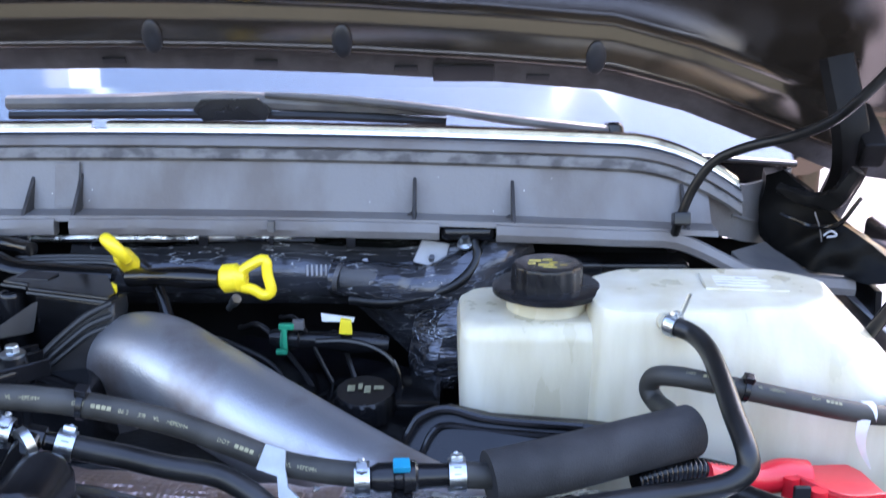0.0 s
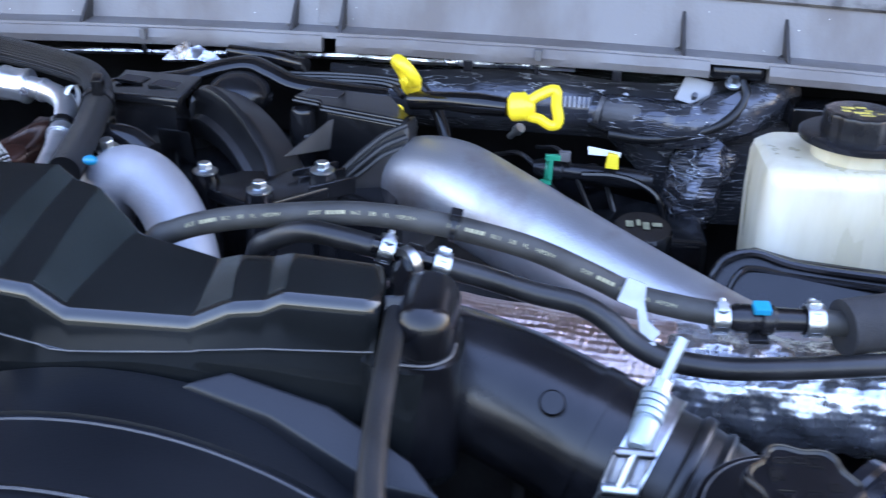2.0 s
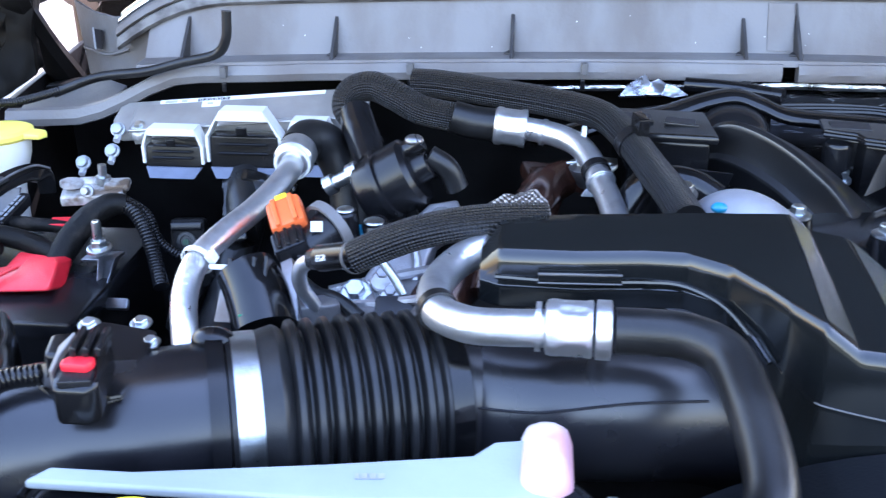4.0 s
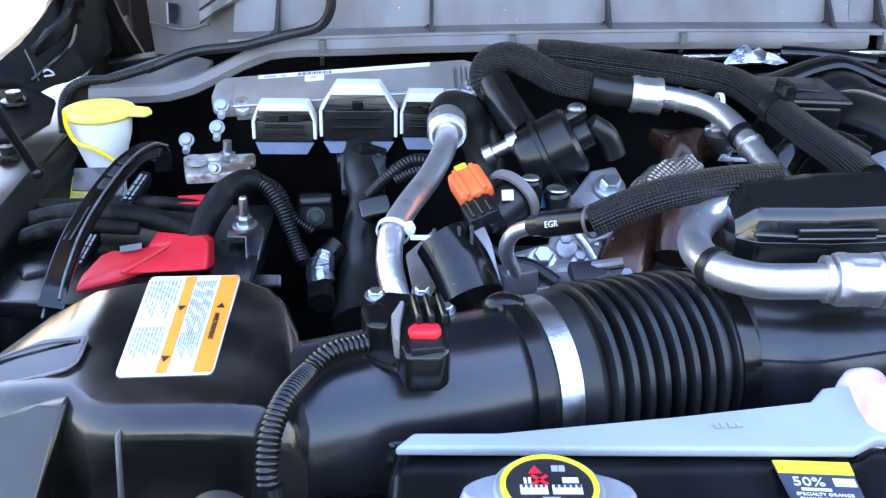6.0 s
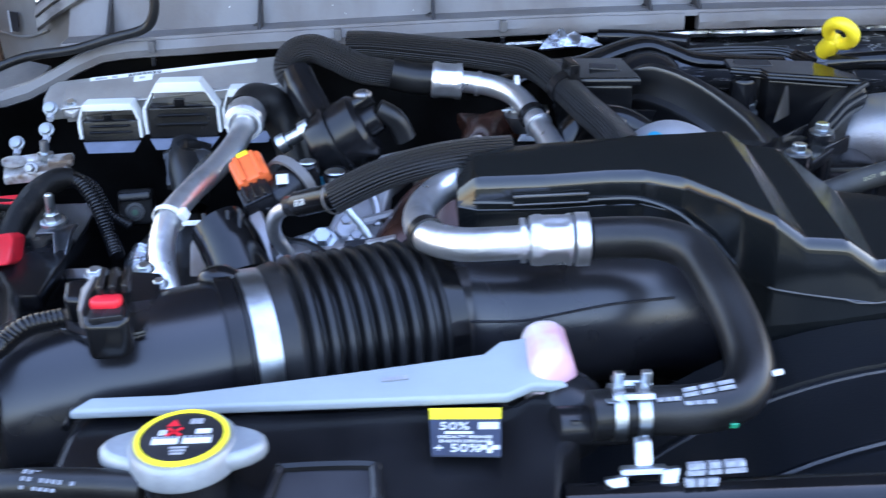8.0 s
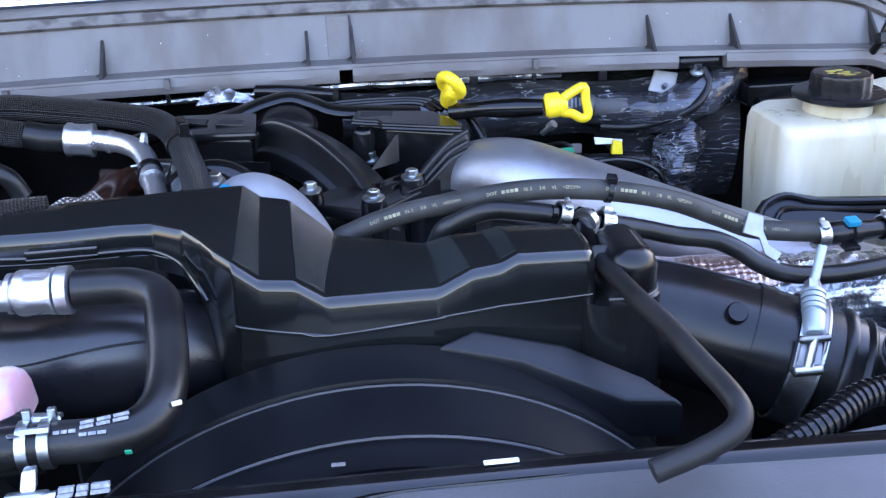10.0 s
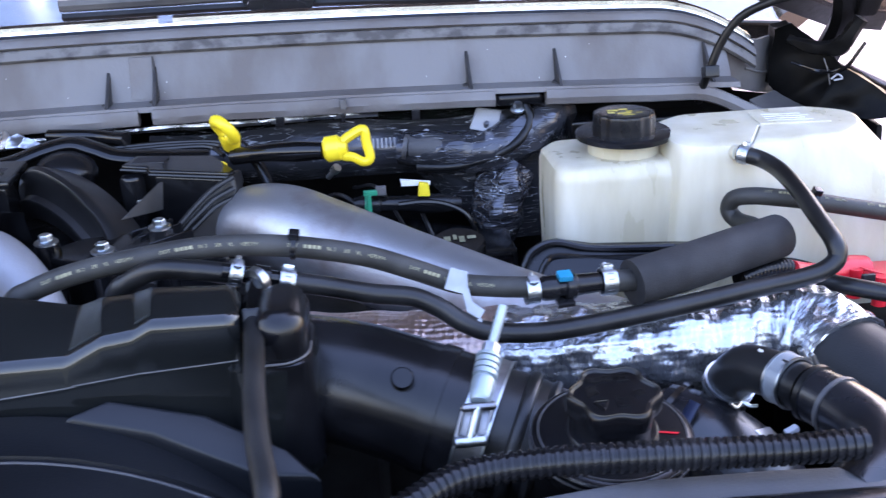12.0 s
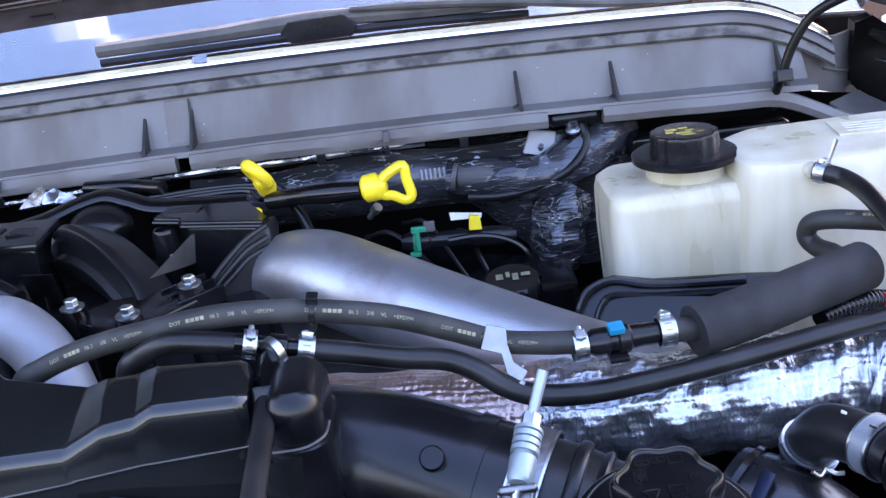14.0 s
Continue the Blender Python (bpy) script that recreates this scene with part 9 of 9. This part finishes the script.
part("neck_label", slab([(-1.2400, 0.935, 1.2165), (-1.1900, 0.935, 1.2185), (-1.1900, 0.918, 1.1960), (-1.2385, 0.918, 1.2000)], (0, 0.003, -0.001), 0.0005, 1), SCUFFED, wash, "dusty grey label below the neck")
part("label_edge", slab([(-1.2440, 0.934, 1.2165), (-1.2405, 0.934, 1.2165), (-1.2390, 0.917, 1.1995), (-1.2150, 0.917, 1.1985), (-1.2220, 0.905, 1.1880), (-1.2420, 0.905, 1.1870)], (0, 0.003, -0.001), 0.0005, 1), YELLOW_PRINT, wash, "worn yellow label edge")
part("strap", tube([(-1.237, 0.925, 1.279), (-1.237, 0.925, 1.263), (-1.230, 0.925, 1.247), (-1.213, 0.925, 1.240), (-1.198, 0.930, 1.227)], 0.0022, 8), YELLOW, wash, "thin yellow tether")
ba = thing("battery", (-1.15, 0.78, 1.0), "black battery with red and white stickers and a carry strap", "battery")
part("case", box((0.26, 0.20, 0.20), pose(-1.165, 0.80, 1.085), 0.008), DUSTY, ba)
part("top", box((0.262, 0.202, 0.016), pose(-1.165, 0.80, 1.186), 0.004), BLACK, ba)
part("sticker", slab([(-1.120, 0.860, 1.219), (-1.081, 0.860, 1.221), (-1.076, 0.845, 1.218), (-1.118, 0.845, 1.218)], 0.002, 0.0004), RED, ba, "red sticker")
for edge in ([(-1.157, 0.835, 1.222), (-1.146, 0.875, 1.237), (-1.156, 0.875, 1.238), (-1.167, 0.835, 1.224)], [(-1.182, 0.760, 1.195), (-1.175, 0.800, 1.210), (-1.184, 0.800, 1.211), (-1.190, 0.760, 1.197)]):
    e = [Vector(q) for q in edge]
    panel = part("raised_panel", slab(e, 0.012, 0.002), BLACK, ba, "black moulded panel with pale bars of print")
    for k in range(7):
        for u0, u1 in ((0.16, 0.36), (0.55, 0.80)):
            v0, v1 = 0.08 + 0.12 * k, 0.15 + 0.02 * (k % 3) + 0.12 * k
            part("print_bar", slab([e[0].lerp(e[1], v).lerp(e[3].lerp(e[2], v), u) + Vector((0, -0.0005, 0.0006)) for u, v in ((u0, v0), (u0, v1), (u1, v1), (u1, v0))], 0.0004, 0), MARK, panel)
STR = [(-1.142, 0.900, 1.228), (-1.141, 0.895, 1.248), (-1.150, 0.880, 1.255), (-1.161, 0.845, 1.254), (-1.169, 0.790, 1.246), (-1.174, 0.735, 1.234), (-1.175, 0.690, 1.218), (-1.176, 0.670, 1.204)]
part("strap", ribbon(STR, [0.016, 0.017, 0.018, 0.019, 0.019, 0.019, 0.019, 0.019], 0.004, (0.25, -0.75, 0.65)), GLOSSY, ba, "black carry strap with slots")
# pale tubes draw the highlight on both strap edges
for s in (1, -1):
    part("strap_edge", tube([Vector(q) + Vector((0.0085 * s * 0.7, 0.004 * s, 0.006 * s)) for q in STR[1:]], 0.0011, 6), EDGE_HIGHLIGHT, ba, "painted highlight along the strap edge")
for k in range(3):
    a, t = along(STR, 0.27 + 0.085 * k)
    part("strap_slot", box((0.017, 0.0095, 0.003), facing(a + Vector((0, -0.003, 0.0030)), t, t.cross(Vector((0, -0.5, 0.9)))), 0.002), INK_AND_SHADE, ba)
for k in range(3):
    a, t = along(STR, 0.66)
    part("strap_groove", box((0.045, 0.0018, 0.0012), facing(a + Vector((0.005 * (k - 1), -0.003, 0.0022)), t, t.cross(Vector((0, -0.5, 0.9)))), 0.0004), INK_AND_SHADE, ba)
part("vent_cap", box((0.05, 0.03, 0.02), pose(*(-1.209, 0.760, 1.188), 0, 0, 30), 0.005), BLACK, ba)
term = thing("battery_clamp", (-1.085, 0.880, 1.238), "corroded metal battery terminal clamp with studs", "battery clamp")
part("body", slab([(-1.121, 0.895, 1.242), (-1.085, 0.900, 1.248), (-1.054, 0.890, 1.248), (-1.054, 0.870, 1.242), (-1.077, 0.865, 1.240), (-1.113, 0.865, 1.237)], 0.010, 0.0025), CORRODED, term)
part("arm", slab([(-1.110, 0.890, 1.248), (-1.080, 0.892, 1.251), (-1.078, 0.885, 1.247), (-1.107, 0.882, 1.245)], 0.007, 0.0015), CORRODED, term)
part("post", turned((-1.106, 0.880, 1.244), (-1.105, 0.880, 1.255), [(0, 0.011), (0.004, 0.011), (0.005, 0.009), (0.006, 0.0)], 18), CORRODED, term)
hexbolt("nut", (-1.086, 0.868, 1.243), (0, -1, 0.4), 0.0042, 0.007, STEEL, term)
part("stud", turned((-1.077, 0.885, 1.246), (-1.076, 0.885, 1.262), [(0, 0.0075), (0.006, 0.0075), (0.007, 0.004), (0.018, 0.004)], 12), ZINC, term)
part("lug", box((0.024, 0.018, 0.008), pose(*(-1.063, 0.885, 1.244), 8, 0, 12), 0.003), CORRODED, term)
red = thing("terminal_cover", (-1.126, 0.750, 1.203), "glossy red plastic battery terminal cover", "terminal cover")
part("lid", slab([(-1.174, 0.715, 1.199), (-1.174, 0.735, 1.202), (-1.168, 0.765, 1.204), (-1.160, 0.775, 1.205), (-1.138, 0.780, 1.204), (-1.122, 0.785, 1.206), (-1.110, 0.765, 1.207), (-1.144, 0.735, 1.200)], 0.03, 0.006, 3), RED, red)
part("block", slab([(-1.112, 0.785, 1.210), (-1.082, 0.785, 1.213), (-1.076, 0.770, 1.214), (-1.071, 0.742, 1.201), (-1.141, 0.735, 1.200), (-1.109, 0.765, 1.210)], (0, 0.03, -0.012), 0.004, 3), RED, red)
part("rear_step", slab([(-1.130, 0.810, 1.207), (-1.095, 0.800, 1.208), (-1.101, 0.790, 1.206), (-1.134, 0.785, 1.201)], 0.02, 0.004, 3), RED, red)
part("ridge", tube([(-1.139, 0.733, 1.203), (-1.124, 0.747, 1.208), (-1.108, 0.764, 1.213)], 0.0016, 8), RED, red)
part("print", box((0.018, 0.008, 0.0006), facing((-1.142, 0.772, 1.207), (1, 0.2, 0.1), (0, 1, 0.3)), 0), FADED, red, "pale moulded sign")
lm = thing("battery_cable", (-1.085, 0.840, 1.212), "dusty taped black battery cable and corrugated conduit", "cable")
part("cable", tube([(-1.093, 0.800, 1.196), (-1.087, 0.820, 1.212), (-1.076, 0.840, 1.226), (-1.060, 0.855, 1.235), (-1.045, 0.860, 1.235)], [0.0115, 0.012, 0.012, 0.011, 0.009], 18, wobble=0.08), GRIME, lm)
part("conduit", tube([(-1.055, 0.860, 1.236), (-1.037, 0.855, 1.230), (-1.023, 0.845, 1.213), (-1.012, 0.830, 1.191), (-1.001, 0.810, 1.175)], 0.0065, 14, ribs=(0.0034, 0.0010)), BLACK, lm)
part("conduit", tube([(-1.048, 0.865, 1.236), (-1.027, 0.860, 1.224), (-1.014, 0.850, 1.202), (-0.996, 0.850, 1.188)], 0.0046, 12, ribs=(0.0030, 0.0009)), BLACK, lm)
for k in range(3):
    part("cable", tube([(-1.249, 0.840, 1.216), (-1.201, 0.850, 1.213), (-1.149, 0.850, 1.216), (-1.092, 0.850, 1.212)] if k == 0 else ([(-1.276, 0.800, 1.207), (-1.232, 0.820, 1.213), (-1.181, 0.820, 1.219), (-1.132, 0.820, 1.212), (-1.098, 0.810, 1.205)] if k == 1 else [(-1.270, 0.780, 1.194), (-1.232, 0.790, 1.211), (-1.196, 0.800, 1.215), (-1.142, 0.800, 1.212)]), [0.006, 0.007, 0.007, 0.006] if k != 1 else [0.008, 0.009, 0.010, 0.010, 0.008], 12, wobble=0.12), GRIME, lm)
sb = thing("stud_bolt", (-1.049, 0.800, 1.215), "tall zinc stud with flange nut", "bolt")
part("stud", turned((-1.050, 0.800, 1.215), (-1.049, 0.800, 1.242), [(0, 0.0042), (0.026, 0.0042), (0.028, 0.003)], 12), ZINC, sb)
hexbolt("nut", (-1.049, 0.800, 1.216), (0, -0.1, 1), 0.0075, 0.009, ZINC, sb)
part("bracket", slab([(-1.069, 0.820, 1.203), (-1.036, 0.820, 1.205), (-1.032, 0.790, 1.212), (-1.038, 0.770, 1.183), (-1.016, 0.770, 1.183), (-1.016, 0.765, 1.175), (-1.045, 0.765, 1.175), (-1.048, 0.790, 1.209), (-1.064, 0.790, 1.209)], (0, 0.004, -0.004), 0.001), STEEL, sb)
for x, y, z in ((-1.1334, 0.968, 1.2345), (-1.1025, 0.973, 1.2465), (-1.0985, 0.985, 1.2660)):
    fb = thing("firewall_bolt", (x, y, z), "dull zinc cup bolt on the dark apron", "bolt", "firewall bolts")
    part("washer", turned((x, y, z), (x, y - 0.5, z + 0.35), [(0, 0.0068), (0.002, 0.0078), (0.004, 0.0078), (0.005, 0.0058), (0.009, 0.0055), (0.010, 0.0035)], 20), CAPGREY, fb)
    part("stud", turned((x, y - 0.004, z - 0.004), (x + 0.01, y - 0.5, z - 0.3), [(0, 0.0038), (0.008, 0.0038)], 6), LEDGE, fb, "pale plastic tip")
solid("plastic_bag", slab([(-1.284, 0.860, 1.200), (-1.274, 0.870, 1.204), (-1.262, 0.870, 1.197), (-1.254, 0.860, 1.194), (-1.260, 0.840, 1.193), (-1.280, 0.840, 1.197)], 0.012, 0.004), FADED, "crumpled clear plastic wrap on the battery", "plastic wrap")
ledge = thing("apron_bracket", (-1.24, 0.9, 1.2), "black stamped apron bracket with a black bolt", "bracket")
part("plate", slab([(-1.340, 0.950, 1.290), (-1.293, 1.000, 1.281), (-1.272, 1.000, 1.267), (-1.254, 0.930, 1.269), (-1.264, 0.880, 1.268), (-1.308, 0.860, 1.269)], 0.006, 0.002), APRON, ledge)
hexbolt("bolt", (-1.295, 0.955, 1.279), (0, 0, 1), 0.009, 0.010, BLACK, ledge)
